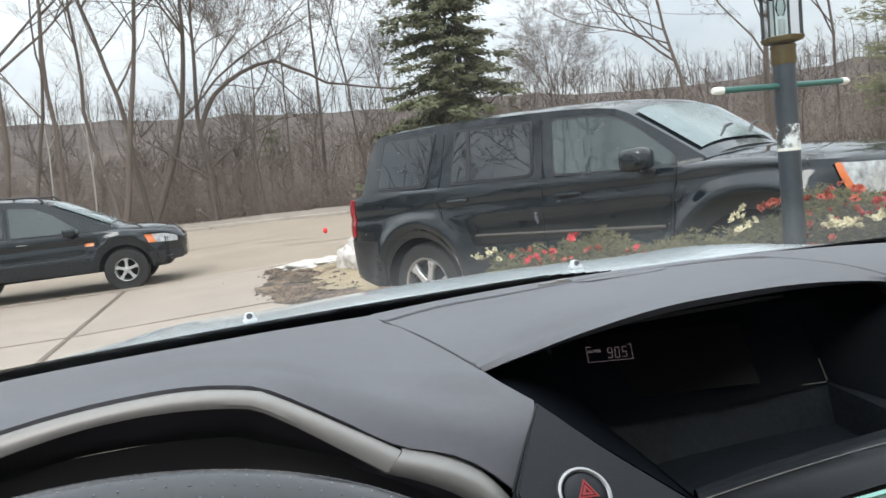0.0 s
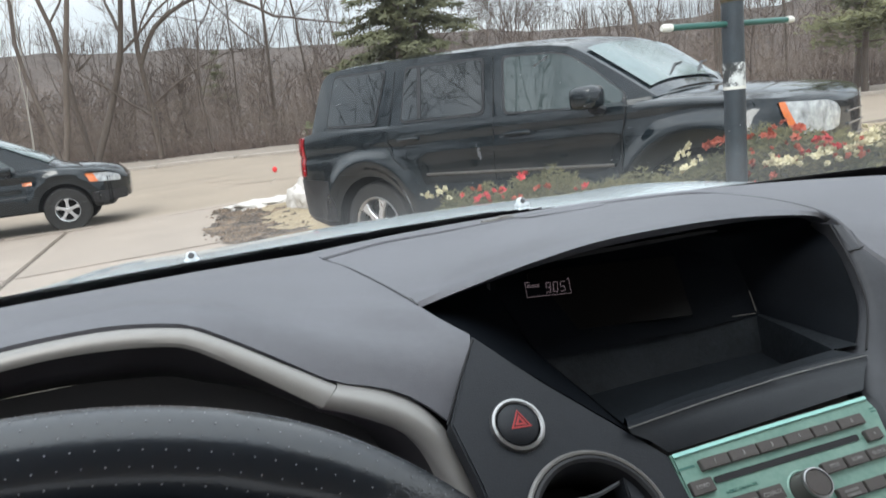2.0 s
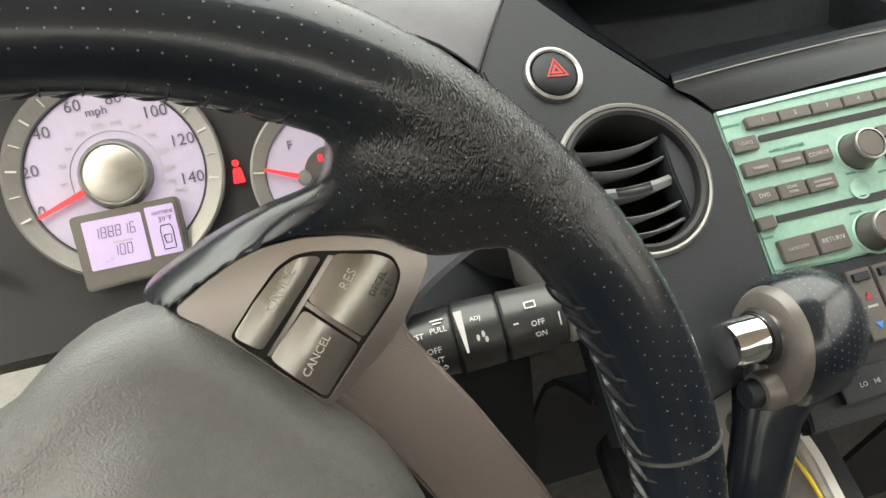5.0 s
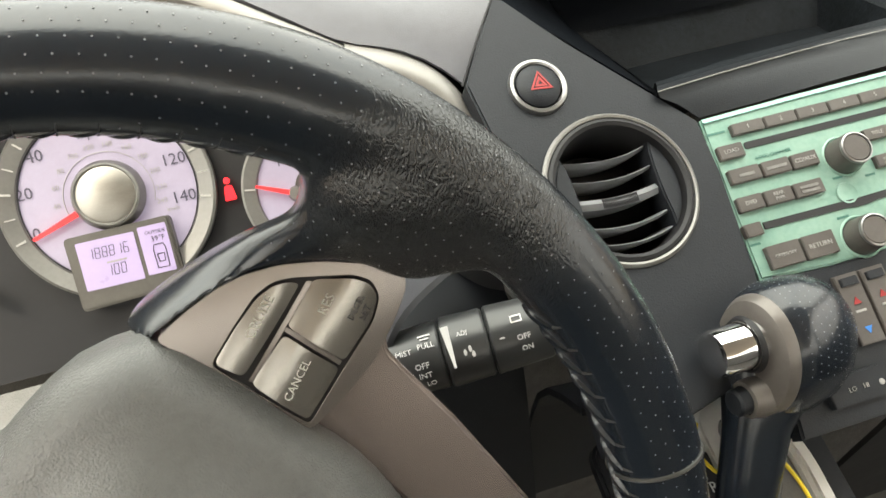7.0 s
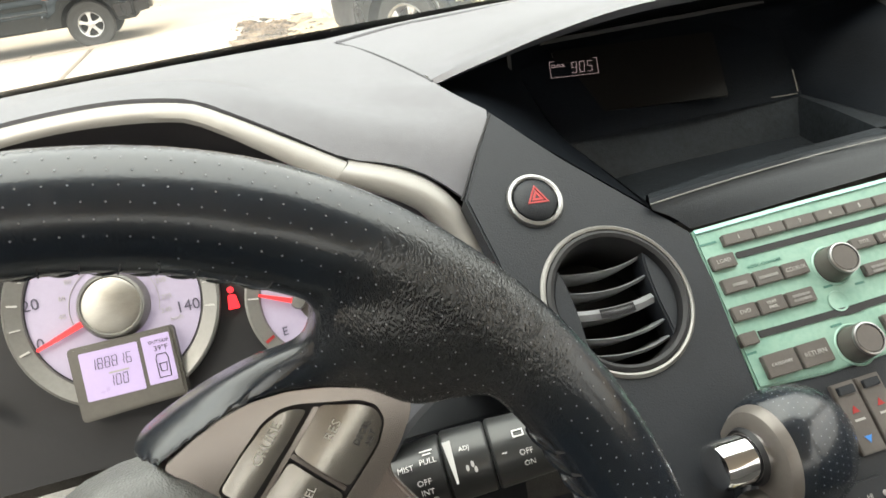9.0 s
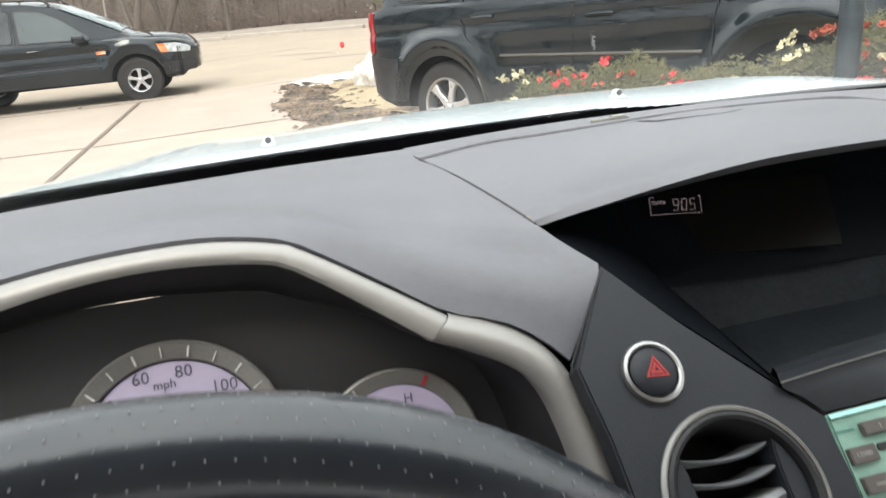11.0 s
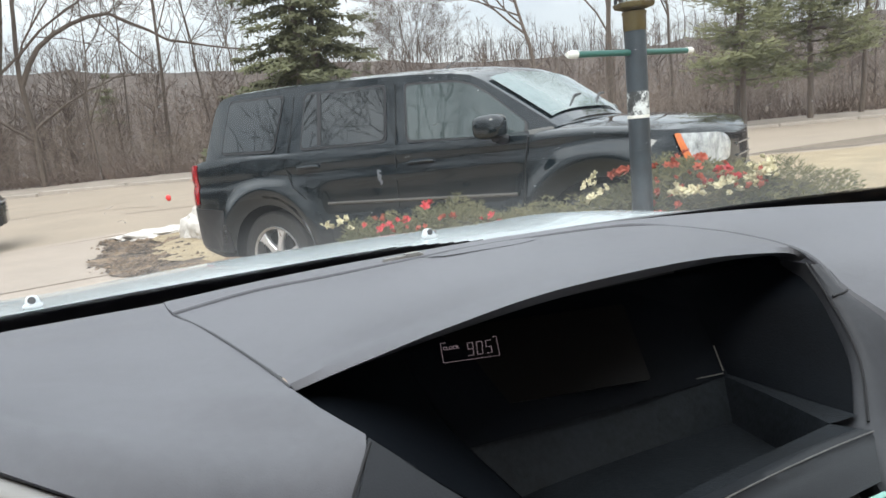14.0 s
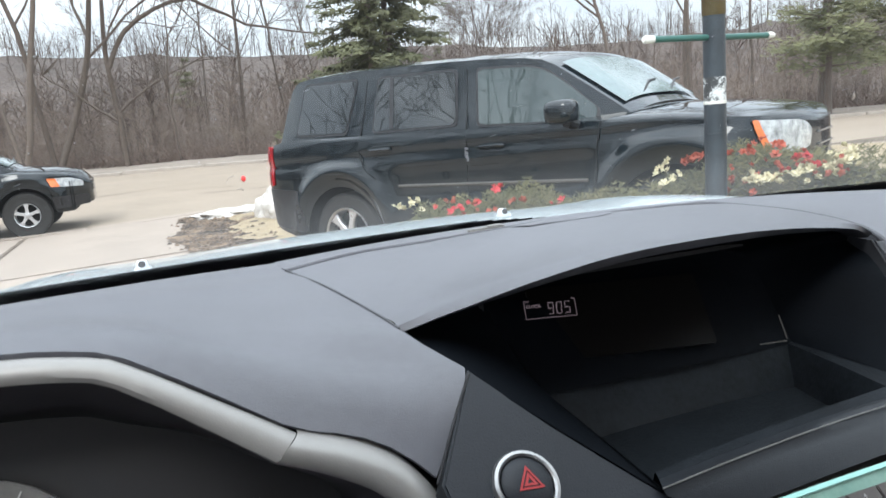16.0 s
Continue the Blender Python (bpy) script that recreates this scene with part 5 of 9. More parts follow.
tree_at(BT_, -8.8, 37, 16, 0.33, 23, (0.03, 0), stems=2, most=5, kids=(3, 5), bare=0.45)
tree_at(BT_, -12.4, 37, 16, 0.28, 24, (0.05, 0), most=5, kids=(3, 5), bare=0.4)
tree_at(BT_, -14.2, 38, 15, 0.24, 25, (-0.03, 0), most=5, bare=0.4)
tree_at(BT_, -16.3, 36, 16, 0.36, 26, (0.05, 0), stems=2, most=5, bare=0.4)
tree_at("slim straight leafless tree at the wood's edge", 1.2, 37, 9, 0.13, 27, most=4, bare=0.2, kids=(4, 6))
tree_at("straight dead trunk rising above the wood", 5.9, 40, 17, 0.24, 28, (0.0, 0), most=4, bare=0.3, kids=(3, 4), kink=0.07)
tree_at("pale slender birch among the woods", 3.6, 42, 13, 0.12, 29, most=5, bare=0.2, kids=(4, 6))
tree_at(BT_, 9.0, 42, 13, 0.16, 30, most=5, bare=0.2, kids=(4, 6))
tree_at(BT_, 11.4, 40, 11, 0.14, 31, most=5, bare=0.2, kids=(4, 6))
tree_at("small round-crowned leafless tree far behind the street", 24.6, 85, 15, 0.25, 32, stems=3, most=5, kids=(4, 6), bare=0.3)
tree_at("leafless tree with crooked spreading limbs", 33.6, 36, 11, 0.26, 33, (-0.08, 0), most=5, kids=(4, 5), bare=0.45)
tree_at(BT_, 38.6, 38, 13, 0.26, 34, (-0.05, 0), stems=2, most=5, kids=(3, 5), bare=0.35)
tree_at(BT_, 47.2, 34, 13, 0.30, 35, (0.02, 0), most=5, kids=(3, 5), bare=0.4)
tree_at(BT_, 55.0, 36, 13, 0.26, 36, (-0.05, 0), most=5, bare=0.35)
tree_at(BT_, 43.0, 42, 14, 0.2, 37, most=5, bare=0.3)
tree_at(BT_, 60.0, 36, 14, 0.3, 38, stems=2, most=5, bare=0.35)
tree_at("pale slender birch among the woods", -10.4, 40, 12, 0.11, 39, (0.05, 0), most=4, bare=0.3, material="bark_pale")
tree_at("leafless tree beside the driveway", -62, 12.5, 11, 0.17, 61, (0.05, 0), most=4, kids=(4, 6), bare=0.22)
tree_at("leafless tree beside the driveway", -74, 13, 12, 0.17, 62, (0.0, 0), stems=2, most=4, kids=(4, 6), bare=0.25)
tree_at("leafless tree beside the driveway", -52, 15, 12, 0.17, 63, (0.0, 0), most=4, kids=(4, 6), bare=0.25)
tree_at("pale slender birch among the woods", -13.0, 41, 11, 0.10, 40, (-0.06, 0), most=4, bare=0.3, material="bark_pale")


def conifer(label, a, dist, height, width, seed, material, first=0.06, dense=1.0, stems=((0, 0),), pine=False):
    """Whorls of drooping boughs, each a spray of needle clumps, thinning to the top."""
    r = random.Random(seed)
    x, y = az(a, dist)
    t = thing("evergreen_tree", label, "tree", (x, y, ground_z(x, y) - 0.05), group="evergreens")
    vv, ff, nv, nf = [], [], [], []
    for ox, oy in stems:
        add_tube(vv, ff, [Vector((ox + 0.04 * i * r.uniform(-1, 1), oy, height * i / 8)) for i in range(9)], [(0.22 if not pine else 0.13) * (1 - i / 8.6) for i in range(9)], 8)
        levels = int(height * 2.3 * dense)
        for k in range(levels):
            f = first + (1 - first) * (k + r.uniform(0, 0.7)) / levels
            z0 = height * f
            reach = width * 0.5 * (1 - f) ** 0.72 * (1.1 if not pine else 1.0)
            for b in range(r.randint(4, 6)):
                if r.random() < (0.34 if not pine else 0.2):
                    continue
                ang = r.uniform(0, 6.283)
                ln = reach * r.uniform(0.55, 1.15)
                dx, dy = math.cos(ang), math.sin(ang)
                pts = [Vector((ox + dx * ln * q, oy + dy * ln * q, z0 - (0.36 if not pine else 0.05) * ln * q + (0.14 * ln * q * q if not pine else 0.16 * ln * q * q))) for q in (0, 0.35, 0.7, 1.0)]
                add_tube(vv, ff, pts, [0.045, 0.03, 0.02, 0.008], 3)
                n = int(8 + ln * (26 if not pine else 34))
                for c in range(n):
                    q = r.uniform(0.15 if not pine else 0.25, 1.05)
                    i = min(2, int(q * 3))
                    p = pts[i].lerp(pts[i + 1], q * 3 - i) + Vector((r.gauss(0, 0.17 if not pine else 0.26), r.gauss(0, 0.17 if not pine else 0.26), r.gauss(0, 0.07 if not pine else 0.16)))
                    for e in range(3):
                        o = Vector((dx * 0.6 + r.gauss(0, 0.7), dy * 0.6 + r.gauss(0, 0.7), r.uniform(-0.75, 0.15) if not pine else r.uniform(-0.2, 0.7))).normalized()
                        w = o.orthogonal().normalized() * (r.uniform(0.03, 0.06) if not pine else r.uniform(0.016, 0.034))
                        ll = r.uniform(0.15, 0.36)
                        b0 = len(nv)
                        nv.extend([p - w * 0.6, p + w * 0.6, p + o * ll * 0.6 + w, p + o * ll, p + o * ll * 0.6 - w])
                        nf.append((b0, b0 + 1, b0 + 2, b0 + 3, b0 + 4))
    obj("trunk", vv, ff, M["bark"], t)
    tagged(obj("crown", nv, nf, M[material], t, "drooping needle boughs" if not pine else "tufted pine boughs", smooth=False), kind="stuff")
    return t


conifer("tall dark green spruce with two stems and drooping boughs", 16.4, 33, 13.5, 7.6, 51, "needles", stems=((-0.35, 0), (0.4, 0.3)))
conifer("loose olive-green pine with bare lower trunk", 47.8, 31, 11, 6.0, 52, "pine", first=0.16, dense=0.85, pine=True)
conifer("loose olive-green pine with bare lower trunk", 52.0, 34, 13, 6.5, 53, "pine", first=0.16, dense=0.85, pine=True)
conifer("small dark evergreen far behind the street", 20.8, 95, 9.5, 6.0, 54, "needles", dense=0.7)
conifer("small dark evergreen far behind the street", 2.3, 80, 9.0, 5.0, 55, "needles", dense=0.7)

# tangled saplings and brush along the edge of the wood
r = random.Random(77)
vv, ff = [], []


def edge_pt(t):
    """t runs along the wood's edge; gives its foot."""
    tab = [(-30, 43), (-16, 41.5), (-8, 40), (0, 37.2), (6, 34.5), (14, 30.6), (22, 26.8), (30, 23), (44, 16), (60, 8)]
    return interp(tab, t)


for k in range(1900):
    x = r.uniform(-28, 46)
    back_ = r.uniform(0, 1) ** 1.3 * 16
    y = edge_pt(x) + back_ + 0.6
    h = r.uniform(0.8, 2.3) ** 2.0 * 0.85 + 0.5
    d = Vector((r.gauss(0, 0.36), r.gauss(0, 0.2), 1)).normalized()
    p = Vector((x, y, 0))
    pts = [p]
    for i in range(4):
        d = (d + Vector((r.gauss(0, 0.16), r.gauss(0, 0.1), 0))).normalized()
        pts.append(pts[-1] + d * h / 4)
    rad = r.uniform(0.009, 0.024) * (1 + 0.4 * (h > 5))
    add_tube(vv, ff, pts, [rad, rad * 0.85, rad * 0.65, rad * 0.4, rad * 0.15], 4)
    for b in range(r.randint(5, 10)):
        i = r.randint(1, 3)
        q = pts[i].lerp(pts[i + 1], r.random())
        a = r.uniform(0, 6.283)
        o = Vector((math.cos(a), math.sin(a) * 0.6, r.uniform(-0.25, 0.8))).normalized()
        ln = r.uniform(0.5, 1.7)
        m_ = q + o * ln * 0.5 + Vector((0, 0, 0.05))
        e_ = q + o * ln + Vector((r.gauss(0, 0.1), 0, r.uniform(-0.1, 0.3)))
        add_tube(vv, ff, [q, m_, e_], [rad * 0.4, rad * 0.28, rad * 0.1], 3)
        for c in range(3):
            o2 = Vector((math.cos(a) + r.gauss(0, 0.6), r.gauss(0, 0.4), r.uniform(0, 1.2))).normalized()
            add_tube(vv, ff, [m_, m_ + o2 * r.uniform(0.3, 0.9)], [rad * 0.22, rad * 0.06], 3)
brush = obj("sapling_thicket", vv, ff, M["twig"], None, smooth=False)
tagged(brush, "dense tangle of bare brown saplings and brush", "thicket", kind="stuff")
vv, ff = [], []
for k in range(2600):
    x = r.uniform(-28, 46)
    y = edge_pt(x) + r.uniform(0.2, 3.5)
    p = Vector((x, y, 0.05))
    for c in range(3):
        o = Vector((r.gauss(0, 0.8), r.gauss(0, 0.3), r.uniform(0.1, 1.0))).normalized()
        ln = r.uniform(0.3, 1.5)
        add_tube(vv, ff, [p, p + o * ln * 0.6 + Vector((0, 0, 0.1)), p + o * ln], [0.016, 0.011, 0.004], 3)
tagged(obj("dead_brush", vv, ff, M["twig_far"], None, smooth=False), "dry fallen twigs and weeds under the trees", "brush", kind="stuff")
def young_tree(seed, limbs, twigs):
    """Points and faces of one bare tree, three metres tall, to be set out many times."""
    q = random.Random(seed)
    tv, tf = [], []
    lean = Vector((q.gauss(0, 0.10), q.gauss(0, 0.10), 1))
    stem = [Vector((lean.x * z + q.gauss(0, 0.03) * z, lean.y * z + q.gauss(0, 0.03) * z, z)) for z in (0.0, 0.7, 1.4, 2.0, 2.6)]
    add_tube(tv, tf, stem, [0.030, 0.025, 0.019, 0.013, 0.005], 4)
    for k in range(limbs):
        f = q.uniform(0.22, 0.98) * 4
        i = min(3, int(f))
        p = stem[i].lerp(stem[i + 1], f - i)
        a = q.uniform(0, 6.283)
        d = Vector((math.cos(a), math.sin(a), q.uniform(0.35, 1.8))).normalized()
        ln = q.uniform(0.45, 1.15) * (1.15 - 0.16 * f)
        m_ = p + d * ln * 0.55
        e_ = m_ + (d + Vector((q.gauss(0, 0.3), q.gauss(0, 0.3), 0.25))).normalized() * ln * 0.55
        add_tube(tv, tf, [p, m_, e_], [0.012, 0.008, 0.003], 3)
        for t in range(twigs):
            o = p.lerp(m_, q.uniform(0.3, 1)) if t % 2 else m_.lerp(e_, q.uniform(0, 0.9))
            w = (d * 0.6 + Vector((q.gauss(0, 0.6), q.gauss(0, 0.6), q.gauss(0.25, 0.4)))).normalized()
            add_tube(tv, tf, [o, o + w * q.uniform(0.2, 0.5)], [0.0055, 0.0015], 3)
    return [Vector(p) for p in tv], tf


def set_out(vv, ff, form, at, tall, turn):
    tv, tf = form
    base, k = len(vv), tall / 3.0
    c, s = math.cos(turn) * k, math.sin(turn) * k
    vv.extend([(at[0] + p.x * c - p.y * s, at[1] + p.x * s + p.y * c, at[2] + p.z * k) for p in tv])
    ff.extend([tuple(i + base for i in f) for f in tf])


FORMS = [young_tree(300 + i, 17, 2) for i in range(12)]
SMALL = [young_tree(340 + i, 10, 1) for i in range(8)]
vv, ff = [], []
for k in range(950):
    x = r.uniform(-50, 85)
    gap_ = r.uniform(3, 62) if k < 450 else r.uniform(3, 30)
    y = edge_pt(min(60, max(-30, x))) + gap_
    base_z = interp([(0, -0.6), (20, -0.5), (45, 1.5), (70, 5)], gap_)
    set_out(vv, ff, FORMS[k % 12], (x, y, base_z), r.uniform(4.0, 7.5), r.uniform(0, 6.283))
tagged(obj("bare_woods", vv, ff, M["woods"], None, smooth=False), "deep bare brown woods behind the street", "woods", kind="stuff")

# bare wood on the near side of the street, west of the driveway, mirrored in the parked vehicles
vv, ff = [], []
for k in range(70):
    x, y = az(r.uniform(-118, -48), r.uniform(17, 44))
    set_out(vv, ff, FORMS[k % 8], (x, y, -0.1), r.uniform(7.0, 13.0), r.uniform(0, 6.283))
tagged(obj("roadside_woods", vv, ff, M["hill_bark"], None, smooth=False), "bare brown trees beyond the driveway", "woods", kind="stuff")

# wooded hillside that closes the view
def hill_top(a):
    """Height of the hill's crest towards a bearing."""
    return interp([(-75, 17), (-20, 17.5), (-7, 17), (5, 15.8), (14, 14.6), (22, 15.0), (27, 13.4), (35, 12.6), (45, 13.0), (60, 14), (95, 14)], a)


bm = bmesh.new()
na, nr_ = 120, 14
rows = []
for i in range(na + 1):
    a = -75 + 170 * i / na
    top = hill_top(a) - 2.5
    row = []
    for j in range(nr_ + 1):
        f = j / nr_
        dist = 62 + 78 * f
        jag = noise.noise(Vector((a * 0.9, f * 6, 0))) * 0.8 + noise.noise(Vector((a * 3.7, f * 9, 3))) * 0.5
        x, y = az(a, dist)
        row.append(bm.verts.new((x, y, -2.0 + (top + 2.0) * min(1.0, f * 1.15) ** 0.75 + jag * f)))
    rows.append(row)
for a, b in zip(rows, rows[1:]):
    for j in range(nr_):
        bm.faces.new((a[j], b[j], b[j + 1], a[j + 1]))
tagged(part("wooded_hill", bm, M["hill"], None), "low hillside covered in bare brown woods", "hill", kind="structure")
vv, ff = [], []
for k in range(1800):
    a = r.uniform(-40, 75)
    f = r.uniform(0.15, 1.0) ** 0.8 if k < 900 else r.uniform(0.74, 1.0)
    top = hill_top(a) - 1.2
    x, y = az(a, 62 + 78 * f)
    z = -2.0 + (top + 2.0) * min(1.0, f * 1.15) ** 0.75 - 1.0
    set_out(vv, ff, SMALL[k % 8], (x, y, z), r.uniform(2.2, 5.0) if r.random() < 0.86 else r.uniform(5.0, 8.0), r.uniform(0, 6.283))
tagged(obj("hill_trees", vv, ff, M["hill_bark"], None, smooth=False), "far bare trees along the hilltop", "woods", kind="stuff")


# ======== the car that the camera sits in ========
# ---- dashboard ----
dashboard = thing("dashboard", "dark grey grained plastic dashboard with silver trim and open centre niche", "dashboard")

TRIM_OUT = [(-0.36, 0.385, 1.20), (-0.25, 0.412, 1.262), (-0.139, 0.427, 1.284), (-0.063, 0.430, 1.2895), (-0.015, 0.427, 1.2845),
            (0.005, 0.422, 1.276), (0.036, 0.411, 1.258), (0.064, 0.400, 1.2415)]
TRIM_IN = [(-0.36, 0.378, 1.185), (-0.25, 0.405, 1.249), (-0.140, 0.420, 1.2735), (-0.080, 0.424, 1.2805), (-0.022, 0.422, 1.2765),
           (0.000, 0.4165, 1.2675), (0.026, 0.407, 1.2505), (0.053, 0.395, 1.2325)]
LOBE_OUT = [(0.0645, 0.400, 1.2415), (0.088, 0.395, 1.2335), (0.106, 0.389, 1.2235), (0.118, 0.381, 1.2105), (0.1255, 0.371, 1.193),
            (0.130, 0.359, 1.174), (0.134, 0.345, 1.152), (0.136, 0.325, 1.120)]
LOBE_IN = [(0.053, 0.395, 1.2325), (0.072, 0.390, 1.2255), (0.095, 0.383, 1.213), (0.108, 0.374, 1.198), (0.1145, 0.361, 1.178),
           (0.118, 0.350, 1.159), (0.121, 0.338, 1.140), (0.122, 0.318, 1.110)]


def shifted(pts, dx=0, dy=0, dz=0):
    return [(x + dx, y + dy, z + dz) for x, y, z in pts]


# driver's side of the dash top, from the trim to the windscreen
front = [(-0.62, 0.36, 1.15)] + shifted(TRIM_OUT[1:], 0, 0.0035, 0.0018) + [(0.090, 0.398, 1.2355), (0.108, 0.3915, 1.2258), (0.1212, 0.3825, 1.2140)]
part("trim_backing", skin([shifted(TRIM_OUT, 0, 0.009, -0.003), shifted(TRIM_OUT, 0, 0.034, -0.002)], 30, 3, 0.002), M["black"], dashboard)
part("trim_backing", skin([shifted(LOBE_OUT, 0, 0.010, -0.002), shifted(LOBE_OUT, 0.012, 0.028, -0.004)], 30, 3, 0.002), M["black"], dashboard)
rowa = [(-0.62, 0.42, 1.20), (-0.36, 0.44, 1.245), (-0.25, 0.45, 1.277), (-0.139, 0.457, 1.291), (-0.055, 0.458, 1.2945), (0.0, 0.450, 1.289),
        (0.045, 0.432, 1.272), (0.078, 0.420, 1.259), (0.102, 0.412, 1.251), (0.128, 0.408, 1.2465), (0.1497, 0.4058, 1.2500)]
rowb = [(-0.62, 0.50, 1.225), (-0.36, 0.52, 1.262), (-0.22, 0.525, 1.280), (-0.10, 0.525, 1.287), (0.0, 0.505, 1.2825), (0.07, 0.48, 1.2735), (0.130, 0.452, 1.2645)]
rowb2 = [(-0.62, 0.53, 1.232), (-0.36, 0.56, 1.265), (-0.21, 0.575, 1.277), (-0.08, 0.58, 1.2815), (0.02, 0.57, 1.279), (0.07, 0.562, 1.275), (0.1125, 0.555, 1.2708)]
rowc = [(-0.62, 0.56, 1.236), (-0.36, 0.60, 1.262), (-0.2, 0.625, 1.2715), (-0.06, 0.635, 1.273), (0.03, 0.630, 1.2722), (0.098, 0.621, 1.2708)]
rowd = [(-0.62, 0.59, 1.235), (-0.36, 0.640, 1.253), (-0.2, 0.668, 1.259), (-0.06, 0.684, 1.2615), (0.033, 0.694, 1.2620), (0.099, 0.711, 1.2595)]
rowe = shifted(rowd, 0, 0.012, -0.05)
def between(p, a, b, q):
    """A row half way from a to b on the smooth sheet, drawn straight at its last end."""
    out = []
    for i, (w, x, y, z) in enumerate(zip(*[catmull(r, 24) for r in (p, a, b, q)])):
        chord, curve = (x + y) / 2, (9 * x + 9 * y - w - z) / 16
        out.append(curve.lerp(chord, (i / 24) ** 5))
    return out


part("cluster_hood_cover", skin([front, between(front, front, rowa, rowb), rowa, between(front, rowa, rowb, rowb2), rowb, rowb2, rowc, rowd, rowe], 64, 30, 0.003), M["dash"], dashboard, "dark grey grained dash top above the gauges")

# raised centre pad over the niche; its brow is the niche's top edge
brow = [(0.1300, 0.4517, 1.2640), (0.158, 0.4395, 1.2735), (0.200, 0.4195, 1.2860), (0.250, 0.4115, 1.2932), (0.325, 0.4185, 1.2922), (0.390, 0.4320, 1.2868), (0.448, 0.4460, 1.2785), (0.4740, 0.4560, 1.2690)]
brow_hi = shifted(brow, 0.0, 0.0120, 0.0022)
brow_lo = shifted(brow, 0.0010, 0.0062, -0.0042)
brow_in = shifted(brow, 0.004, 0.0220, -0.0066)
mid1 = [(0.1245, 0.484, 1.2668), (0.158, 0.488, 1.273), (0.203, 0.492, 1.281), (0.255, 0.494, 1.288), (0.327, 0.495, 1.2905), (0.393, 0.494, 1.288), (0.456, 0.490, 1.281), (0.481, 0.480, 1.273)]
mid2 = [(0.1112, 0.555, 1.2706), (0.155, 0.56, 1.2755), (0.205, 0.565, 1.2815), (0.26, 0.57, 1.2865), (0.327, 0.57, 1.288), (0.39, 0.564, 1.2865), (0.448, 0.55, 1.283), (0.476, 0.53, 1.278)]
seamr = [(0.0978, 0.619, 1.2712), (0.15, 0.627, 1.2750), (0.20, 0.628, 1.2757), (0.25, 0.630, 1.2764), (0.32, 0.634, 1.2772), (0.385, 0.630, 1.2772), (0.437, 0.615, 1.2780), (0.460, 0.592, 1.2790)]
part("centre_pad", skin([brow_in, brow_lo, brow, brow_hi, mid1, mid2, seamr, shifted(seamr, 0, 0.002, -0.012)], 56, 30, 0.0), M["dash"], dashboard, "raised grained pad over the centre niche")

# dash top beyond the pad and across to the passenger's side
sa = [(0.0995, 0.6225, 1.2700), (0.15, 0.6315, 1.2730), (0.20, 0.6325, 1.2737), (0.25, 0.6345, 1.2744), (0.32, 0.6385, 1.2752), (0.387, 0.6345, 1.2752), (0.441, 0.619, 1.2760),
      (0.466, 0.594, 1.2765), (0.483, 0.530, 1.2735), (0.4865, 0.480, 1.2685), (0.482, 0.452, 1.261), (0.481, 0.436, 1.2485), (0.492, 0.405, 1.225), (0.50, 0.375, 1.19), (0.50, 0.33, 1.13)]
sb = [(0.099, 0.667, 1.2660), (0.16, 0.673, 1.2685), (0.22, 0.676, 1.2695), (0.28, 0.678, 1.2702), (0.35, 0.677, 1.2705), (0.42, 0.671, 1.2705), (0.49, 0.658, 1.2695),
      (0.54, 0.638, 1.2675), (0.585, 0.585, 1.264), (0.605, 0.53, 1.259), (0.61, 0.48, 1.25), (0.615, 0.44, 1.235), (0.62, 0.40, 1.21), (0.62, 0.36, 1.17), (0.62, 0.32, 1.11)]
sc = [(0.099, 0.711, 1.2595), (0.17, 0.7165, 1.2618), (0.25, 0.718, 1.2635), (0.33, 0.717, 1.2637), (0.42, 0.713, 1.2637), (0.52, 0.710, 1.2605), (0.63, 0.700, 1.2555),
      (0.74, 0.675, 1.251), (0.84, 0.635, 1.247), (0.92, 0.59, 1.243), (0.97, 0.54, 1.235), (1.0, 0.48, 1.22), (1.02, 0.42, 1.19), (1.03, 0.38, 1.14), (1.03, 0.34, 1.08)]
part("passenger_dash_top", skin([shifted(sa, 0, 0.0, -0.010), sa, sb, sc, shifted(sc, 0, 0.012, -0.05)], 72, 20, 0.003), M["dash"], dashboard, "grained dash top reaching the passenger side")
part("screen_base_shelf", skin([[(-0.62, 0.55, 1.20), (-0.3, 0.64, 1.226), (0.0, 0.68, 1.230), (0.3, 0.70, 1.230), (0.6, 0.68, 1.226), (0.9, 0.58, 1.21), (1.06, 0.50, 1.19)], [(-0.62, 0.63, 1.20), (-0.3, 0.745, 1.224), (0.0, 0.806, 1.228), (0.3, 0.824, 1.229), (0.6, 0.806, 1.228), (0.9, 0.745, 1.224), (1.15, 0.62, 1.21)]], 30, 4, 0.002), M["frit"], dashboard, "black shelf at the foot of the windscreen")
part("tweeter_lid", skin([[(0.265, 0.595, 1.2850), (0.300, 0.600, 1.2852), (0.3257, 0.602, 1.2850), (0.341, 0.594, 1.2860), (0.3455, 0.580, 1.2880)], [(0.270, 0.572, 1.2878), (0.2858, 0.568, 1.2884), (0.305, 0.565, 1.2887), (0.3245, 0.564, 1.2889), (0.340, 0.570, 1.2886)]], 20, 4, 0.0003), M["dash"], dashboard, "flush speaker lid in the pad")
part("sun_sensor", join(box(0.036, 0.006, 0.003, 0.001, pose(0.282, 0.678, 1.2710, 0, 0, 2)), box(0.014, 0.009, 0.004, 0.001, pose(0.290, 0.679, 1.2716, 0, 0, 2))), M["shroud"], dashboard, "small light sensor on the dash top")
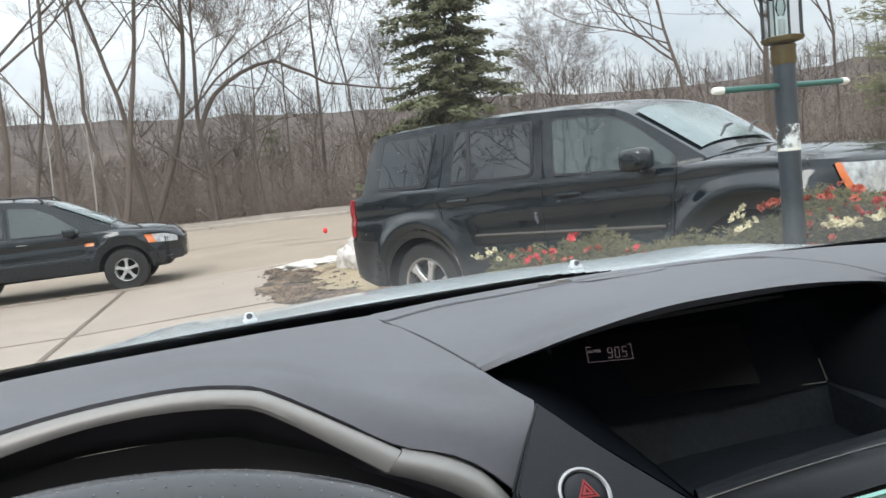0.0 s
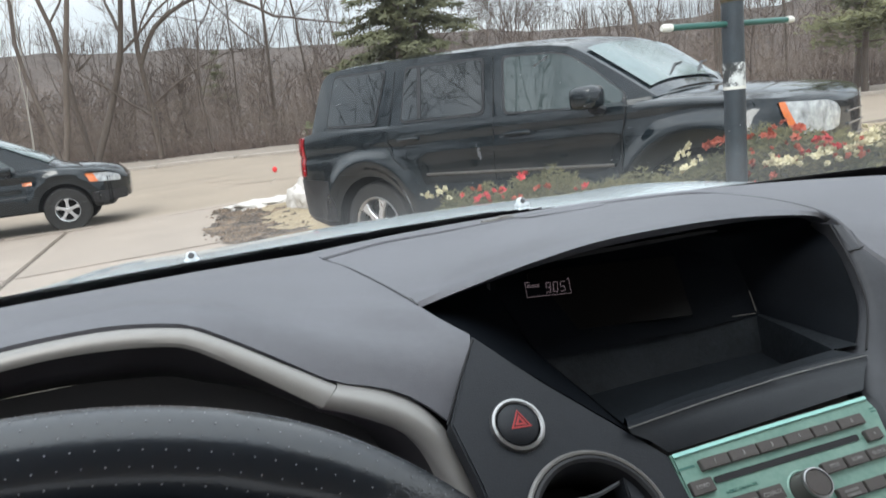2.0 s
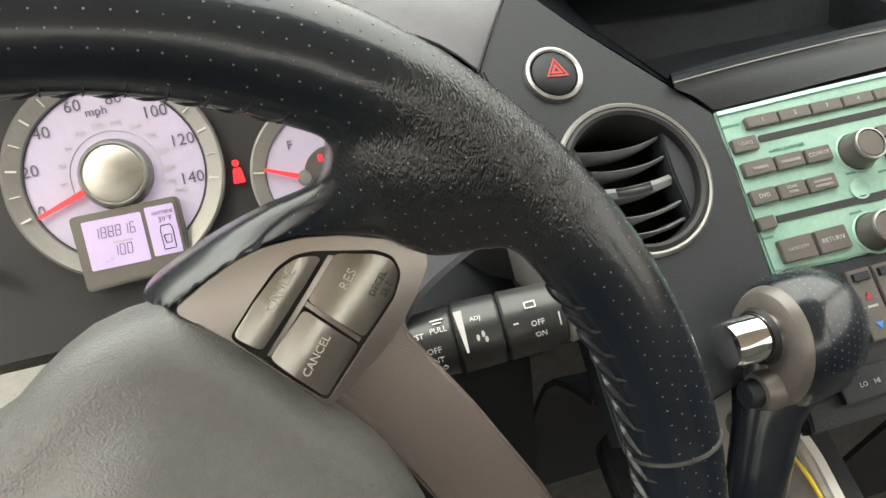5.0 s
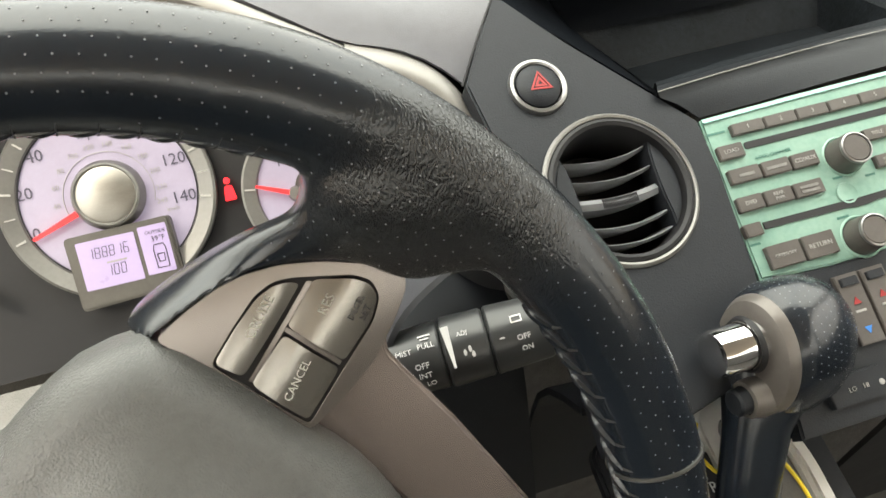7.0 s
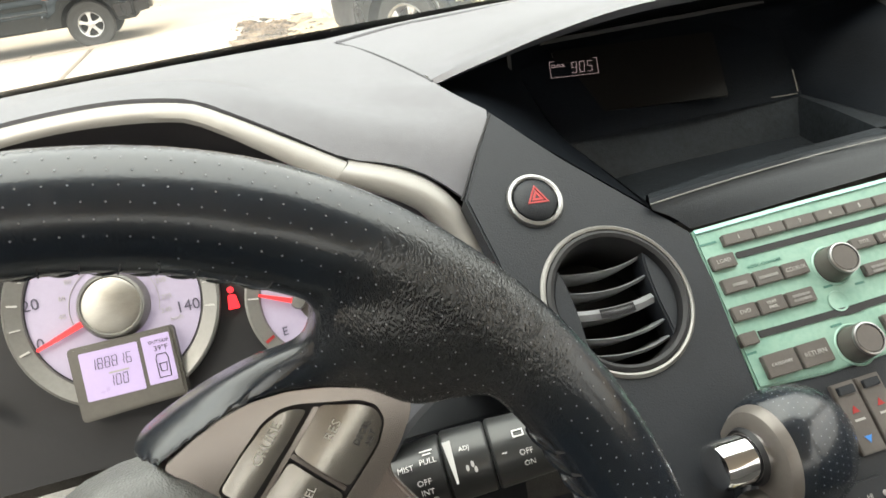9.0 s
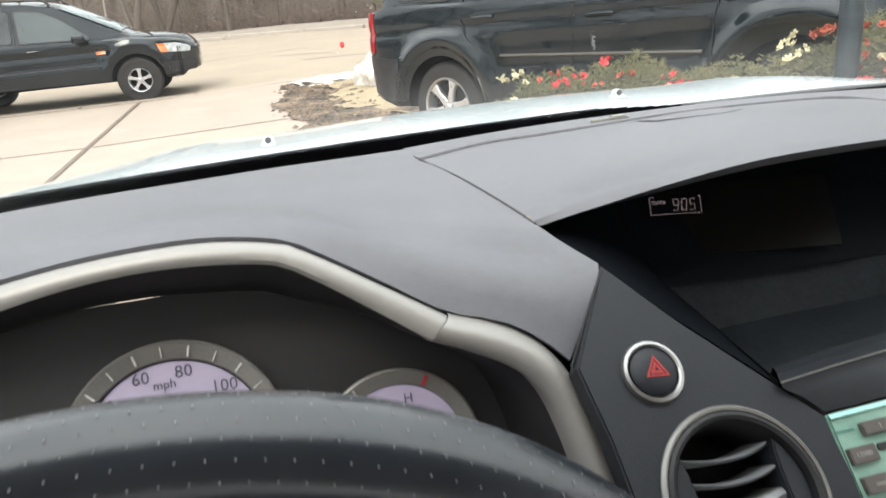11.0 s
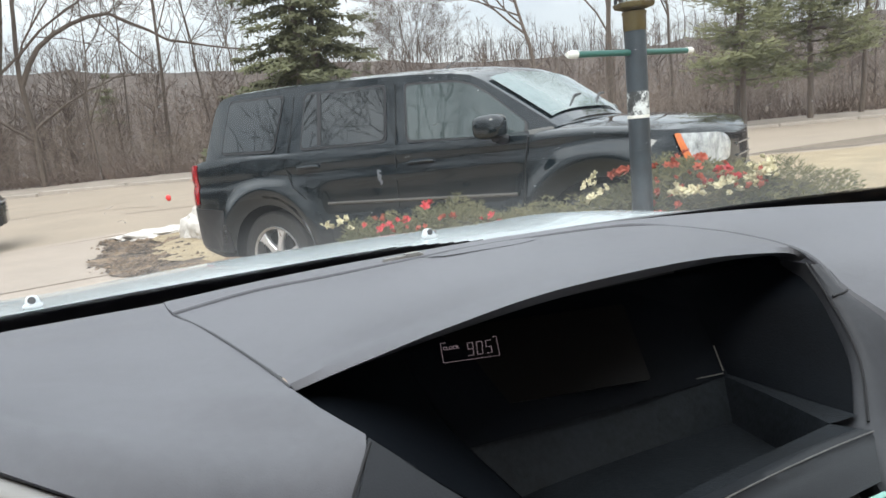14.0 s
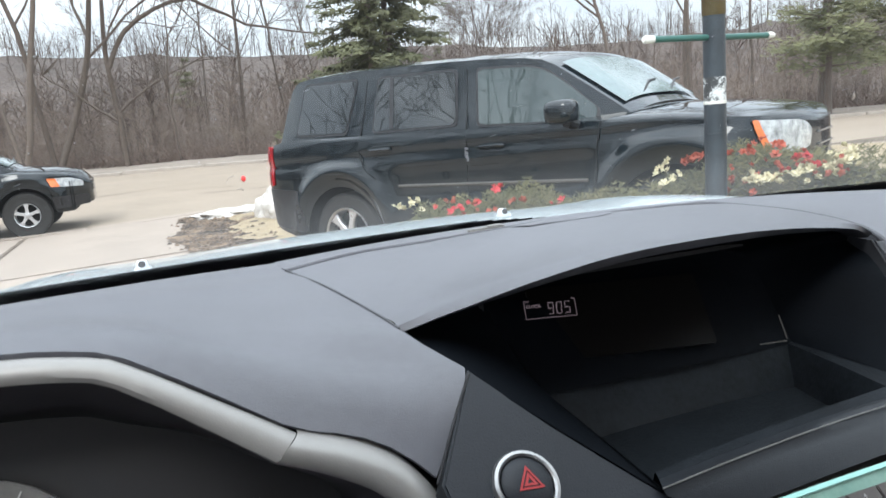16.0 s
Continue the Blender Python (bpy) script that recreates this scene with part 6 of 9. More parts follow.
# groove that runs round the raised pad: a bar, darker for the groove's shade
part("pad_groove", tube(catmull([(x, y + 0.0020, z - 0.0002) for x, y, z in seamr] + [(0.4815, 0.531, 1.2757), (0.4862, 0.480, 1.2703), (0.4835, 0.454, 1.2625), (0.4800, 0.438, 1.2490)], 64), 0.0020, 8), M["groove"], dashboard, "groove round the raised pad, its shade in the colour")

# silver eyebrow over the gauges, and the lobe that runs down beside them
part("gauge_trim", skin([shifted(TRIM_OUT, 0, 0.012, -0.004), TRIM_OUT, [((a[0] + b[0]) / 2, (a[1] + b[1]) / 2 - 0.0035, (a[2] + b[2]) / 2 + 0.001) for a, b in zip(TRIM_OUT, TRIM_IN)],
                         TRIM_IN, shifted(TRIM_IN, 0, 0.014, 0.002)], 48, 14, 0.0), M["silver"], dashboard, "satin silver trim arching over the gauges")
part("gauge_trim_lobe", skin([shifted(LOBE_OUT, 0.0, 0.012, 0.0), LOBE_OUT, [((a[0] + b[0]) / 2, (a[1] + b[1]) / 2 - 0.005, (a[2] + b[2]) / 2 + 0.002) for a, b in zip(LOBE_OUT, LOBE_IN)],
                              LOBE_IN, shifted(LOBE_IN, -0.004, 0.014, 0.0)], 40, 14, 0.0), M["silver"], dashboard, "satin silver trim curving down beside the gauges")

# black shell of the gauge binnacle
hood_in = TRIM_IN + LOBE_IN[1:]
back = [(-0.33, 0.440, 1.17), (-0.25, 0.455, 1.225), (-0.15, 0.465, 1.248), (-0.09, 0.467, 1.252), (-0.03, 0.465, 1.247), (-0.01, 0.462, 1.24), (0.025, 0.456, 1.228), (0.05, 0.45, 1.215),
        (0.062, 0.447, 1.208), (0.078, 0.442, 1.198), (0.088, 0.436, 1.186), (0.094, 0.428, 1.170), (0.098, 0.420, 1.152), (0.100, 0.410, 1.130), (0.100, 0.395, 1.095)]
midb = [((a[0] + b[0]) / 2, (a[1] + b[1]) / 2, (a[2] + b[2]) / 2 - 0.002) for a, b in zip(hood_in, back)]
part("binnacle_shell", skin([shifted(hood_in, 0, 0.010, 0.001), midb, back], 60, 10, 0.0), M["black"], dashboard, "matt black shell round the gauges")

# angled side panel with the hazard button and the round vent
PANEL = frame_of((0.186, 0.356, 1.199), (1, 0, 0), (0.077, -0.687, 0.723))
_pi = PANEL.inverted()


def on_panel(p):
    q = _pi @ Vector(p)
    return (q.x, q.y)


vent_c, haz_c = on_panel((0.181, 0.319, 1.163)), on_panel((0.1562, 0.3643, 1.2088))
outline = [on_panel(p) for p in ((0.1500, 0.4075, 1.2520), (0.183, 0.381, 1.223), (0.216, 0.358, 1.1975), (0.2385, 0.342, 1.1795), (0.2395, 0.32, 1.158), (0.236, 0.279, 1.120),
                                 (0.228, 0.245, 1.088), (0.195, 0.238, 1.086), (0.165, 0.231, 1.083), (0.128, 0.228, 1.080), (0.128, 0.29, 1.130), (0.1235, 0.347, 1.187), (0.1185, 0.372, 1.2135))]
side_panel = part("side_panel", plate(outline, 0.012, 0.0012, [circle(*vent_c, 0.0378, 48), circle(*haz_c, 0.0150, 36)], PANEL), M["panel"], dashboard, "dark grained panel beside the radio", angle=25)

hazard = part("hazard_button", lathe([(0.0, 0.0052), (0.006, 0.0050), (0.0105, 0.0040), (0.0122, 0.0022), (0.0125, -0.006)], 40, at2(PANEL, *haz_c)), M["panel"], dashboard, "round black hazard light button")
part("ring", lathe([(0.0128, -0.002), (0.0130, 0.0022), (0.0140, 0.0030), (0.0155, 0.0026), (0.0162, 0.0006), (0.0162, -0.004)], 48, at2(PANEL, *haz_c)), M["dullchrome"], hazard, "silver ring")
_tri = [(0.0072 * math.cos(radians(a)), 0.0072 * math.sin(radians(a))) for a in (90, 210, 330)]
for k, (o, i) in enumerate(((1.0, 0.74), (0.56, 0.22))):
    ou = [(x * o, y * o) for x, y in _tri]
    inn = [(x * i, y * i) for x, y in _tri][::-1]
    part("triangle_mark", plate(ou, 0.0004, 0, [inn], at2(PANEL, haz_c[0], haz_c[1], 0.0056, -4)), M["red"], hazard, "red triangle", smooth=False)

VENT = at2(PANEL, *vent_c) @ Matrix.Scale(0.925, 4)
vent = part("air_vent", lathe([(0.0385, -0.045), (0.0375, -0.006), (0.0385, 0.0015), (0.0405, 0.0028), (0.0425, 0.0018), (0.0430, -0.004)], 56, VENT), M["black"], dashboard, "round black air vent with silver outer ring")
part("ring", lathe([(0.0427, -0.002), (0.0432, 0.0020), (0.0445, 0.0026), (0.0460, 0.0012), (0.0464, -0.002)], 64, VENT), M["ring"], vent, "thin dull silver ring")
part("duct", lathe([(0.0, -0.043), (0.0385, -0.043)], 32, VENT), M["black"], vent)
for sx in (-1, 1):
    a = [(sx * 0.0375 * math.cos(radians(t)), 0.0375 * math.sin(radians(t))) for t in range(-46, 47, 8)]
    b = [(sx * (0.0262 - 0.001 * math.cos(radians(t * 2))), 0.0265 * math.sin(radians(t))) for t in range(46, -47, -8)]
    part("cheek", plate(a + b, 0.016, 0.001, (), VENT @ Matrix.Translation((0, 0, -0.002))), M["panel"], vent)
for k, yy in enumerate((0.0235, 0.0115, -0.002, -0.0165, -0.0265)):
    w = 2 * min(0.0262, math.sqrt(0.0372 ** 2 - yy ** 2) - 0.001)
    thick = 0.0062 if k == 2 else 0.0022
    bm = bmesh.new()
    nseg = 14
    rings = []
    for i in range(nseg + 1):
        x = -w / 2 + w * i / nseg
        bow = -0.0045 * (1 - (2 * x / w) ** 2) if k != 2 else -0.0035 * (1 - (2 * x / w) ** 2)
        zf = -0.0035 - 0.003 * (2 * x / w) ** 2
        rings.append([bm.verts.new((x, yy + bow + dy, zf + dz)) for dy, dz in ((thick / 2, -0.001), (0.0, 0.0012), (-thick / 2, -0.001), (-thick / 2 + 0.003, -0.024), (thick / 2 + 0.003, -0.024))])
    for a, b in zip(rings, rings[1:]):
        for q in range(5):
            bm.faces.new((a[q], a[(q + 1) % 5], b[(q + 1) % 5], b[q]))
    bm.faces.new(rings[0][::-1])
    bm.faces.new(rings[-1])
    bm.transform(VENT)
    sl = part("slat", bm, M["slat"], vent)
    if k == 2:
        for j in range(20):
            x = -0.0115 + j * 0.0011
            part("grip_rib", box(0.0005, 0.0052, 0.0012, 0, at2(VENT, x, yy - 0.0038 + 0.0035 * (2 * x / w) ** 2, -0.0030)), M["black"], sl)

# ---- centre niche with the clock display and the tray ----
open_edge = [(0.2215, 0.3545, 1.1935), (0.185, 0.3805, 1.2215), (0.151, 0.4065, 1.2485), (0.1385, 0.432, 1.2560)] + brow_in + [(0.4665, 0.445, 1.249), (0.4615, 0.428, 1.232), (0.4525, 0.410, 1.212), (0.4305, 0.392, 1.1915)]
deep_edge = [(0.228, 0.478, 1.198), (0.220, 0.490, 1.212), (0.215, 0.505, 1.228), (0.212, 0.515, 1.240), (0.212, 0.525, 1.2535), (0.216, 0.530, 1.2560), (0.235, 0.534, 1.258), (0.26, 0.535, 1.2590), (0.327, 0.530, 1.2595),
             (0.385, 0.522, 1.259), (0.408, 0.513, 1.2565), (0.414, 0.508, 1.250), (0.416, 0.498, 1.236), (0.416, 0.488, 1.222), (0.416, 0.478, 1.208), (0.416, 0.470, 1.198)]
niche = part("centre_niche", skin([open_edge, [((a[0] * 0.55 + b[0] * 0.45), (a[1] * 0.5 + b[1] * 0.5), (a[2] * 0.5 + b[2] * 0.5) + 0.001) for a, b in zip(open_edge, deep_edge)], deep_edge], 70, 10, 0.0), M["niche"], dashboard, "deep niche, coloured dark for its shade, with a small clock display")
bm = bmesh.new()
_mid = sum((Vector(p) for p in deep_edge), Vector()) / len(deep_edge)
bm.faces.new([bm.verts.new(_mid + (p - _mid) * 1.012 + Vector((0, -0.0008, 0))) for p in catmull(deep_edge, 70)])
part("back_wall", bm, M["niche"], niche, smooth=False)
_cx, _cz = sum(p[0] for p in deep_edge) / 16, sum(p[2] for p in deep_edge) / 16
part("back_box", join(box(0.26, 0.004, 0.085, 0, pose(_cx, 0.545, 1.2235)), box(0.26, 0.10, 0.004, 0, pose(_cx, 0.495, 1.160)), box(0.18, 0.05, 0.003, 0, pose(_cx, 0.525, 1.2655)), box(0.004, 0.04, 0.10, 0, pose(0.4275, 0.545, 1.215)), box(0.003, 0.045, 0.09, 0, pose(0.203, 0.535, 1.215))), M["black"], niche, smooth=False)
SCREEN = frame_of((0.2515, 0.5085, 1.2418), (1, -0.16, -0.045), (-0.12, -0.77, 0.62))
part("display", plate(rounded(-0.014, -0.035, 0.108, 0.017, 0.002), 0.002, 0, (), at2(SCREEN, 0, 0, -0.0030)), M["screen_sheen"], niche, "faint grey unlit display")
CLK = frame_of((0.2515, 0.5085, 1.2418), (1, -0.16, -0.045), (-0.10, -0.80, 0.42))


def seven(ch, w, h, t):
    seg = {"9": "abcdfg", "0": "abcdef", "5": "acdfg", "1": "bc", "8": "abcdefg", "6": "acdefg", "3": "abcdg"}[ch]
    pos = {"a": (0, h / 2, w, t), "g": (0, 0, w, t), "d": (0, -h / 2, w, t), "f": (-w / 2, h / 4, t, h / 2), "b": (w / 2, h / 4, t, h / 2),
           "e": (-w / 2, -h / 4, t, h / 2), "c": (w / 2, -h / 4, t, h / 2)}
    return [pos[s] for s in seg]


def digits(name, text, m, w, h, t, gap, material, parent, label=""):
    bms = []
    for k, ch in enumerate(text):
        if ch == " ":
            continue
        for x, y, sx, sy in seven(ch, w, h, t):
            bms.append(box(max(sx - t * 0.3, t), max(sy - t * 0.3, t), 0.0002, 0, at2(m, (k - (len(text) - 1) / 2) * gap + x + y * 0.12, y)))
    return part(name, join(*bms), material, parent, label, smooth=False)


clock = part("clock_frame", join(box(0.00024, 0.0118, 0.0002, 0, at2(CLK, -0.0185, 0.0003)), box(0.0355, 0.00021, 0.0002, 0, at2(CLK, -0.001, -0.0056)), box(0.00024, 0.0118, 0.0002, 0, at2(CLK, 0.0168, 0.0003)),
                                  box(0.0035, 0.00028, 0.0002, 0, at2(CLK, -0.0168, 0.0061)), box(0.0025, 0.00028, 0.0002, 0, at2(CLK, 0.0157, 0.0061))), M["clock"], niche, "thin lit outline of the clock", smooth=False)
words("clock_lettering", "CLOCK", 0.0030, M["clock"], at2(CLK, -0.0124, 0.0026), clock)
digits("clock_digits", "905", at2(CLK, 0.0052, 0.0005), 0.0034, 0.0076, 0.00030, 0.0058, M["clock"], clock, "lit clock digits")
part("colon", join(box(0.0006, 0.0006, 0.0002, 0, at2(CLK, 0.0035, 0.0020)), box(0.0006, 0.0006, 0.0002, 0, at2(CLK, 0.0035, -0.0015))), M["clock"], clock, smooth=False)

lip = [(0.2195, 0.3515, 1.1975), (0.27, 0.358, 1.1975), (0.33, 0.365, 1.1965), (0.385, 0.3705, 1.1945), (0.422, 0.3745, 1.1915)]
lip2 = [(0.224, 0.3600, 1.1965), (0.27, 0.366, 1.1965), (0.33, 0.373, 1.1955), (0.385, 0.3785, 1.1935), (0.420, 0.382, 1.1905)]
floorf = [(0.234, 0.372, 1.166), (0.27, 0.376, 1.166), (0.33, 0.381, 1.166), (0.385, 0.385, 1.166), (0.408, 0.387, 1.166)]
floorb = [(0.240, 0.455, 1.172), (0.28, 0.458, 1.172), (0.33, 0.459, 1.172), (0.38, 0.458, 1.172), (0.405, 0.456, 1.172)]
backt = [(0.228, 0.479, 1.1985), (0.28, 0.482, 1.2000), (0.33, 0.481, 1.2000), (0.38, 0.474, 1.1995), (0.416, 0.4695, 1.1985)]
ledge = [(0.2265, 0.3660, 1.1963), (0.27, 0.3735, 1.1963), (0.33, 0.3810, 1.1955), (0.385, 0.3875, 1.1940), (0.4085, 0.3905, 1.1932)]
floorf = [(x, y + 0.010, 1.1660) for x, y, z in ledge]
floorf[-1] = (0.4030, 0.4000, 1.1660)
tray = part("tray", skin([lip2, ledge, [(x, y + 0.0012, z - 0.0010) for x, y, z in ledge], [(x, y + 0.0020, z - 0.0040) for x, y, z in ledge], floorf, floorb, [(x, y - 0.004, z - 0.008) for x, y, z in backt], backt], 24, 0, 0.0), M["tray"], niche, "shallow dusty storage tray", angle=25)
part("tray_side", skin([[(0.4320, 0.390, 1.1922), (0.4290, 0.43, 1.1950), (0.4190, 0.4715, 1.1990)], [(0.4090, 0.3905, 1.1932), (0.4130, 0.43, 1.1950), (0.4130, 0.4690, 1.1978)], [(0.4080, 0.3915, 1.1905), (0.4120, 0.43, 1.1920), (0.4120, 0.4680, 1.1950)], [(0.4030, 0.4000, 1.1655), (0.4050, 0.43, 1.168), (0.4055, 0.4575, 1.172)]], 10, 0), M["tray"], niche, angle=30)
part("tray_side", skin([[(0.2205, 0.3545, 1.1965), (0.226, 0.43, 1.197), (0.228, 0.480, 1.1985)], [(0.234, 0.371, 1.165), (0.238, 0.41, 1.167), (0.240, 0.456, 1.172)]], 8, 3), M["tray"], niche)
# thin pale bars imitate the reflection along the niche's back edges
part("edge_glint", join(box(0.0008, 0.017, 0.0004, 0, frame_of((0.4125, 0.4735, 1.209), (1, 0, 0), (-0.1, -0.8, 0.4))), tube([(0.355, 0.4765, 1.2005), (0.38, 0.4740, 1.2003), (0.412, 0.4695, 1.1998)], 0.0004, 6)), M["bezel"], niche, "thin line drawn as an edge glint")
face_lo = [(0.2405, 0.3435, 1.1800), (0.28, 0.3445, 1.1805), (0.32, 0.346, 1.1815), (0.36, 0.3475, 1.182), (0.3905, 0.3485, 1.1825)]
part("tray_lip", skin([lip2, lip, [(x, y - 0.001, z - 0.003) for x, y, z in lip], [((a[0] + b[0]) / 2, (a[1] + b[1]) / 2, (a[2] + b[2]) / 2) for a, b in zip(lip, face_lo)], face_lo], 24, 8), M["band"], dashboard, "dark plastic band under the niche", angle=60)
# thin grey bar imitates the highlight on the lip
part("lip_line", tube(catmull([(x, y - 0.0004, z - 0.0004) for x, y, z in lip], 20), 0.0004, 6), M["ring"], dashboard, "thin line drawn as a highlight on the niche's edge")

# pillar that closes the niche on the passenger's side
pil_in = [(0.4735, 0.4545, 1.2640), (0.4705, 0.440, 1.2500), (0.4655, 0.4225, 1.2330), (0.4560, 0.4035, 1.2120), (0.4330, 0.3830, 1.1900), (0.412, 0.362, 1.181), (0.395, 0.335, 1.165), (0.390, 0.29, 1.125), (0.388, 0.24, 1.085)]
pil_md = [(0.4785, 0.4500, 1.2640), (0.4775, 0.4350, 1.2495), (0.4760, 0.415, 1.2310), (0.4700, 0.394, 1.2070), (0.457, 0.372, 1.182), (0.443, 0.348, 1.165), (0.430, 0.322, 1.145), (0.425, 0.28, 1.11), (0.422, 0.235, 1.075)]
pil_out = [(0.4815, 0.4515, 1.2615), (0.4825, 0.4365, 1.2490), (0.4900, 0.405, 1.2260), (0.4960, 0.376, 1.1910), (0.495, 0.35, 1.16), (0.49, 0.32, 1.13), (0.48, 0.29, 1.10), (0.47, 0.26, 1.07), (0.465, 0.22, 1.04)]
part("niche_pillar", skin([[(x + 0.003, y + 0.030, z) for x, y, z in pil_in], pil_in, pil_md, pil_out], 36, 12), M["pillar"], dashboard, "dark grained pillar beside the niche")
part("pillar_seam", tube([(0.4690, 0.4335, 1.2470), (0.4775, 0.4325, 1.2478), (0.4835, 0.4340, 1.2485)], 0.0008, 6), M["black"], dashboard)
part("pillar_seam", tube(catmull([(x - 0.0008, y + 0.0012, z + 0.0004) for x, y, z in pil_in[:5]], 14), 0.0009, 6), M["black"], dashboard)
part("panel_seam", tube(catmull([(0.1495, 0.4055, 1.2502), (0.133, 0.389, 1.2328), (0.1185, 0.3735, 1.2155)], 8), 0.0007, 6), M["black"], dashboard)

# crease between the cover and the pad, a recessed dark line
part("pad_seam", tube(catmull([(0.0985, 0.6205, 1.2714), (0.1118, 0.555, 1.2711), (0.1248, 0.485, 1.2673), (0.1302, 0.452, 1.2644)], 14), 0.0008, 6), M["pillar"], dashboard)

# ---- radio and climate controls ----
RADIO = frame_of((0.240, 0.342, 1.178), (1, 0, 0), (0, -0.69, 0.724))
radio = thing("radio_panel", "teal radio panel with brown-grey buttons and two knobs", "car radio")
mm = 0.001
rad_out = [(0.5, 1), (70, 2.6), (147, 3.5), (150, -6), (144, -30), (140, -92), (39, -93.5), (-2.2, -91), (-1, -40)]
part("faceplate", plate([(x * mm, y * mm) for x, y in rad_out], 0.010, 0.0012, (), RADIO), M["teal"], radio, "worn teal faceplate")
# strip along the top bevel, its highlight put into the colour
part("edge_highlight", skin([[tuple(RADIO @ Vector((x * mm, y * mm, 0.0008))) for x, y in ((1, 0.8), (70, 2.4), (146, 3.2))], [tuple(RADIO @ Vector((x * mm, y * mm, 0.0014))) for x, y in ((1, -1.6), (70, 0), (146, 0.8))]], 12, 3, 0.001), M["teal_edge"], radio, "bevelled top edge with a painted highlight")


def key(x0, y0, x1, y1, text="", size=2.6, skew=0.0, up=0.0030, material=None, r=0.7, ink=None, parent=None, name="button"):
    o = [(x + y * skew, y) for x, y in rounded(x0, y0, x1, y1, r)]
    b = part(name, plate([(x * mm, y * mm) for x, y in o], up + 0.002, 0.0005, (), at2(RADIO, 0, 0, up)), material or M["key"], parent or radio)
    if text:
        for k, ln in enumerate(text.split("|")):
            n = len(text.split("|"))
            yy = (y0 + y1) / 2 + ((n - 1) / 2 - k) * size * 1.05
            words("lettering", ln, size * mm, ink or M["print_grey"], at2(RADIO, ((x0 + x1) / 2 + (y0 + y1) / 2 * skew) * mm, yy * mm, up + 0.0002), b)
    return b


def bars(x, y, w, h, n, material, parent):
    """Print too worn to read, as plain bars."""
    part("print_bar", join(*[box(w * mm, h * mm, 0.0002, 0, at2(RADIO, x * mm, (y - k * h * 1.8) * mm, 0.0033)) for k in range(n)]), material, parent, smooth=False)


for k in range(6):
    x0 = 14.2 + k * 20.1
    key(x0, -13.0, x0 + 19.3, -6.4, str(k + 1), 3.4)
key(128, -24.0, 140, -17.0, "+", 3)
part("disc_slot", plate([(x * mm, y * mm) for x, y in rounded(19, -21.2, 124, -17.4, 1.2)], 0.004, 0, (), at2(RADIO, 0, 0, 0.0007)), M["black"], radio, "disc slot")
key(1.6, -25.0, 16.5, -17.0, "LOAD", 3.2)
b = key(2.2, -39.2, 20.6, -31.0)
bars(12, -35.5, 9, 1.6, 1, M["print_worn"], b)
b = key(21.8, -39.4, 38.4, -31.2)
bars(30, -35.5, 12, 1.6, 1, M["print_worn"], b)
key(39.6, -39.6, 55.5, -31.4, "CD/AUX", 3.4)
key(0.4, -55.0, 15.4, -46.8, "DVD", 3.2)
key(16.6, -55.2, 33.0, -47.0, "REAR|PWR", 2.6)
b = key(34.2, -55.4, 51.6, -47.2)
bars(43, -50.3, 11, 1.4, 2, M["print_worn"], b)
key(87, -34.5, 103, -27.8, "TITLE", 3.0)
key(104.2, -34.5, 120, -27.8, "SCAN", 3.0)
key(121.2, -34.5, 137, -27.8, "CLOCK", 3.0)
b = key(87, -50.5, 106, -43.5)
bars(96, -46.4, 10, 1.4, 2, M["print_worn"], b)
key(107.2, -50.5, 122, -43.5)
key(123.2, -50.5, 137, -43.5, "REAR|CTRL OFF", 1.9)
key(-1.4, -68.6, 8.6, -61.6)
part("disc_slot", plate([(x * mm, y * mm) for x, y in ([(11, -66.2), (60, -66.8), (66, -67.6), (73, -67.6), (79, -66.8), (136, -65.6), (136, -62.0), (79, -62.8), (73, -63.0), (66, -63.0), (60, -62.8), (11, -62.4)])], 0.004, 0, (), at2(RADIO, 0, 0, 0.0007)), M["black"], radio, "lower disc slot")
part("finger_dip", lathe([(0.0, 0.0004), (0.0045, 0.0006), (0.0058, 0.0010), (0.0062, 0.0003)], 24, at2(RADIO, 0.0640, -0.0590)), M["teal"], radio)
key(5.0, -88.0, 24.5, -75.6, "CATEGORY", 2.4)
key(26.0, -88.2, 44.8, -75.6, "RETURN", 3.6)
key(82, -88.0, 104, -73.0, "AUDIO|MENU", 3.0)
key(106, -88.0, 128, -73.0, "MAP", 3.0)
for x, y, r in ((71.0, -38.8, 11.0), (61.0, -83.5, 11.0)):
    kb = part("knob", lathe([(0.0, 0.0130), (r * 0.64 * mm, 0.0130), (r * 0.70 * mm, 0.0124)], 40, at2(RADIO, x * mm, y * mm)), M["key"], radio, "round knob with a bright rim")
    part("rim", lathe([(r * 0.70 * mm, 0.0122), (r * 0.72 * mm, 0.0134), (r * 0.80 * mm, 0.0131), (r * 0.83 * mm, 0.0118)], 40, at2(RADIO, x * mm, y * mm)), M["dullchrome"], kb, "bright rim")
    part("barrel", lathe([(r * 0.83 * mm, 0.0120), (r * 0.88 * mm, 0.005), (r * 0.91 * mm, 0.0), (r * 0.9 * mm, -0.002)], 40, at2(RADIO, x * mm, y * mm)), M["key"], kb)
    part("collar", lathe([(r * 0.93 * mm, 0.0004), (r * 1.0 * mm, 0.0010), (r * 1.08 * mm, 0.0003)], 40, at2(RADIO, x * mm, y * mm)), M["teal"], kb)
for x, y, w in ((6, -8.5, 11), (63, -49.5, 6), (82, -52.5, 6), (2.5, -72.5, 6), (56, -71, 7)):
    part("print_bar", box(w * mm, 1.3 * mm, 0.0002, 0, at2(RADIO, x * mm, y * mm, 0.0002)), M["print_teal"], radio, smooth=False)
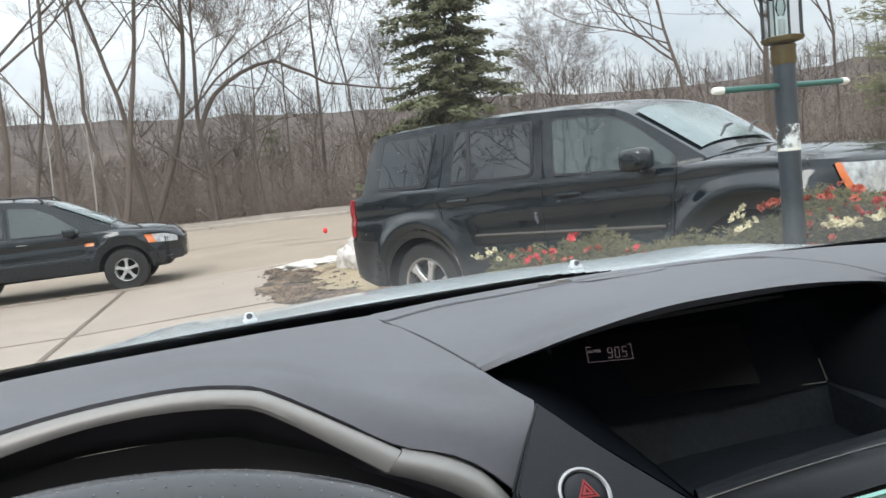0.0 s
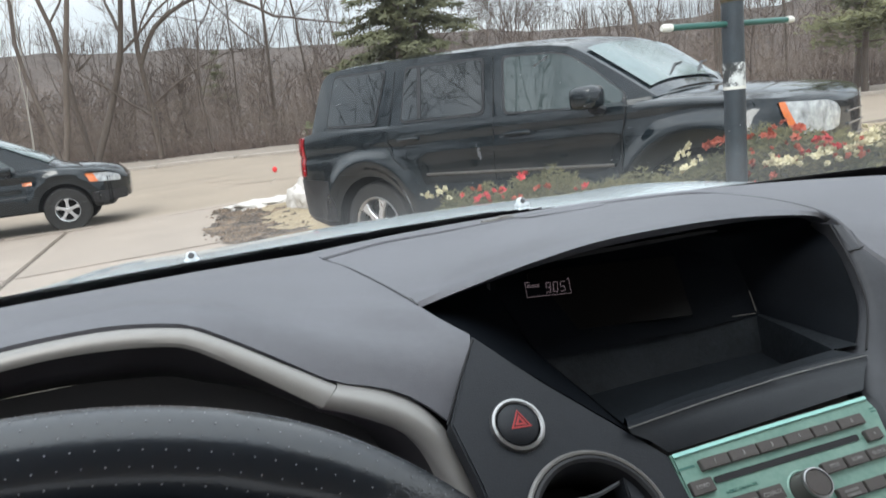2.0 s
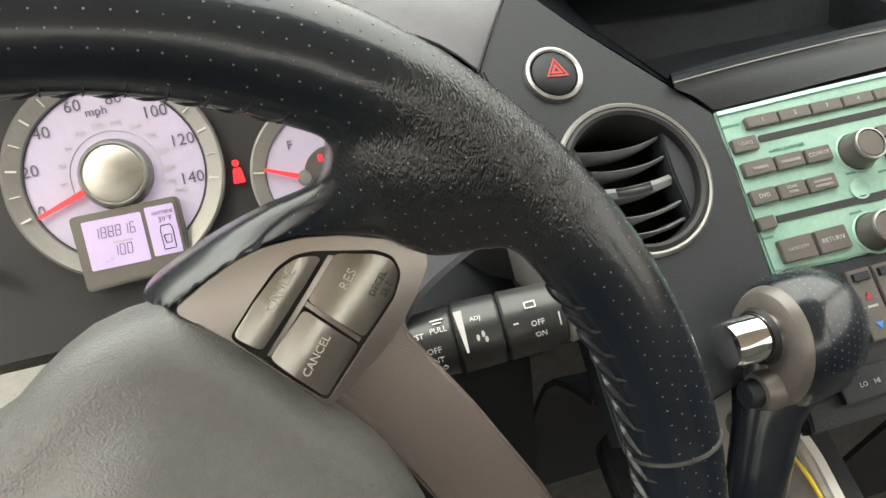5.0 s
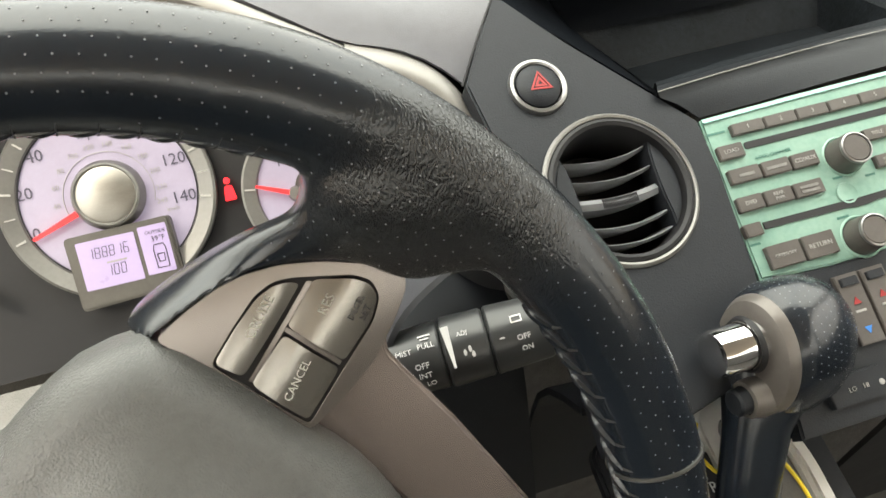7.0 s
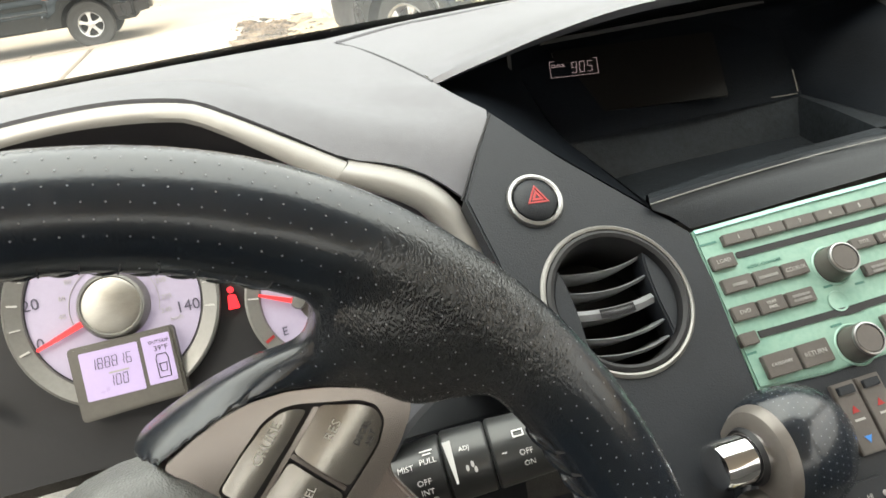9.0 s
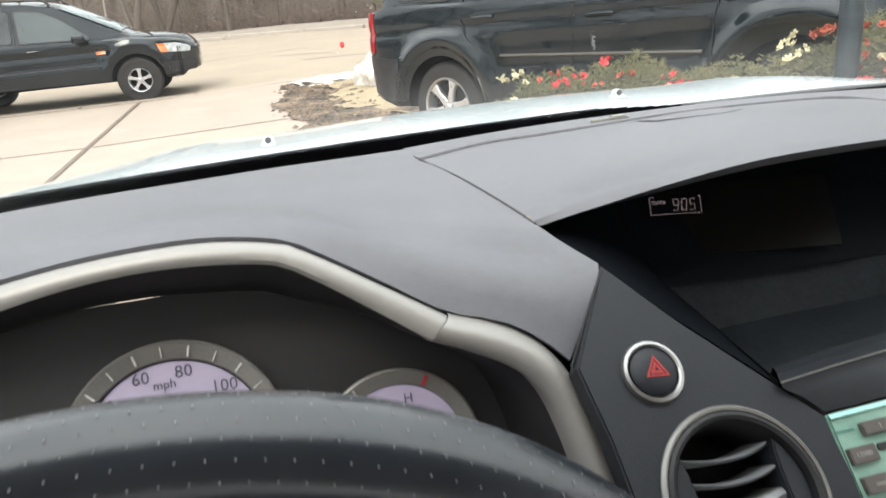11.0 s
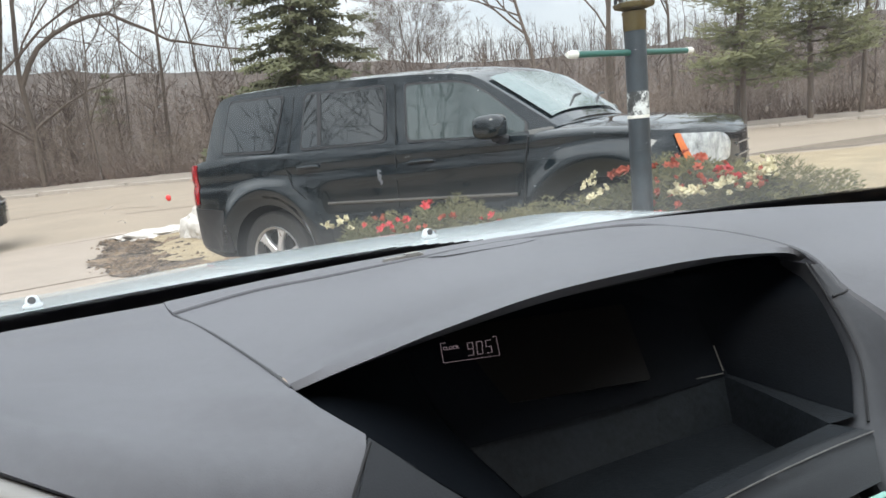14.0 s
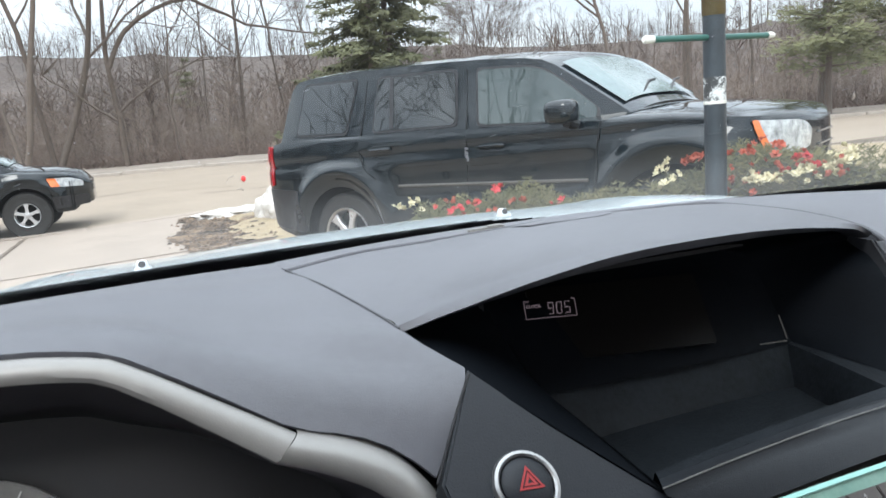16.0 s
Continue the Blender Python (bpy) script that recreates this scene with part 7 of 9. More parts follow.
words("lettering", "6-DISC CHANGER", 0.0027, M["print_teal"], at2(RADIO, 0.033, -0.0275, 0.0003), radio)
bars(143, -6.0, 4, 1.0, 2, M["print_teal"], radio)

climate = thing("climate_panel", "dark climate control panel with red and blue temperature buttons", "climate control")
cl_out = [(-2.4, -92), (39, -94), (141, -93), (138, -130), (134, -172), (-14, -171), (-9, -130)]
part("faceplate", plate([(x * mm, y * mm) for x, y in cl_out], 0.010, 0.0012, (), RADIO), M["panel"], climate, "dark grey faceplate")
for x0 in (34, 49.5, 100):
    b = key(x0, -137, x0 + 14, -100, parent=climate, material=M["key"], name="rocker_button")
    key(x0 + 2, -106.5, x0 + 12, -102, parent=climate, material=M["panel"], name="button", up=0.0045)
    part("print_bar", box(0.006, 0.0012, 0.0002, 0, at2(RADIO, (x0 + 7) * mm, -0.120, 0.0034)), M["print_grey"], b, smooth=False)
    part("up_arrow", plate([((x0 + 7 + dx) * mm, (-114.5 + dy) * mm) for dx, dy in ((-2.2, -1.8), (2.2, -1.8), (0, 2))], 0.0003, 0, (), at2(RADIO, 0, 0, 0.0034)), M["red"], b, smooth=False)
    part("down_arrow", plate([((x0 + 7 + dx) * mm, (-130 + dy) * mm) for dx, dy in ((-2.2, 1.8), (0, -2), (2.2, 1.8))], 0.0003, 0, (), at2(RADIO, 0, 0, 0.0034)), M["blue"], b, smooth=False)
b = key(6, -162, 38, -147, parent=climate, material=M["panel"], name="seat_heater_switch", up=0.004)
words("lettering", "LO    HI", 0.0034, M["print_grey"], at2(RADIO, 0.022, -0.155, 0.0043), b)
part("lamp_dot", lathe([(0, 0.0006), (0.0014, 0.0004), (0.0016, 0)], 12, at2(RADIO, 0.035, -0.1555, 0.004)), M["print_grey"], b)

# lower dash and footwell
lower = [[(0.226, 0.246, 1.087), (0.19, 0.250, 1.078), (0.13, 0.262, 1.080)], [(0.22, 0.33, 1.04), (0.19, 0.33, 1.03), (0.13, 0.33, 1.03)], [(0.22, 0.40, 0.86), (0.19, 0.40, 0.86), (0.13, 0.40, 0.86)]]
part("lower_panel", skin(lower, 8, 10, 0.004), M["panel"], dashboard, "dark lower dash panel")
for nm, xs_, mt, lab in (("knee_panel", (-0.62, -0.3, -0.15, -0.06, 0.012), "shroud", "grey panel under the gauges"), ("knee_panel_inner", (0.0135, 0.04, 0.07, 0.10, 0.128), "panel", "dark panel beside the column")):
    part(nm, skin([[(x, 0.372 + 0.016 * (x > -0.5), 1.092) for x in xs_], [(x, 0.343, 1.042) for x in xs_], [(x, 0.35, 0.75) for x in xs_]], 20, 12, 0.004), M[mt], dashboard, lab)
part("glovebox_side", skin([[(0.38, 0.24, 1.08), (0.7, 0.27, 1.09), (1.03, 0.3, 1.08)], [(0.38, 0.3, 0.95), (0.7, 0.3, 0.95), (1.03, 0.3, 0.95)], [(0.38, 0.4, 0.7), (0.7, 0.4, 0.7), (1.03, 0.4, 0.7)]], 12, 8, 0.004), M["black"], dashboard)

# ---- instrument cluster ----
cluster = thing("instrument_cluster", "lit gauge cluster with lavender dials and red needles", "gauge cluster")
CL = frame_of((-0.080, 0.4275, 1.1785), (1, 0, 0), (0, -0.90, 0.436))
cb_out = [(-0.215, 0.062), (-0.12, 0.083), (0.06, 0.083), (0.14, 0.062), (0.185, 0.02), (0.188, -0.09), (-0.215, -0.09)]
part("backplate", plate(soften(cb_out, 0.02), 0.006, 0, (), at2(CL, 0, 0, -0.004)), M["black"], cluster, "matt black gauge backplate")
speedo = part("speedometer", lathe([(0.0, 0.0), (0.0485, 0.0)], 72, at2(CL, 0, 0, 0.0005)), M["dial"], cluster, "lavender backlit speedometer dial")
part("ring", lathe([(0.0480, 0.0012), (0.0490, 0.0030), (0.0570, 0.0060), (0.0585, 0.0050), (0.0585, -0.003)], 72, at2(CL, 0, 0)), M["ring"], speedo, "grey outer ring")
part("rim_line", lathe([(0.0474, 0.0014), (0.0480, 0.0020), (0.0486, 0.0014)], 72, at2(CL, 0, 0)), M["print_black"], speedo)


def polar(r, a):
    return r * math.cos(radians(a)), r * math.sin(radians(a))


SP = {0: 197, 20: 166, 40: 136, 60: 106, 80: 76, 100: 45, 120: 16, 140: -14}
for k, a in SP.items():
    x, y = polar(0.0424, a)
    words("numeral", str(k), 0.0094, M["print_dial"], at2(CL, x - 0.0022, y, 0.0012), speedo)
for k in range(15):
    a = 197 - k * 211 / 14
    x, y = polar(0.0530, a)
    part("tick", box(0.0060, 0.0007 if k % 2 else 0.0011, 0.0006, 0, at2(CL, x, y, 0.0052, a)), M["lightgrey"], speedo, smooth=False)
KM = {20: 200, 40: 180, 60: 159, 80: 139, 100: 118, 120: 98, 140: 78, 160: 57, 180: 37, 200: 16, 220: -4, 240: -20}
for k, a in KM.items():
    x, y = polar(0.0285, a)
    words("small_numeral", str(k), 0.0040, M["print_grey"], at2(CL, x, y, 0.0012), speedo)
part("inner_arc", tube([tuple(CL @ Vector((*polar(0.0245, a), 0.0010))) for a in range(-20, 206, 6)], 0.00025, 4), M["print_grey"], speedo)
words("unit_lettering", "mph", 0.0068, M["print_dial"], at2(CL, -0.0023, 0.0359, 0.0012), speedo)
words("unit_lettering", "km/h", 0.0036, M["print_grey"], at2(CL, 0.0315, -0.0155, 0.0012), speedo)
hubcap = part("hub_cap", lathe([(0.0, 0.0105), (0.0145, 0.0103), (0.0158, 0.0097)], 48, at2(CL, 0, 0)), M["hub"], speedo, "brushed metal hub cap")
part("hub_rim", lathe([(0.0158, 0.0097), (0.0166, 0.0106), (0.0178, 0.0098), (0.0196, 0.0050), (0.0198, 0.0008)], 48, at2(CL, 0, 0)), M["ring"], hubcap)
part("needle", plate([(0.017, -0.0018), (0.0465, -0.0010), (0.0472, 0.0), (0.0465, 0.0010), (0.017, 0.0018)], 0.001, 0, (), at2(CL, 0, 0, 0.0046, 199)), M["needle"], speedo, "glowing red needle", smooth=False)

FUEL = at2(CL, 0.1150, -0.0225)
fuelg = part("fuel_gauge", lathe([(0.0, 0.0), (0.0362, 0.0)], 60, FUEL @ Matrix.Translation((0, 0, 0.0005))), M["dial"], cluster, "lavender fuel and temperature dial")
part("ring", lathe([(0.0355, 0.0012), (0.0365, 0.0028), (0.0435, 0.0048), (0.0448, 0.0040), (0.0448, -0.003)], 60, FUEL), M["ring"], fuelg, "grey outer ring")
part("gear_disc", lathe([(0.0, 0.0022), (0.0160, 0.0020), (0.0165, 0.0)], 40, at2(FUEL, 0.0020, -0.0015)), M["key"], fuelg, "dark gear indicator disc")
part("needle_hub", lathe([(0.0, 0.0075), (0.0036, 0.0070), (0.0046, 0.002)], 24, at2(FUEL, -0.0140, -0.0010)), M["ring"], fuelg)
part("needle", plate([(0.003, -0.0015), (0.0235, -0.0008), (0.0235, 0.0008), (0.003, 0.0015)], 0.001, 0, (), at2(FUEL, -0.0140, -0.0010, 0.0048, 157)), M["needle"], fuelg, "glowing red needle", smooth=False)
for tx, x, y in (("F", -0.0187, 0.0190), ("E", -0.0255, -0.0165), ("H", 0.0085, 0.0270), ("C", 0.0265, -0.0165)):
    words("numeral", tx, 0.0074, M["print_dial"], at2(FUEL, x, y, 0.0012), fuelg)
part("low_mark", box(0.0060, 0.0018, 0.0006, 0, at2(FUEL, *polar(0.0395, 208), 0.0046, 208)), M["red"], fuelg, smooth=False)
part("hot_mark", box(0.0060, 0.0020, 0.0006, 0, at2(FUEL, *polar(0.0400, 62), 0.0046, 62)), M["red"], fuelg, smooth=False)
for a in (170, 120):
    part("tick", box(0.0060, 0.0009, 0.0006, 0, at2(FUEL, *polar(0.0398, a), 0.0046, a)), M["lightgrey"], fuelg, smooth=False)
part("gear_letter", box(0.0026, 0.0036, 0.0004, 0, at2(FUEL, -0.0030, 0.0084, 0.0025)), M["red_lamp"], fuelg, "lit red gear letter", smooth=False)
for tx, y in (("R", 0.0082), ("N", 0.0030), ("D", -0.0022)):
    words("numeral", tx, 0.0046, M["print_grey"], at2(FUEL, 0.0005, y, 0.0025), fuelg)
part("pump_mark", join(box(0.0042, 0.0060, 0.0003, 0, at2(FUEL, -0.0085, -0.0275, 0.0012)), box(0.0009, 0.005, 0.0003, 0, at2(FUEL, -0.0052, -0.0272, 0.0012)), box(0.0062, 0.0008, 0.0003, 0, at2(FUEL, -0.0085, -0.0308, 0.0012))), M["print_black"], fuelg, smooth=False)
part("belt_lamp", join(lathe([(0.0, 0.0004), (0.0019, 0.0002)], 16, at2(CL, 0.0640, -0.0070)), plate(soften([(-0.0034, -0.0050), (0.0034, -0.0050), (0.0022, 0.0036), (-0.0022, 0.0036)], 0.0012), 0.0004, 0, (), at2(CL, 0.0640, -0.0135, 0.0004))), M["red_lamp"], cluster, "lit red seat belt lamp", smooth=False)

LCD = frame_of((-0.0797, 0.4032, 1.1510), (1, -0.005, -0.012), (0, -0.90, 0.436)) @ Matrix.Scale(0.983, 4)
lcd = part("trip_display", plate(soften([(-0.0290, -0.0262), (0.0297, -0.0238), (0.0290, 0.0176), (-0.0297, 0.0166)], 0.003), 0.016, 0.0015, (), LCD), M["bezel"], cluster, "grey framed trip display")
part("odometer_screen", plate(rounded(-0.0236, -0.0150, 0.0083, 0.0126, 0.0008), 0.001, 0, (), at2(LCD, 0, 0, 0.0005)), M["lcd"], lcd, "lit lavender screen", smooth=False)
part("outside_screen", plate(rounded(0.0106, -0.0140, 0.0263, 0.0140, 0.0008), 0.001, 0, (), at2(LCD, 0, 0, 0.0005)), M["lcd"], lcd, "lit lavender screen", smooth=False)
digits("trip_digits", "188816", at2(LCD, -0.0072, 0.0050, 0.0007), 0.0024, 0.0058, 0.0004, 0.0039, M["print_dial"], lcd)
digits("trip_digits", "100", at2(LCD, -0.0052, -0.0060, 0.0007), 0.0024, 0.0058, 0.0004, 0.0039, M["print_dial"], lcd)
part("print_bar", box(0.0110, 0.0010, 0.0002, 0, at2(LCD, -0.004, -0.0014, 0.0007)), M["print_grey"], lcd, smooth=False)
words("lettering", "OUTSIDE", 0.0028, M["print_black"], at2(LCD, 0.0198, 0.0098, 0.0007), lcd)
words("lettering", "39\u00b0F", 0.0042, M["print_black"], at2(LCD, 0.0205, 0.0058, 0.0007), lcd)
part("car_outline", join(tube([tuple(LCD @ Vector((x, y, 0.0008))) for x, y in ((0.0168, -0.011), (0.0166, 0.0), (0.0175, 0.0025), (0.0225, 0.0025), (0.0234, 0.0), (0.0232, -0.011), (0.0168, -0.011))], 0.0003, 4),
                         tube([tuple(LCD @ Vector((x, y, 0.0008))) for x, y in ((0.0180, -0.003), (0.0220, -0.003), (0.0215, -0.0075), (0.0185, -0.0075), (0.0180, -0.003))], 0.0003, 4)), M["print_black"], lcd, smooth=False)
part("reset_stalk", lathe([(0.0, 0.022), (0.0042, 0.021), (0.0046, 0.017), (0.0030, 0.015), (0.0032, 0.0)], 20, at2(CL, -0.078, -0.040)), M["panel"], cluster, "small black reset stalk")

# ---- steering wheel, turned to the left ----
WH = frame_of((-0.0612, 0.1569, 1.1322), (0.9958, 0.0917, 0), (0.0866, -0.9405, 0.3287))
wheel = thing("steering_wheel", "black perforated leather steering wheel with pewter spokes", "steering wheel")


def wpt(x, y, z=0.0):
    return WH @ Vector((x, y, z))


def swell(a):
    """The rim is thicker where a spoke joins it."""
    un = (math.degrees(a) - 48 + 180) % 360 - 180
    return 1.0 + 0.10 * math.exp(-((un - 14) / 16) ** 2) + 0.10 * math.exp(-((un - 166) / 16) ** 2)


RM, RA, RZ = 0.1826, 0.0171, 0.0163
AX = radians(138)


def mirror(p):
    x, y, z = p
    c, s = math.cos(2 * AX), math.sin(2 * AX)
    return (x * c + y * s, x * s - y * c, z)


def closed_loops(loops, around=False):
    """A closed body through equal loops of points."""
    bm = bmesh.new()
    rings = [[bm.verts.new(p) for p in lp] for lp in loops]
    pairs = list(zip(rings, rings[1:])) + ([(rings[-1], rings[0])] if around else [])
    for a, b in pairs:
        for k in range(len(a)):
            bm.faces.new((a[k], a[(k + 1) % len(a)], b[(k + 1) % len(a)], b[k]))
    if not around:
        bm.faces.new(rings[0][::-1])
        bm.faces.new(rings[-1])
    bmesh.ops.recalc_face_normals(bm, faces=bm.faces[:])
    return bm


# leather rim and the leather over both spokes, drawn tight into one skin
loops = []
for i in range(144):
    a = 2 * math.pi * i / 144
    k = swell(a)
    loops.append([wpt((RM + RA * k * math.cos(t)) * math.cos(a), (RM + RA * k * math.cos(t)) * math.sin(a), RZ * k * math.sin(t)) for t in [2 * math.pi * j / 24 for j in range(24)]])
bodies = [closed_loops(loops, True)]
U = [(0.0225, 0.0980, -0.0440), (0.0300, 0.1040, -0.0430), (0.0485, 0.1118, -0.0410), (0.0692, 0.1193, -0.0265), (0.0852, 0.1239, -0.0105), (0.0897, 0.1310, -0.003), (0.0915, 0.1400, 0.001), (0.0950, 0.1600, 0.004)]
L = [(0.0335, 0.0975, -0.0190), (0.0480, 0.1038, -0.0185), (0.0640, 0.1083, -0.0182), (0.0800, 0.1088, -0.0180), (0.0990, 0.1040, -0.0172), (0.1150, 0.0930, -0.0140), (0.1330, 0.0920, -0.007), (0.1600, 0.0850, 0.002)]
LIFT = (0.0058, 0.0062, 0.0068, 0.0085, 0.0115, 0.0150, 0.0155, 0.0125)
for side in (lambda p: p, mirror):
    lines = []
    for f, h, drop in ((0, 0, 0.016), (0, 0.30, 0), (0.18, 0.78, 0), (0.36, 0.98, 0), (0.5, 1.0, 0), (0.66, 0.95, 0), (0.84, 0.75, 0), (1, 0.35, 0), (1, 0, 0.020), (0.5, 0, 0.026)):
        lines.append(catmull([wpt(*side((a[0] * (1 - f) + b[0] * f, a[1] * (1 - f) + b[1] * f, a[2] * (1 - f) + b[2] * f + h * q - drop))) for a, b, q in zip(U, L, LIFT)], 30))
    bodies.append(closed_loops([[ln[i] for ln in lines] for i in range(31)]))
me = bpy.data.meshes.new("rim")
raw = join(*bodies)
raw.to_mesh(me)
raw.free()
tmp = new("rim_form", me)
rm = tmp.modifiers.new("remesh", "REMESH")
rm.mode, rm.voxel_size, rm.adaptivity = "VOXEL", 0.0017, 0.0
sm = tmp.modifiers.new("smooth", "SMOOTH")
sm.factor, sm.iterations = 0.5, 24
skin_me = bpy.data.meshes.new_from_object(tmp.evaluated_get(bpy.context.evaluated_depsgraph_get()))
bpy.data.objects.remove(tmp)
skin_me.name = "rim"
skin_me.materials.clear()
skin_me.materials.append(M["leather"])
skin_me.polygons.foreach_set("use_smooth", [True] * len(skin_me.polygons))
rim = new("rim", skin_me)
rim.parent = wheel
rim["label"] = "thick black leather rim with creased leather over the spokes"
from_rim = BVHTree.FromPolygons([v.co for v in skin_me.vertices], [tuple(p.vertices) for p in skin_me.polygons])


def on_rim(a, t):
    """The leather's surface and normal at an angle round the wheel and one round the rim's section."""
    c = wpt(RM * math.cos(a), RM * math.sin(a), 0)
    d = (WH.to_3x3() @ Vector((math.cos(t) * math.cos(a), math.cos(t) * math.sin(a), math.sin(t)))).normalized()
    p, n, _, _ = from_rim.ray_cast(c, d)
    return (p, n) if p is not None else (c + d * RA, d)


for a in (2.3, 104, 176, 270):
    part("rim_seam", tube([tuple(on_rim(radians(a), 2 * math.pi * k / 28)[0]) for k in range(29)], 0.0009, 6, cap=False), M["seam"], rim, "stitched seam")
# lacing along the inside of the rim: the leather bulges between the stitches like a rope
for i in range(106):
    deg = i * 3.4
    un = abs((deg + 1.7 - 138 + 180) % 360 - 180)
    if 76 < un < 112:
        continue
    a0, span = radians(deg), radians(3.3)
    seg = [on_rim(a0 + span * k / 6, radians(158 + 5.0 * k))[0] for k in range(7)]
    fat = 1.0 if deg < 32 or deg > 328 else 0.40
    part("pucker", tube([tuple(p) for p in seg], [fat * w for w in (0.0007, 0.0013, 0.0017, 0.0018, 0.0017, 0.0013, 0.0007)], 7), M["leather"], rim)
    seg = [on_rim(a0 + radians(0.15 * k), radians(146 + 9 * k))[0] for k in range(6)]
    part("stitch", tube([tuple(p) for p in seg], [fat * w for w in (0.0003, 0.0006, 0.0008, 0.0008, 0.0006, 0.0003)], 5), M["thread"], rim)
# punched dots in rows round the rim and spokes, pale discs for their glints
dv, df = [], []


def dot(p, n, r):
    x = n.orthogonal().normalized()
    y = n.cross(x)
    b0 = len(dv)
    for k in range(6):
        t = math.pi * k / 3
        dv.append(p + n * 0.00012 + (x * math.cos(t) + y * math.sin(t)) * r)
    df.append(tuple(range(b0, b0 + 6)))


for j, t in enumerate(range(-6, 128, 15)):
    for i in range(200):
        p, n = on_rim(2 * math.pi * (i + 0.5 * (j % 2)) / 200, radians(t))
        dot(p + n * 0.0001, n, 0.00034)
face = (WH.to_3x3() @ Vector((0, 0, 1))).normalized()
for side in (lambda p: p, mirror):
    for i in range(26):
        for j in range(16):
            x, y = 0.030 + 0.0052 * (i + 0.5 * (j % 2)), 0.088 + 0.0048 * j
            if 0.105 < math.hypot(x, y) < 0.171:
                p, n, _, _ = from_rim.ray_cast(wpt(*side((x, y, 0.06))), -face)
                if p is not None and (p - wpt(0, 0, 0)).dot(face) > -0.016 and n.dot(face) > 0.3:
                    dot(p + n * 0.0001, n, 0.00034)
tagged(obj("punched_dots", dv, df, M["dot"], rim, smooth=False), kind="stuff")

pod = [(0.0357, 0.0982), (0.0455, 0.1032), (0.0546, 0.1064), (0.0646, 0.1085), (0.0764, 0.1090), (0.0913, 0.1061), (0.1050, 0.1010), (0.1115, 0.0969), (0.1150, 0.0911), (0.1087, 0.0808), (0.1048, 0.0733), (0.1040, 0.0680), (0.1085, 0.0587), (0.1224, 0.0330),
       (0.1405, -0.0060), (0.1560, -0.0494), (0.160, -0.0786), (0.1351, -0.0917), (0.1145, -0.0314), (0.0942, 0.0150), (0.0802, 0.0372), (0.0711, 0.0530), (0.0570, 0.0703), (0.0475, 0.0835)]
POD = WH @ Matrix.Translation((0, 0, -0.0235))
BEZ = WH @ Matrix.Translation((0, 0, -0.0152))
bezel_out = [(0.0350, 0.0975), (0.0461, 0.1033), (0.0570, 0.1074), (0.0660, 0.1093), (0.0770, 0.1092), (0.0900, 0.1064), (0.1035, 0.1012), (0.1115, 0.0969), (0.1152, 0.0925), (0.1140, 0.0885), (0.1077, 0.0798), (0.0970, 0.0686), (0.0829, 0.0592), (0.0713, 0.0532), (0.0580, 0.0708), (0.0477, 0.0843)]
well = [(0.0484, 0.0850), (0.0582, 0.0945), (0.0672, 0.1021), (0.0736, 0.1046), (0.0795, 0.1042), (0.0862, 0.1024), (0.0985, 0.0991), (0.1038, 0.0955), (0.1051, 0.0895), (0.1010, 0.0824), (0.0868, 0.0697), (0.0716, 0.0555), (0.0572, 0.0735)]
keys3 = {"CRUISE": [(0.0500, 0.0853), (0.0590, 0.0938), (0.0679, 0.1010), (0.0737, 0.1032), (0.0782, 0.1028), (0.0810, 0.1016), (0.0726, 0.0938), (0.0566, 0.0790)],
         "RES": [(0.0862, 0.1010), (0.0978, 0.0978), (0.1025, 0.0946), (0.1036, 0.0896), (0.0999, 0.0833), (0.0881, 0.0733), (0.0743, 0.0896)],
         "CANCEL": [(0.0722, 0.0869), (0.0855, 0.0707), (0.0717, 0.0576), (0.0586, 0.0750)]}
bars3 = ([(0.0838, 0.1016), (0.0855, 0.1010), (0.0590, 0.0752), (0.0576, 0.0762)], [(0.0726, 0.0882), (0.0738, 0.0893), (0.0874, 0.0726), (0.0862, 0.0714)])
TXT = {"CRUISE": (("CRUISE", -0.0006, 0.0004, 0.0046, 47),), "RES": (("RES", -0.0056, 0.0030, 0.0046, 47), ("DECEL", 0.0032, -0.0010, 0.0030, 47), ("SET", 0.0056, -0.0036, 0.0034, 47)), "CANCEL": (("CANCEL", 0.0000, -0.0005, 0.0038, 47),)}
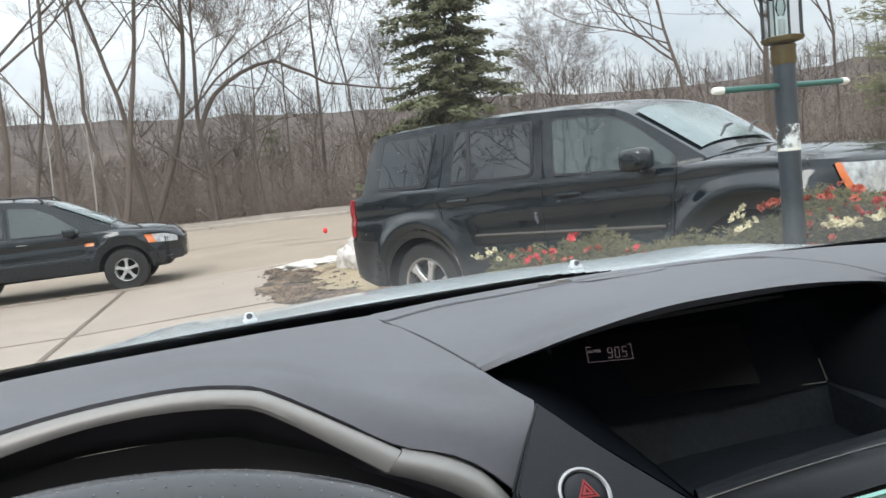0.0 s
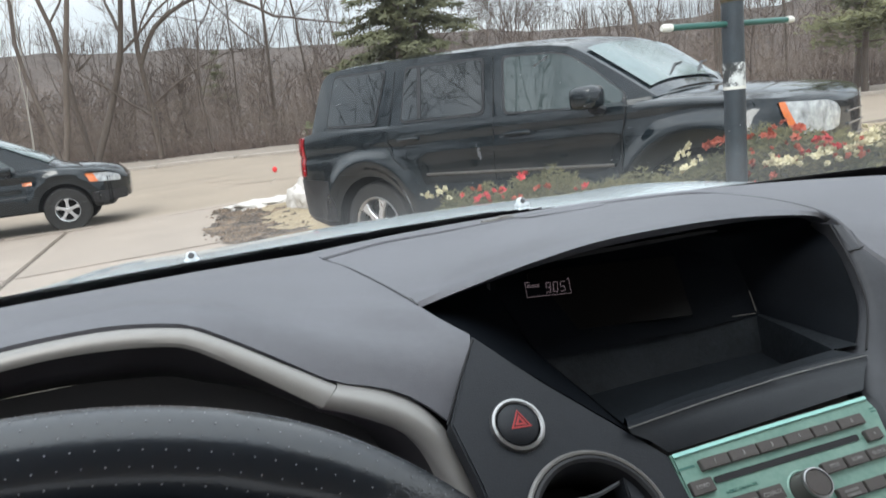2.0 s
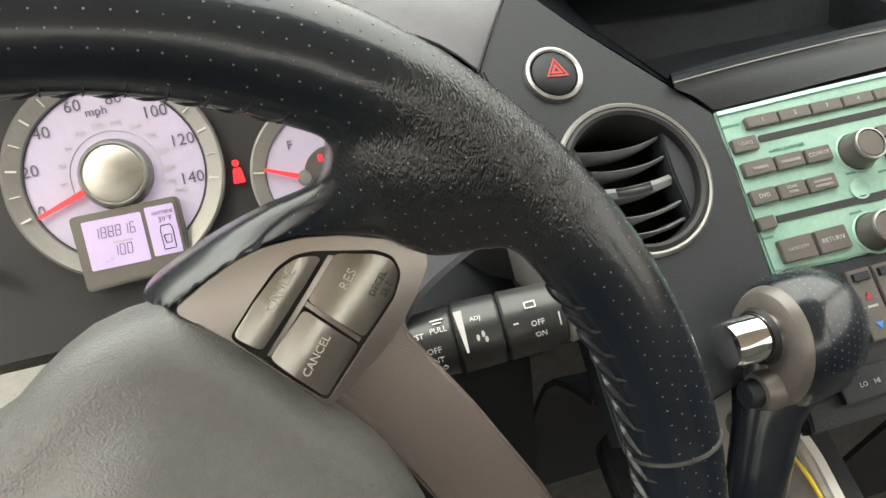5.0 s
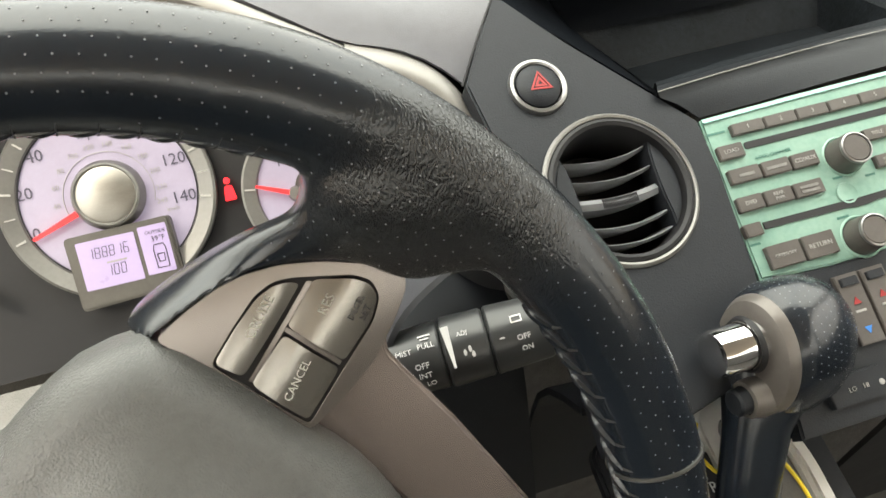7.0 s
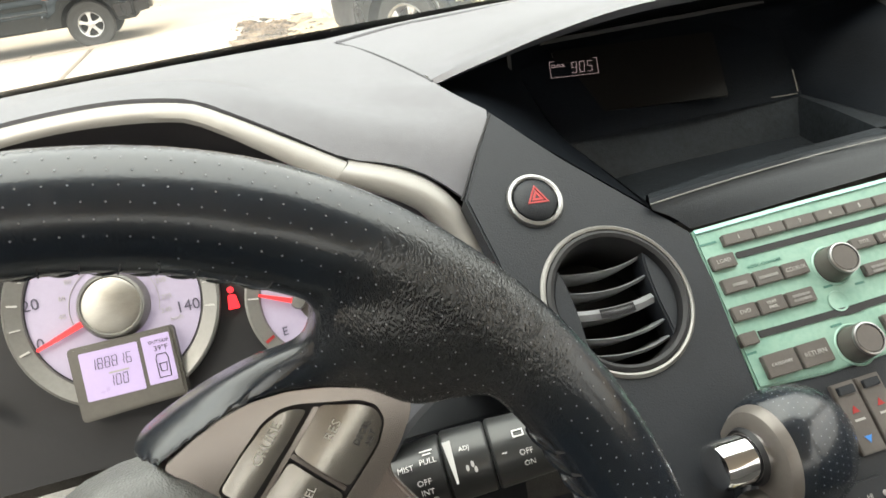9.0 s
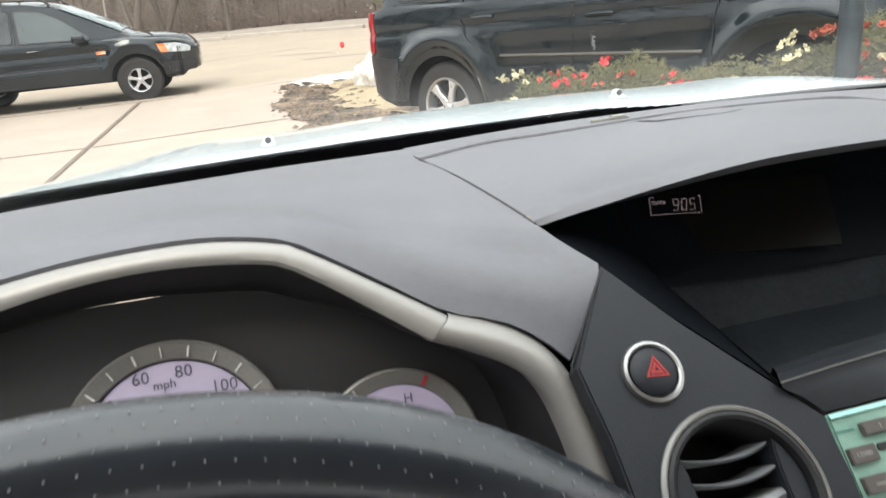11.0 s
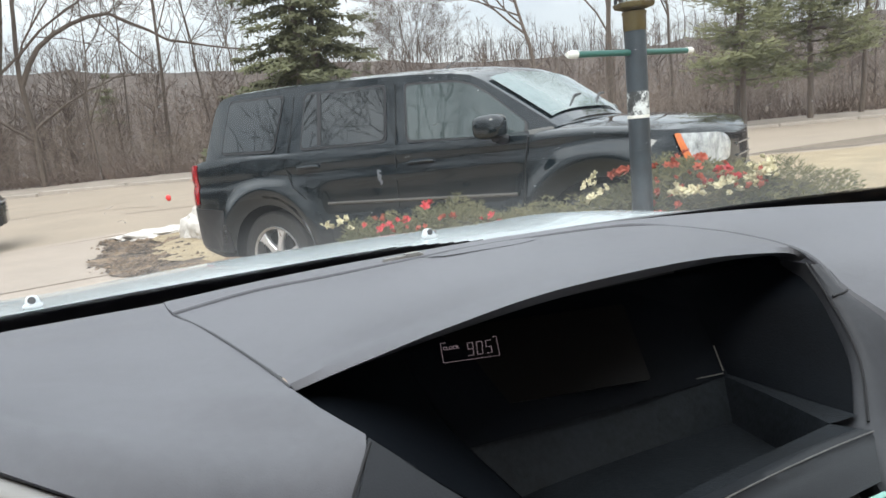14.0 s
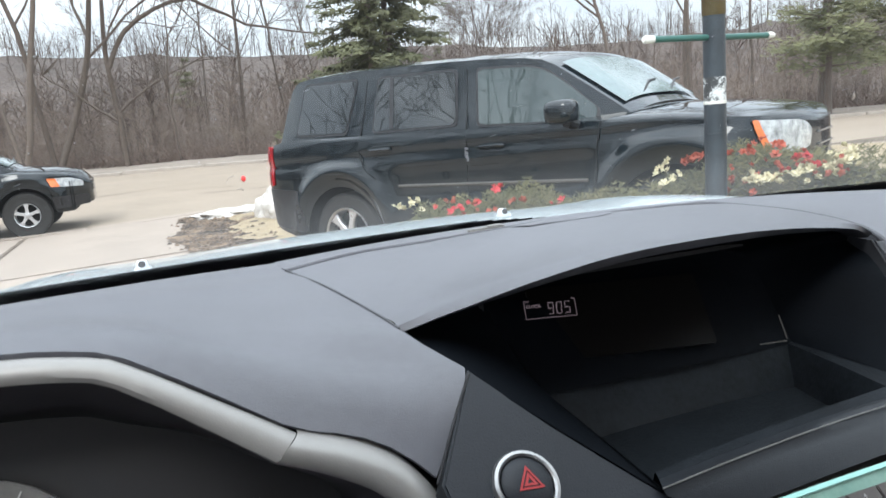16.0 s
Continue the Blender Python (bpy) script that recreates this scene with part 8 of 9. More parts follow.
for si, side in enumerate((lambda p: p, mirror)):
    def flat(pts):
        return [side((x, y, 0))[:2] for x, y in pts]

    bcx, bcy = side((0.078, 0.083, 0))[:2]
    pcx, pcy = side((0.118, 0.000, 0))[:2]
    px_, py_ = (0.92, 0.385) if si == 0 else [b - a for a, b in zip(side((0, 0, 0))[:2], side((0.92, 0.385, 0))[:2])]

    def dome(x, y):
        return 1.3 * ((x - bcx) ** 2 + (y - bcy) ** 2)

    def ridge(x, y):
        w = (x - pcx) * px_ + (y - pcy) * py_
        return 5.0 * w * w if y < 0.055 else 5.0 * w * w * max(0.0, 1 - (y - 0.055) / 0.02)

    pd = part("spoke_trim", crowned(plate(soften(flat(pod), 0.004), 0.012, 0.0014, (), POD, 3), POD, ridge), M["pewter_low"], wheel, "warm pewter spoke trim below the switches")
    bz = part("switch_bezel", crowned(plate(soften(flat(bezel_out), 0.003), 0.010, 0.0021, [soften(flat(well), 0.0022)[::-1]], BEZ, 3), BEZ, dome), M["pewter"], wheel, "raised pewter bezel round the switches", angle=50)
    part("switch_well", plate(soften(flat(well), 0.002), 0.001, 0, (), at2(BEZ, 0, 0, -0.0022)), M["black"], bz, "dark bed of the switches", smooth=False)
    for pts in bars3:
        part("divider", crowned(plate(flat(pts), 0.003, 0.0004, (), at2(BEZ, 0, 0, -0.0002)), BEZ, dome), M["pewter"], bz)
    for nm, pts in keys3.items():
        kp = flat(pts)
        mx, my = sum(p[0] for p in kp) / len(kp), sum(p[1] for p in kp) / len(kp)
        tn_ = 137 if si == 0 else 2 * 138 - 137
        cv, hh = (26.0, 0.0014) if nm == "CRUISE" else (15.0, 0.0017)
        kb = part("switch", crowned(bent(soften(widened(kp, 0.0005), 0.0022, 6), 0.0026, tn_, cv, hh, BEZ), BEZ, dome), M["pewter_key"], bz, "worn pewter switch", angle=40)
        if si == 0:
            ux, uy = math.cos(radians(tn_)), math.sin(radians(tn_))
            for j, (tx, ox, oy, sz, tn) in enumerate(TXT[nm]):
                u = ox * ux + oy * uy
                tilt = Matrix.Rotation(math.atan(2 * cv * u), 4, "X")
                words("lettering", tx, sz, M["print_black"] if j else M["print_pale"], at2(BEZ, mx + ox, my + oy, hh - cv * u * u - dome(mx + ox, my + oy) + 0.00035, tn) @ tilt, kb)
# airbag cover, a soft dome
bm = bmesh.new()
angs = list(range(0, 360, 6))
prof = {0: 0.097, 14: 0.094, 38: 0.0895, 50: 0.093, 60: 0.098, 71: 0.1045, 82: 0.099, 101: 0.083, 138: 0.078}


def cover_r(a):
    u = abs(((a - 138 + 180) % 360) - 180)
    ks = sorted((abs(((k - 138 + 180) % 360) - 180), v) for k, v in prof.items()) + [(180, 0.100)]
    for (a0, r0), (a1, r1) in zip(ks, ks[1:]):
        if a0 <= u <= a1:
            return r0 + (r1 - r0) * (u - a0) / max(1e-6, a1 - a0)
    return 0.09


rings = []
for f, z in ((1.0, -0.036), (1.0, -0.0205), (0.985, -0.0150), (0.95, -0.0085), (0.90, -0.0040), (0.84, -0.0022), (0.77, -0.0012), (0.70, 0.0030), (0.62, 0.0075), (0.5, 0.0110), (0.35, 0.0135), (0.12, 0.015)):
    rings.append([bm.verts.new(wpt(cover_r(a) * f * math.cos(radians(a)), cover_r(a) * f * math.sin(radians(a)), z)) for a in angs])
tip = bm.verts.new(wpt(0, 0, 0.0152))
n = len(angs)
for a, b in zip(rings, rings[1:]):
    for i in range(n):
        bm.faces.new((a[i], a[(i + 1) % n], b[(i + 1) % n], b[i]))
for i in range(n):
    bm.faces.new((rings[-1][i], rings[-1][(i + 1) % n], tip))
cover = part("airbag_cover", bm, M["airbag"], wheel, "grained dark airbag cover")
part("emblem", tube([tuple(wpt(x, y, 0.0152)) for x, y in ((-0.014, 0.012), (-0.004, 0.004), (0.0, -0.012), (0.012, -0.014))], 0.0022, 8), M["pewter"], cover, "plain raised emblem")
part("hub_core", lathe([(0.062, -0.022), (0.066, -0.035), (0.050, -0.075), (0.045, -0.11)], 40, WH), M["black"], wheel)

# ---- wiper stalk and steering column ----
stalk = thing("wiper_stalk", "black wiper stalk with white printed symbols", "wiper stalk")
SA, SB = Vector((0.046, 0.2790, 1.1245)), Vector((0.126, 0.2670, 1.1335))
sd = (SB - SA).normalized()
toward = (Vector((0.02, 0.008, 1.349)) - SA)
toward = (toward - sd * toward.dot(sd)).normalized()
STK = frame_of(SA, sd, toward)


def stalk_piece(name, x0, x1, r0, r1, material, label=""):
    m = STK @ Matrix.Translation((x0, 0, 0)) @ Matrix.Rotation(math.pi / 2, 4, "Y")
    return part(name, lathe([(0.0, 0.0), (r0 * 0.93, 0.0), (r0, 0.0012), (r1, x1 - x0 - 0.0012), (r1 * 0.93, x1 - x0), (0.0, x1 - x0)], 36, m), material, stalk, label)


stalk_piece("root", -0.060, -0.002, 0.010, 0.0135, M["black"])
stalk_piece("sleeve", -0.002, 0.023, 0.0150, 0.0160, M["stalk"], "black fixed sleeve")
stalk_piece("speed_collar", 0.0235, 0.0445, 0.0166, 0.0160, M["stalk"], "ribbed speed collar")
stalk_piece("rear_dial", 0.045, 0.073, 0.0162, 0.0150, M["stalk"], "rear wiper dial")
# the tip's paler grey stands in for light falling on it
stalk_piece("tip", 0.0735, 0.098, 0.0146, 0.0125, M["shroud"], "end of the stalk, paler as if lit")


def on_stalk(x, ang, r=0.0165):
    return STK @ Matrix.Translation((x, 0, 0)) @ Matrix.Rotation(radians(-ang), 4, "X") @ Matrix.Translation((0, 0, r))


for tx, x, a, s in (("MIST", 0.006, 14, 0.0036), ("PULL", 0.0165, 18, 0.0036), ("OFF", 0.0128, -12, 0.0038), ("INT", 0.0133, -28, 0.0038), ("LO", 0.0150, -44, 0.0036), ("ADJ", 0.0335, 22, 0.0030), ("OFF", 0.0600, -8, 0.0036), ("ON", 0.0605, -26, 0.0034), ("REAR", 0.0800, -16, 0.0030)):
    words("lettering", tx, s, M["print_white"], on_stalk(x, a, 0.0167 if x < 0.07 else 0.0150), stalk)
part("print_wedge", plate([(0.0002, -0.009), (0.0012, -0.009), (0.0018, 0.010), (-0.0020, 0.010)], 0.0002, 0, (), on_stalk(0.0265, 4, 0.0170)), M["print_white"], stalk, smooth=False)
part("drop_marks", join(*[lathe([(0.0, 0.0003), (0.0010, 0.0002)], 10, on_stalk(x, a, 0.0166) @ Matrix.Diagonal((0.8, 1.5, 1, 1))) for x, a in ((0.033, -8), (0.0355, -4), (0.0365, -13))]), M["print_white"], stalk, smooth=False)
for x, a, w, h, r in ((0.0165, 36, 0.006, 0.0006, 0.0165), (0.0165, 30, 0.004, 0.0006, 0.0165), (0.0585, 18, 0.0050, 0.0006, 0.0164), (0.0585, 28, 0.0050, 0.0006, 0.0164), (0.0505, -2, 0.0022, 0.0006, 0.0164),
                                                                                         (0.0562, 23, 0.0006, 0.0030, 0.0164), (0.0608, 23, 0.0006, 0.0030, 0.0164), (0.0775, 16, 0.006, 0.0006, 0.0152), (0.0775, 4, 0.005, 0.0006, 0.0152), (0.0748, 10, 0.0006, 0.003, 0.0152),
                                                                                         (0.0802, 10, 0.0006, 0.003, 0.0152), (0.0700, -10, 0.0006, 0.006, 0.0154)):
    part("printed_mark", box(w, h, 0.0002, 0, on_stalk(x, a, r)), M["print_white"], stalk, "white printed symbol", smooth=False)

column = thing("steering_column", "grey plastic steering column shroud behind the wheel", "steering column")
part("upper_shroud", skin([[(-0.14, 0.30, 1.09), (-0.12, 0.30, 1.135), (-0.057, 0.298, 1.146), (0.01, 0.30, 1.135), (0.035, 0.30, 1.09)], [(-0.14, 0.40, 1.04), (-0.12, 0.40, 1.08), (-0.057, 0.40, 1.09), (0.01, 0.40, 1.08), (0.03, 0.40, 1.04)]], 20, 4, 0.004), M["shroud"], column, "grey upper shroud")
part("side_shroud", skin([[(0.03, 0.275, 1.110), (0.05, 0.278, 1.150), (0.085, 0.300, 1.158), (0.105, 0.320, 1.150)], [(0.03, 0.33, 1.09), (0.05, 0.345, 1.13), (0.085, 0.360, 1.135), (0.110, 0.365, 1.12)]], 16, 4, 0.003), M["pillar"], column, "dark shroud behind the stalk")
part("lower_shroud", skin([[(-0.14, 0.285, 1.09), (-0.13, 0.275, 1.03), (-0.057, 0.27, 1.01), (0.02, 0.275, 1.03), (0.035, 0.285, 1.09)], [(-0.14, 0.40, 1.04), (-0.13, 0.39, 0.98), (-0.057, 0.385, 0.96), (0.02, 0.39, 0.98), (0.03, 0.40, 1.04)]], 20, 4, 0.004), M["black"], column, "dark lower shroud")

# ---- gear shifter ----
shifter = thing("gear_shifter", "leather gear shifter with chrome release button", "gear shifter")
FP = frame_of((0.2129, 0.2417, 1.1011), (0.0, 0.30, 0.95), (-0.95, -0.20, 0.16))
EL = FP @ Matrix.Diagonal((0.0300, 0.0232, 1, 1))
part("side_plate", lathe([(0.0, 0.0058), (0.78, 0.0055), (0.92, 0.0040), (1.0, 0.0), (1.0, -0.004)], 48, EL), M["taupe"], shifter, "oval pewter side plate")
knob = part("knob", lathe([(0.98, -0.001), (1.06, -0.003), (1.13, -0.010), (1.15, -0.020), (1.10, -0.031), (0.96, -0.041), (0.74, -0.049), (0.42, -0.0545), (0.0, -0.056)], 48, EL), M["leather"], shifter, "perforated black leather knob")
dv, df = [], []
for j, (k, z) in enumerate(((1.085, -0.006), (1.13, -0.0105), (1.145, -0.015), (1.15, -0.0195), (1.14, -0.024), (1.115, -0.0285), (1.08, -0.033), (1.02, -0.0375), (0.94, -0.042))):
    for i in range(54):
        a = 2 * math.pi * (i + 0.5 * (j % 2)) / 54
        if math.cos(a) > -0.25:
            p = EL @ Vector((k * math.cos(a), k * math.sin(a), z))
            dot(p, (p - (FP @ Vector((0, 0, -0.022)))).normalized(), 0.00036)
tagged(obj("punched_dots", dv, df, M["dot"], knob, smooth=False), kind="stuff")
BT = frame_of((0.2100, 0.2420, 1.1095), (0, 0, 1), (-0.985, -0.10, 0.09))
rb = part("release_button", lathe([(0.0, 0.0248), (0.0075, 0.0246), (0.0102, 0.0236), (0.0113, 0.0212), (0.0115, 0.0)], 40, BT), M["chrome"], shifter, "chrome release button")
part("button_collar", lathe([(0.0118, 0.006), (0.0130, 0.0065), (0.0140, 0.004)], 36, BT), M["black"], rb)
LB = frame_of((0.2035, 0.2315, 1.0855), (0, 0, 1), (-0.985, -0.10, 0.09))
lb = part("lock_button", lathe([(0.0, 0.0105), (0.0056, 0.0102), (0.0066, 0.0090), (0.0068, -0.004)], 28, LB), M["panel"], shifter, "small black overdrive button")
part("lock_collar", lathe([(0.0070, 0.004), (0.0090, 0.0035), (0.0105, -0.003), (0.0105, -0.010)], 28, LB), M["taupe"], lb)
part("neck", skin([[tuple(Vector(c) + Vector((rx * math.cos(t), ry * math.sin(t), 0))) for t in [2 * math.pi * k / 16 for k in range(17)]] for c, rx, ry in
                   (((0.2250, 0.2500, 1.098), 0.0235, 0.0200), ((0.2185, 0.2400, 1.080), 0.0225, 0.0180), ((0.2110, 0.2330, 1.067), 0.0185, 0.0145), ((0.2065, 0.2285, 1.056), 0.0170, 0.0135), ((0.2030, 0.2245, 1.046), 0.0165, 0.0130), ((0.2005, 0.2215, 1.036), 0.0165, 0.0130), ((0.1990, 0.2190, 1.024), 0.0160, 0.0130), ((0.199, 0.217, 1.00), 0.0120, 0.0100))], 24, 24), M["leather"], shifter, "black tapered neck")
console = thing("shifter_console", "silver trimmed shift gate on the centre console", "console")
GT = frame_of((0.215, 0.235, 1.020), (1, 0, 0), (0, -0.50, 0.866))
part("gate_plate", plate(soften([(-0.075, -0.16), (0.055, -0.16), (0.055, 0.045), (-0.075, 0.045)], 0.012), 0.01, 0.002, (), at2(GT, 0, 0, -0.012)), M["panel"], console, "dark gate plate")
part("gate_trim", plate(soften([(-0.0165, -0.16), (-0.0175, -0.02), (-0.017, 0.038), (-0.008, 0.048), (0.018, 0.046), (0.034, 0.028), (0.0385, 0.0), (0.036, -0.16)], 0.008), 0.012, 0.003, [soften([(-0.005, -0.155), (-0.0055, -0.02), (-0.0055, 0.030), (0.0, 0.036), (0.014, 0.035), (0.0245, 0.022), (0.0285, 0.0), (0.026, -0.155)], 0.006)], GT), M["gate_silver"], console, "pale silver gate surround")
part("gate_floor", plate(soften([(-0.008, -0.16), (-0.008, -0.02), (-0.008, 0.033), (0.020, 0.038), (0.031, 0.0), (0.030, -0.16)], 0.008), 0.002, 0, (), at2(GT, 0, 0, -0.008)), M["shroud"], console, "grey brush cover of the gate")
gl = part("gear_legend", plate(rounded(-0.0290, -0.090, -0.0172, 0.022, 0.003), 0.004, 0.0004, (), at2(GT, 0, 0, -0.0010)), M["black"], console, "black gear legend strip")
for tx, y, mt in (("R", 0.0025, "print_white"), ("N", -0.0075, "red"), ("D", -0.0175, "print_white")):
    words("lettering", tx, 0.0078, M[mt], at2(GT, -0.0222, y, -0.0007, 4), gl)
cord = thing("yellow_cord", "thin yellow cord looped round the shifter base", "cord")
for pts in ([(0.196, 0.262, 1.043), (0.188, 0.248, 1.040), (0.193, 0.236, 1.033), (0.209, 0.222, 1.026), (0.218, 0.205, 1.018), (0.225, 0.18, 1.005)], [(0.216, 0.232, 1.048), (0.2225, 0.224, 1.040), (0.227, 0.212, 1.030), (0.228, 0.197, 1.018), (0.228, 0.18, 1.005)]):
    part("strand", tube(catmull(pts, 24), 0.0011, 8), M["yellow"], cord)

# ---- bonnet, windscreen base, wipers ----
hood = thing("car_hood", "pale blue silver car bonnet with two washer nozzles", "car hood")
HC = 0.37


def hood_z(x, y):
    u = abs(x - HC)
    prof_y = [(0.90, 1.196), (1.00, 1.2085), (1.10, 1.2130), (1.25, 1.2080), (1.45, 1.1850), (1.65, 1.1450), (1.85, 1.0850), (1.97, 1.02), (2.03, 0.92), (2.05, 0.75)]
    for (a, za), (b, zb) in zip(prof_y, prof_y[1:]):
        if y <= b:
            z = za + (zb - za) * max(0, (y - a) / (b - a))
            break
    else:
        z = 0.75
    z -= 0.012 + 0.036 * (u / 0.8) ** 2.2
    z += 0.010 * math.exp(-((u - 0.52) / 0.09) ** 2)
    z -= 0.25 * max(0, (u - 0.86) / 0.17) ** 2
    return z


rows = []
for j in range(37):
    u = -1.0 + 2.0 * j / 36
    rows.append([(HC + u, y - 0.16 * (u / 0.95) ** 2 * (1 if y < 1.3 else 0.6), hood_z(HC + u, y)) for y in [0.955, 0.965, 1.0, 1.05, 1.1, 1.18, 1.27, 1.37, 1.47, 1.57, 1.67, 1.77, 1.85, 1.92, 1.97, 2.0, 2.03, 2.05]])
bm = bmesh.new()
vs = [[bm.verts.new(p) for p in r] for r in rows]
for a, b in zip(vs, vs[1:]):
    for i in range(len(a) - 1):
        bm.faces.new((a[i], b[i], b[i + 1], a[i + 1]))
part("hood_panel", bm, M["hoodpaint"], hood, "pale blue silver painted bonnet")
for x in (-0.022, 0.534):
    z0 = hood_z(x, 1.185) - 0.001
    nz = part("washer_nozzle", join(box(0.022, 0.020, 0.006, 0.002, pose(x, 1.185, z0 + 0.003)), lathe([(0.009, 0.0), (0.0085, 0.006), (0.006, 0.010), (0.0, 0.0115)], 20, pose(x, 1.189, z0 + 0.004))), M["nozzle"], hood, "small pale washer nozzle")
    part("jet", lathe([(0.0, 0.002), (0.0042, 0.0015), (0.0048, 0.0)], 16, frame_of((x, 1.1800, z0 + 0.0105), (1, 0, 0), (0, -1, 0.25))), M["black"], nz, "black jet")

screen = thing("windscreen", "clear car windscreen with specks and a black dotted border", "windscreen")


def glass_pt(x, f):
    """A point of the glass: f goes from the base, 0, to the roof, 1."""
    u = (x - 0.30) / 0.75
    base = Vector((x, 0.812 - 0.115 * abs(u) ** 2.2, 1.236))
    top = Vector((0.30 + (x - 0.30) * 0.82, 0.08 - 0.10 * abs(u) ** 2.2, 1.70))
    p = base.lerp(top, f)
    p += Vector((0, 0.35, 0.45)).normalized() * 0.05 * math.sin(math.pi * f)
    return p


bm = bmesh.new()
nx, nf = 40, 16
vs = [[bm.verts.new(glass_pt(-0.55 + 1.7 * i / nx, -0.06 + 1.06 * j / nf)) for j in range(nf + 1)] for i in range(nx + 1)]
for i in range(nx):
    for j in range(nf):
        bm.faces.new((vs[i][j], vs[i + 1][j], vs[i + 1][j + 1], vs[i][j + 1]))
pane = part("glass", bm, M["pane"], screen, "clear glass pane")
if pane.data.polygons[len(pane.data.polygons) // 2].normal.y > 0:
    pane.data.flip_normals()
pane.visible_shadow = False
bm = bmesh.new()
vs = [[bm.verts.new(glass_pt(-0.55 + 1.7 * i / nx, -0.03 + 0.0500 * j / 3) + Vector((0, -0.002, -0.002))) for j in range(4)] for i in range(nx + 1)]
for i in range(nx):
    for j in range(3):
        bm.faces.new((vs[i][j], vs[i + 1][j], vs[i + 1][j + 1], vs[i][j + 1]))
part("black_border", bm, M["frit"], screen, "black ceramic border")
dv, df = [], []
nrm = Vector((0, -0.68, -0.735))
for i in range(620):
    for j in range(13):
        x = -0.5 + 1.6 * (i + 0.5 * (j % 2)) / 620
        if j > interp([(0.30, 13), (0.48, 2)], x):
            continue
        dot(glass_pt(x, 0.0205 + 0.00245 * j) + Vector((0, -0.0025, -0.0025)), nrm, 0.00162 - 0.00008 * max(0, j - 9))
tagged(obj("border_dots", dv, df, M["frit"], screen, smooth=False), kind="stuff")
# dried specks and one streak on the glass
rnd = random.Random(5)
dv, df = [], []
for i in range(70):
    p = glass_pt(rnd.uniform(-0.25, 0.75), rnd.uniform(0.06, 0.42))
    dot(p + Vector((0, -0.002, -0.002)), nrm, rnd.choice((0.0004, 0.0005, 0.0006, 0.0008)))
for i in range(14):
    x0, f0 = rnd.uniform(-0.2, 0.7), rnd.uniform(0.06, 0.4)
    for k in range(4):
        dot(glass_pt(x0 + 0.0012 * k, f0 + 0.0006 * k) + Vector((0, -0.002, -0.002)), nrm, 0.0004)
for x0, f0, n0 in ((0.280, 0.165, 16), (0.300, 0.315, 9)):
    for k in range(n0):
        dot(glass_pt(x0 + rnd.gauss(0, 0.0007) + (0.0011 if n0 < 10 else -0.0005) * k, f0 + 0.0014 * k) + Vector((0, -0.002, -0.002)), nrm, rnd.uniform(0.0006, 0.0016))
tagged(obj("dried_specks", dv, df, M["speck"], screen, "tiny dried white specks", smooth=False), kind="stuff")

cowl = thing("wiper_cowl", "black plastic cowl with two parked wipers", "wiper cowl")
part("cowl_cover", skin([[(-0.6, 0.62, 1.215), (-0.3, 0.745, 1.225), (0.0, 0.81, 1.2285), (0.3, 0.828, 1.229), (0.6, 0.81, 1.2285), (0.9, 0.745, 1.225), (1.15, 0.62, 1.215)],
                         [(-0.6, 0.72, 1.205), (-0.3, 0.86, 1.200), (0.0, 0.93, 1.203), (0.3, 0.95, 1.204), (0.6, 0.93, 1.203), (0.9, 0.86, 1.200), (1.15, 0.72, 1.205)],
                         [(-0.6, 0.78, 1.17), (-0.3, 0.915, 1.192), (0.0, 0.975, 1.200), (0.3, 0.99, 1.202), (0.6, 0.975, 1.200), (0.9, 0.915, 1.192), (1.15, 0.78, 1.17)]], 40, 8), M["rubber"], cowl, "black cowl under the windscreen")
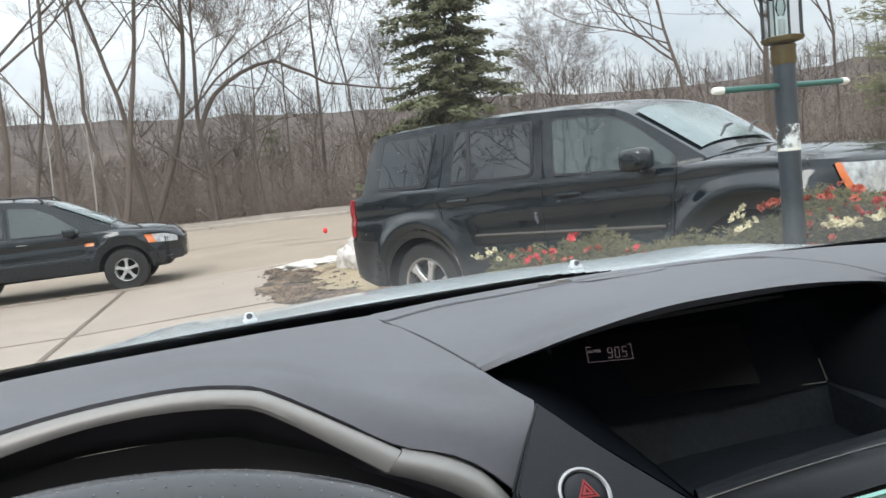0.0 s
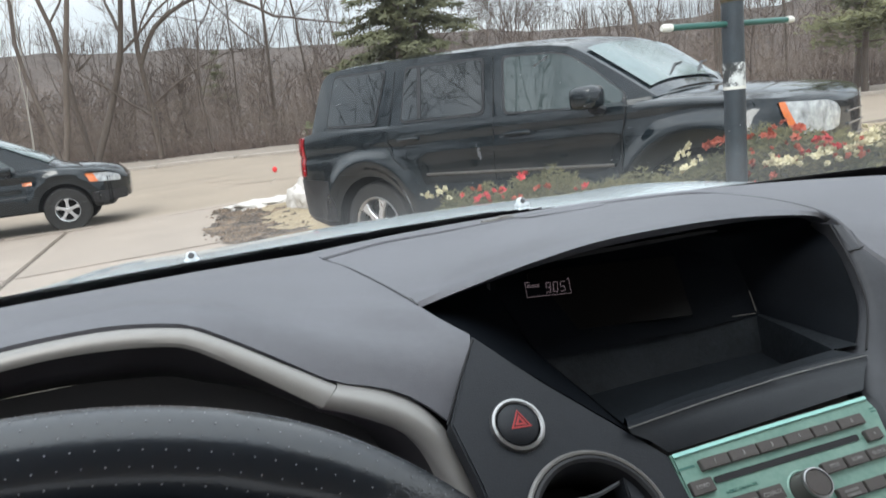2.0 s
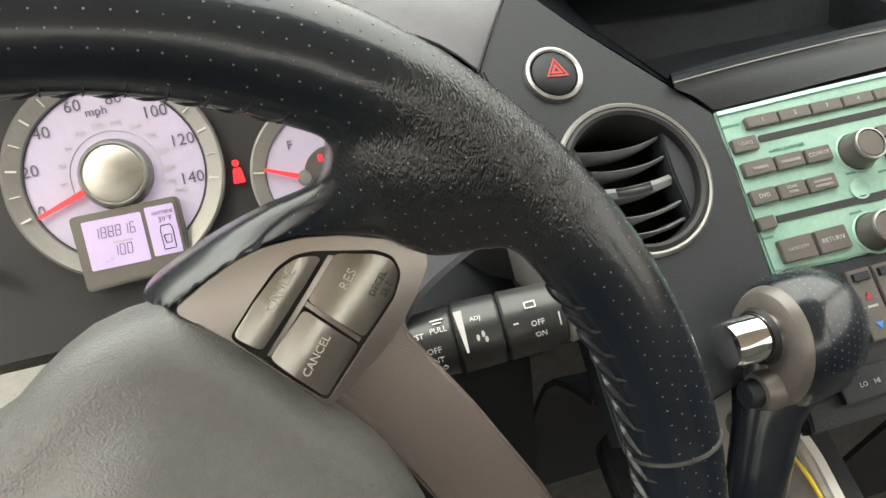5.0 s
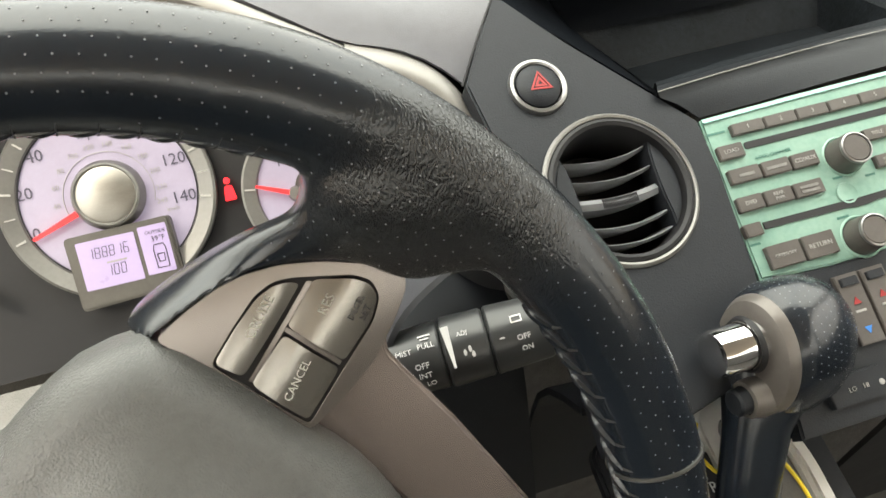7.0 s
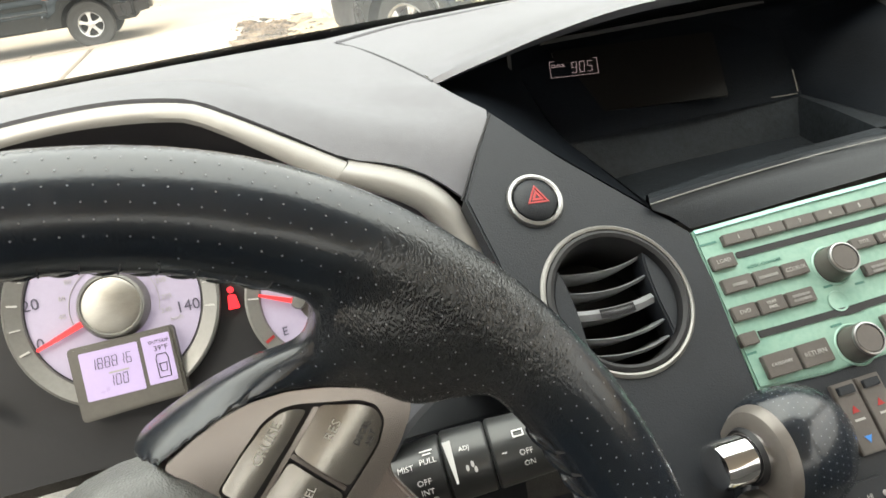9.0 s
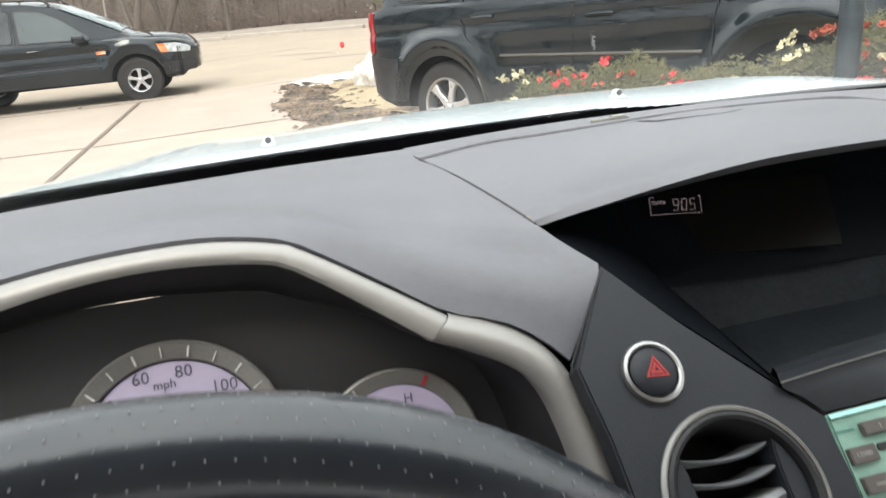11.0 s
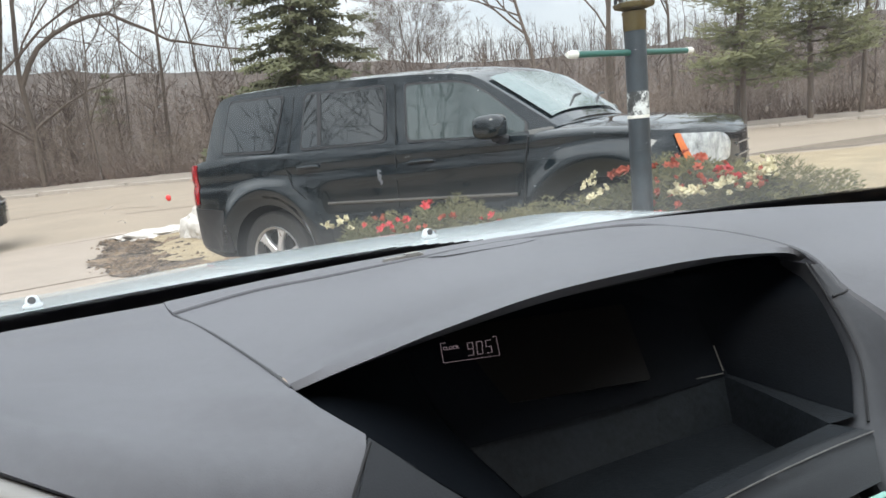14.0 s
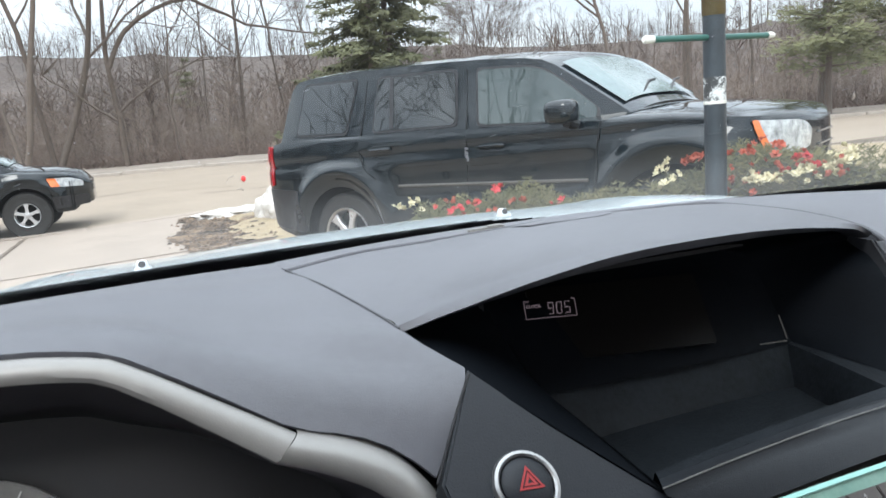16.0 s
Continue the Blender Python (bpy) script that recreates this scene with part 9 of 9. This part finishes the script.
for pts, r in (([(-0.42, 0.80, 1.216), (-0.2, 0.858, 1.218), (0.0, 0.896, 1.219), (0.14, 0.915, 1.219)], 0.0055), ([(0.20, 0.900, 1.218), (0.45, 0.905, 1.218), (0.7, 0.875, 1.218), (0.95, 0.80, 1.216)], 0.0055)):
    wb = part("wiper_blade", tube(catmull(pts, 24), [r * min(1.0, 0.25 + 0.25 * min(i, 24 - i)) for i in range(25)], 8), M["rubber"], cowl, "black wiper blade")
    part("wiper_arm", tube(catmull([(x + 0.02, y + 0.018, z + 0.004 + 0.002 * i) for i, (x, y, z) in enumerate(pts[1:])], 16), [0.006 - 0.0002 * i for i in range(17)], 8), M["trimblack"], wb, "black wiper arm")

# ---- the closed cabin round the camera ----
cabin = thing("car_cabin", "grey lined car cabin closed round the driver", "car cabin", kind="structure")
part("headliner", skin([[(-0.42, 0.10, 1.66), (0.30, 0.12, 1.71), (1.02, 0.10, 1.66)], [(-0.42, -0.5, 1.70), (0.30, -0.5, 1.75), (1.02, -0.5, 1.70)], [(-0.42, -1.8, 1.68), (0.30, -1.8, 1.73), (1.02, -1.8, 1.68)]], 12, 10, 0.02), M["liner"], cabin, "grey headliner")
for sx in (-1, 1):
    cx = HC + sx * 0.78
    part("pillar", tube([(HC + sx * 0.80, 0.60, 1.18), (HC + sx * 0.76, 0.34, 1.45), (HC + sx * 0.70, 0.06, 1.68)], 0.045, 10), M["liner"], cabin, "grey windscreen pillar")
    part("door_panel", box(0.06, 2.4, 0.75, 0.02, pose(HC + sx * 0.80, -0.65, 0.78)), M["dash"], cabin, "dark door panel")
    part("pillar", box(0.06, 0.16, 0.60, 0.02, pose(HC + sx * 0.76, -0.62, 1.42)), M["liner"], cabin, "grey door pillar")
# added block behind the camera that shapes reflections on the wheel
part("rear_wall", box(1.50, 0.16, 0.92, 0.06, pose(HC, -1.15, 0.86)), M["seatcloth"], cabin, "unseen grey block in place of seat backs")
part("cabin_floor", box(1.56, 2.6, 0.05, 0.01, pose(HC, -0.6, 0.42)), M["carpet"], cabin)
part("firewall", box(1.7, 0.04, 0.82, 0.01, pose(HC, 0.60, 0.78)), M["carpet"], cabin)
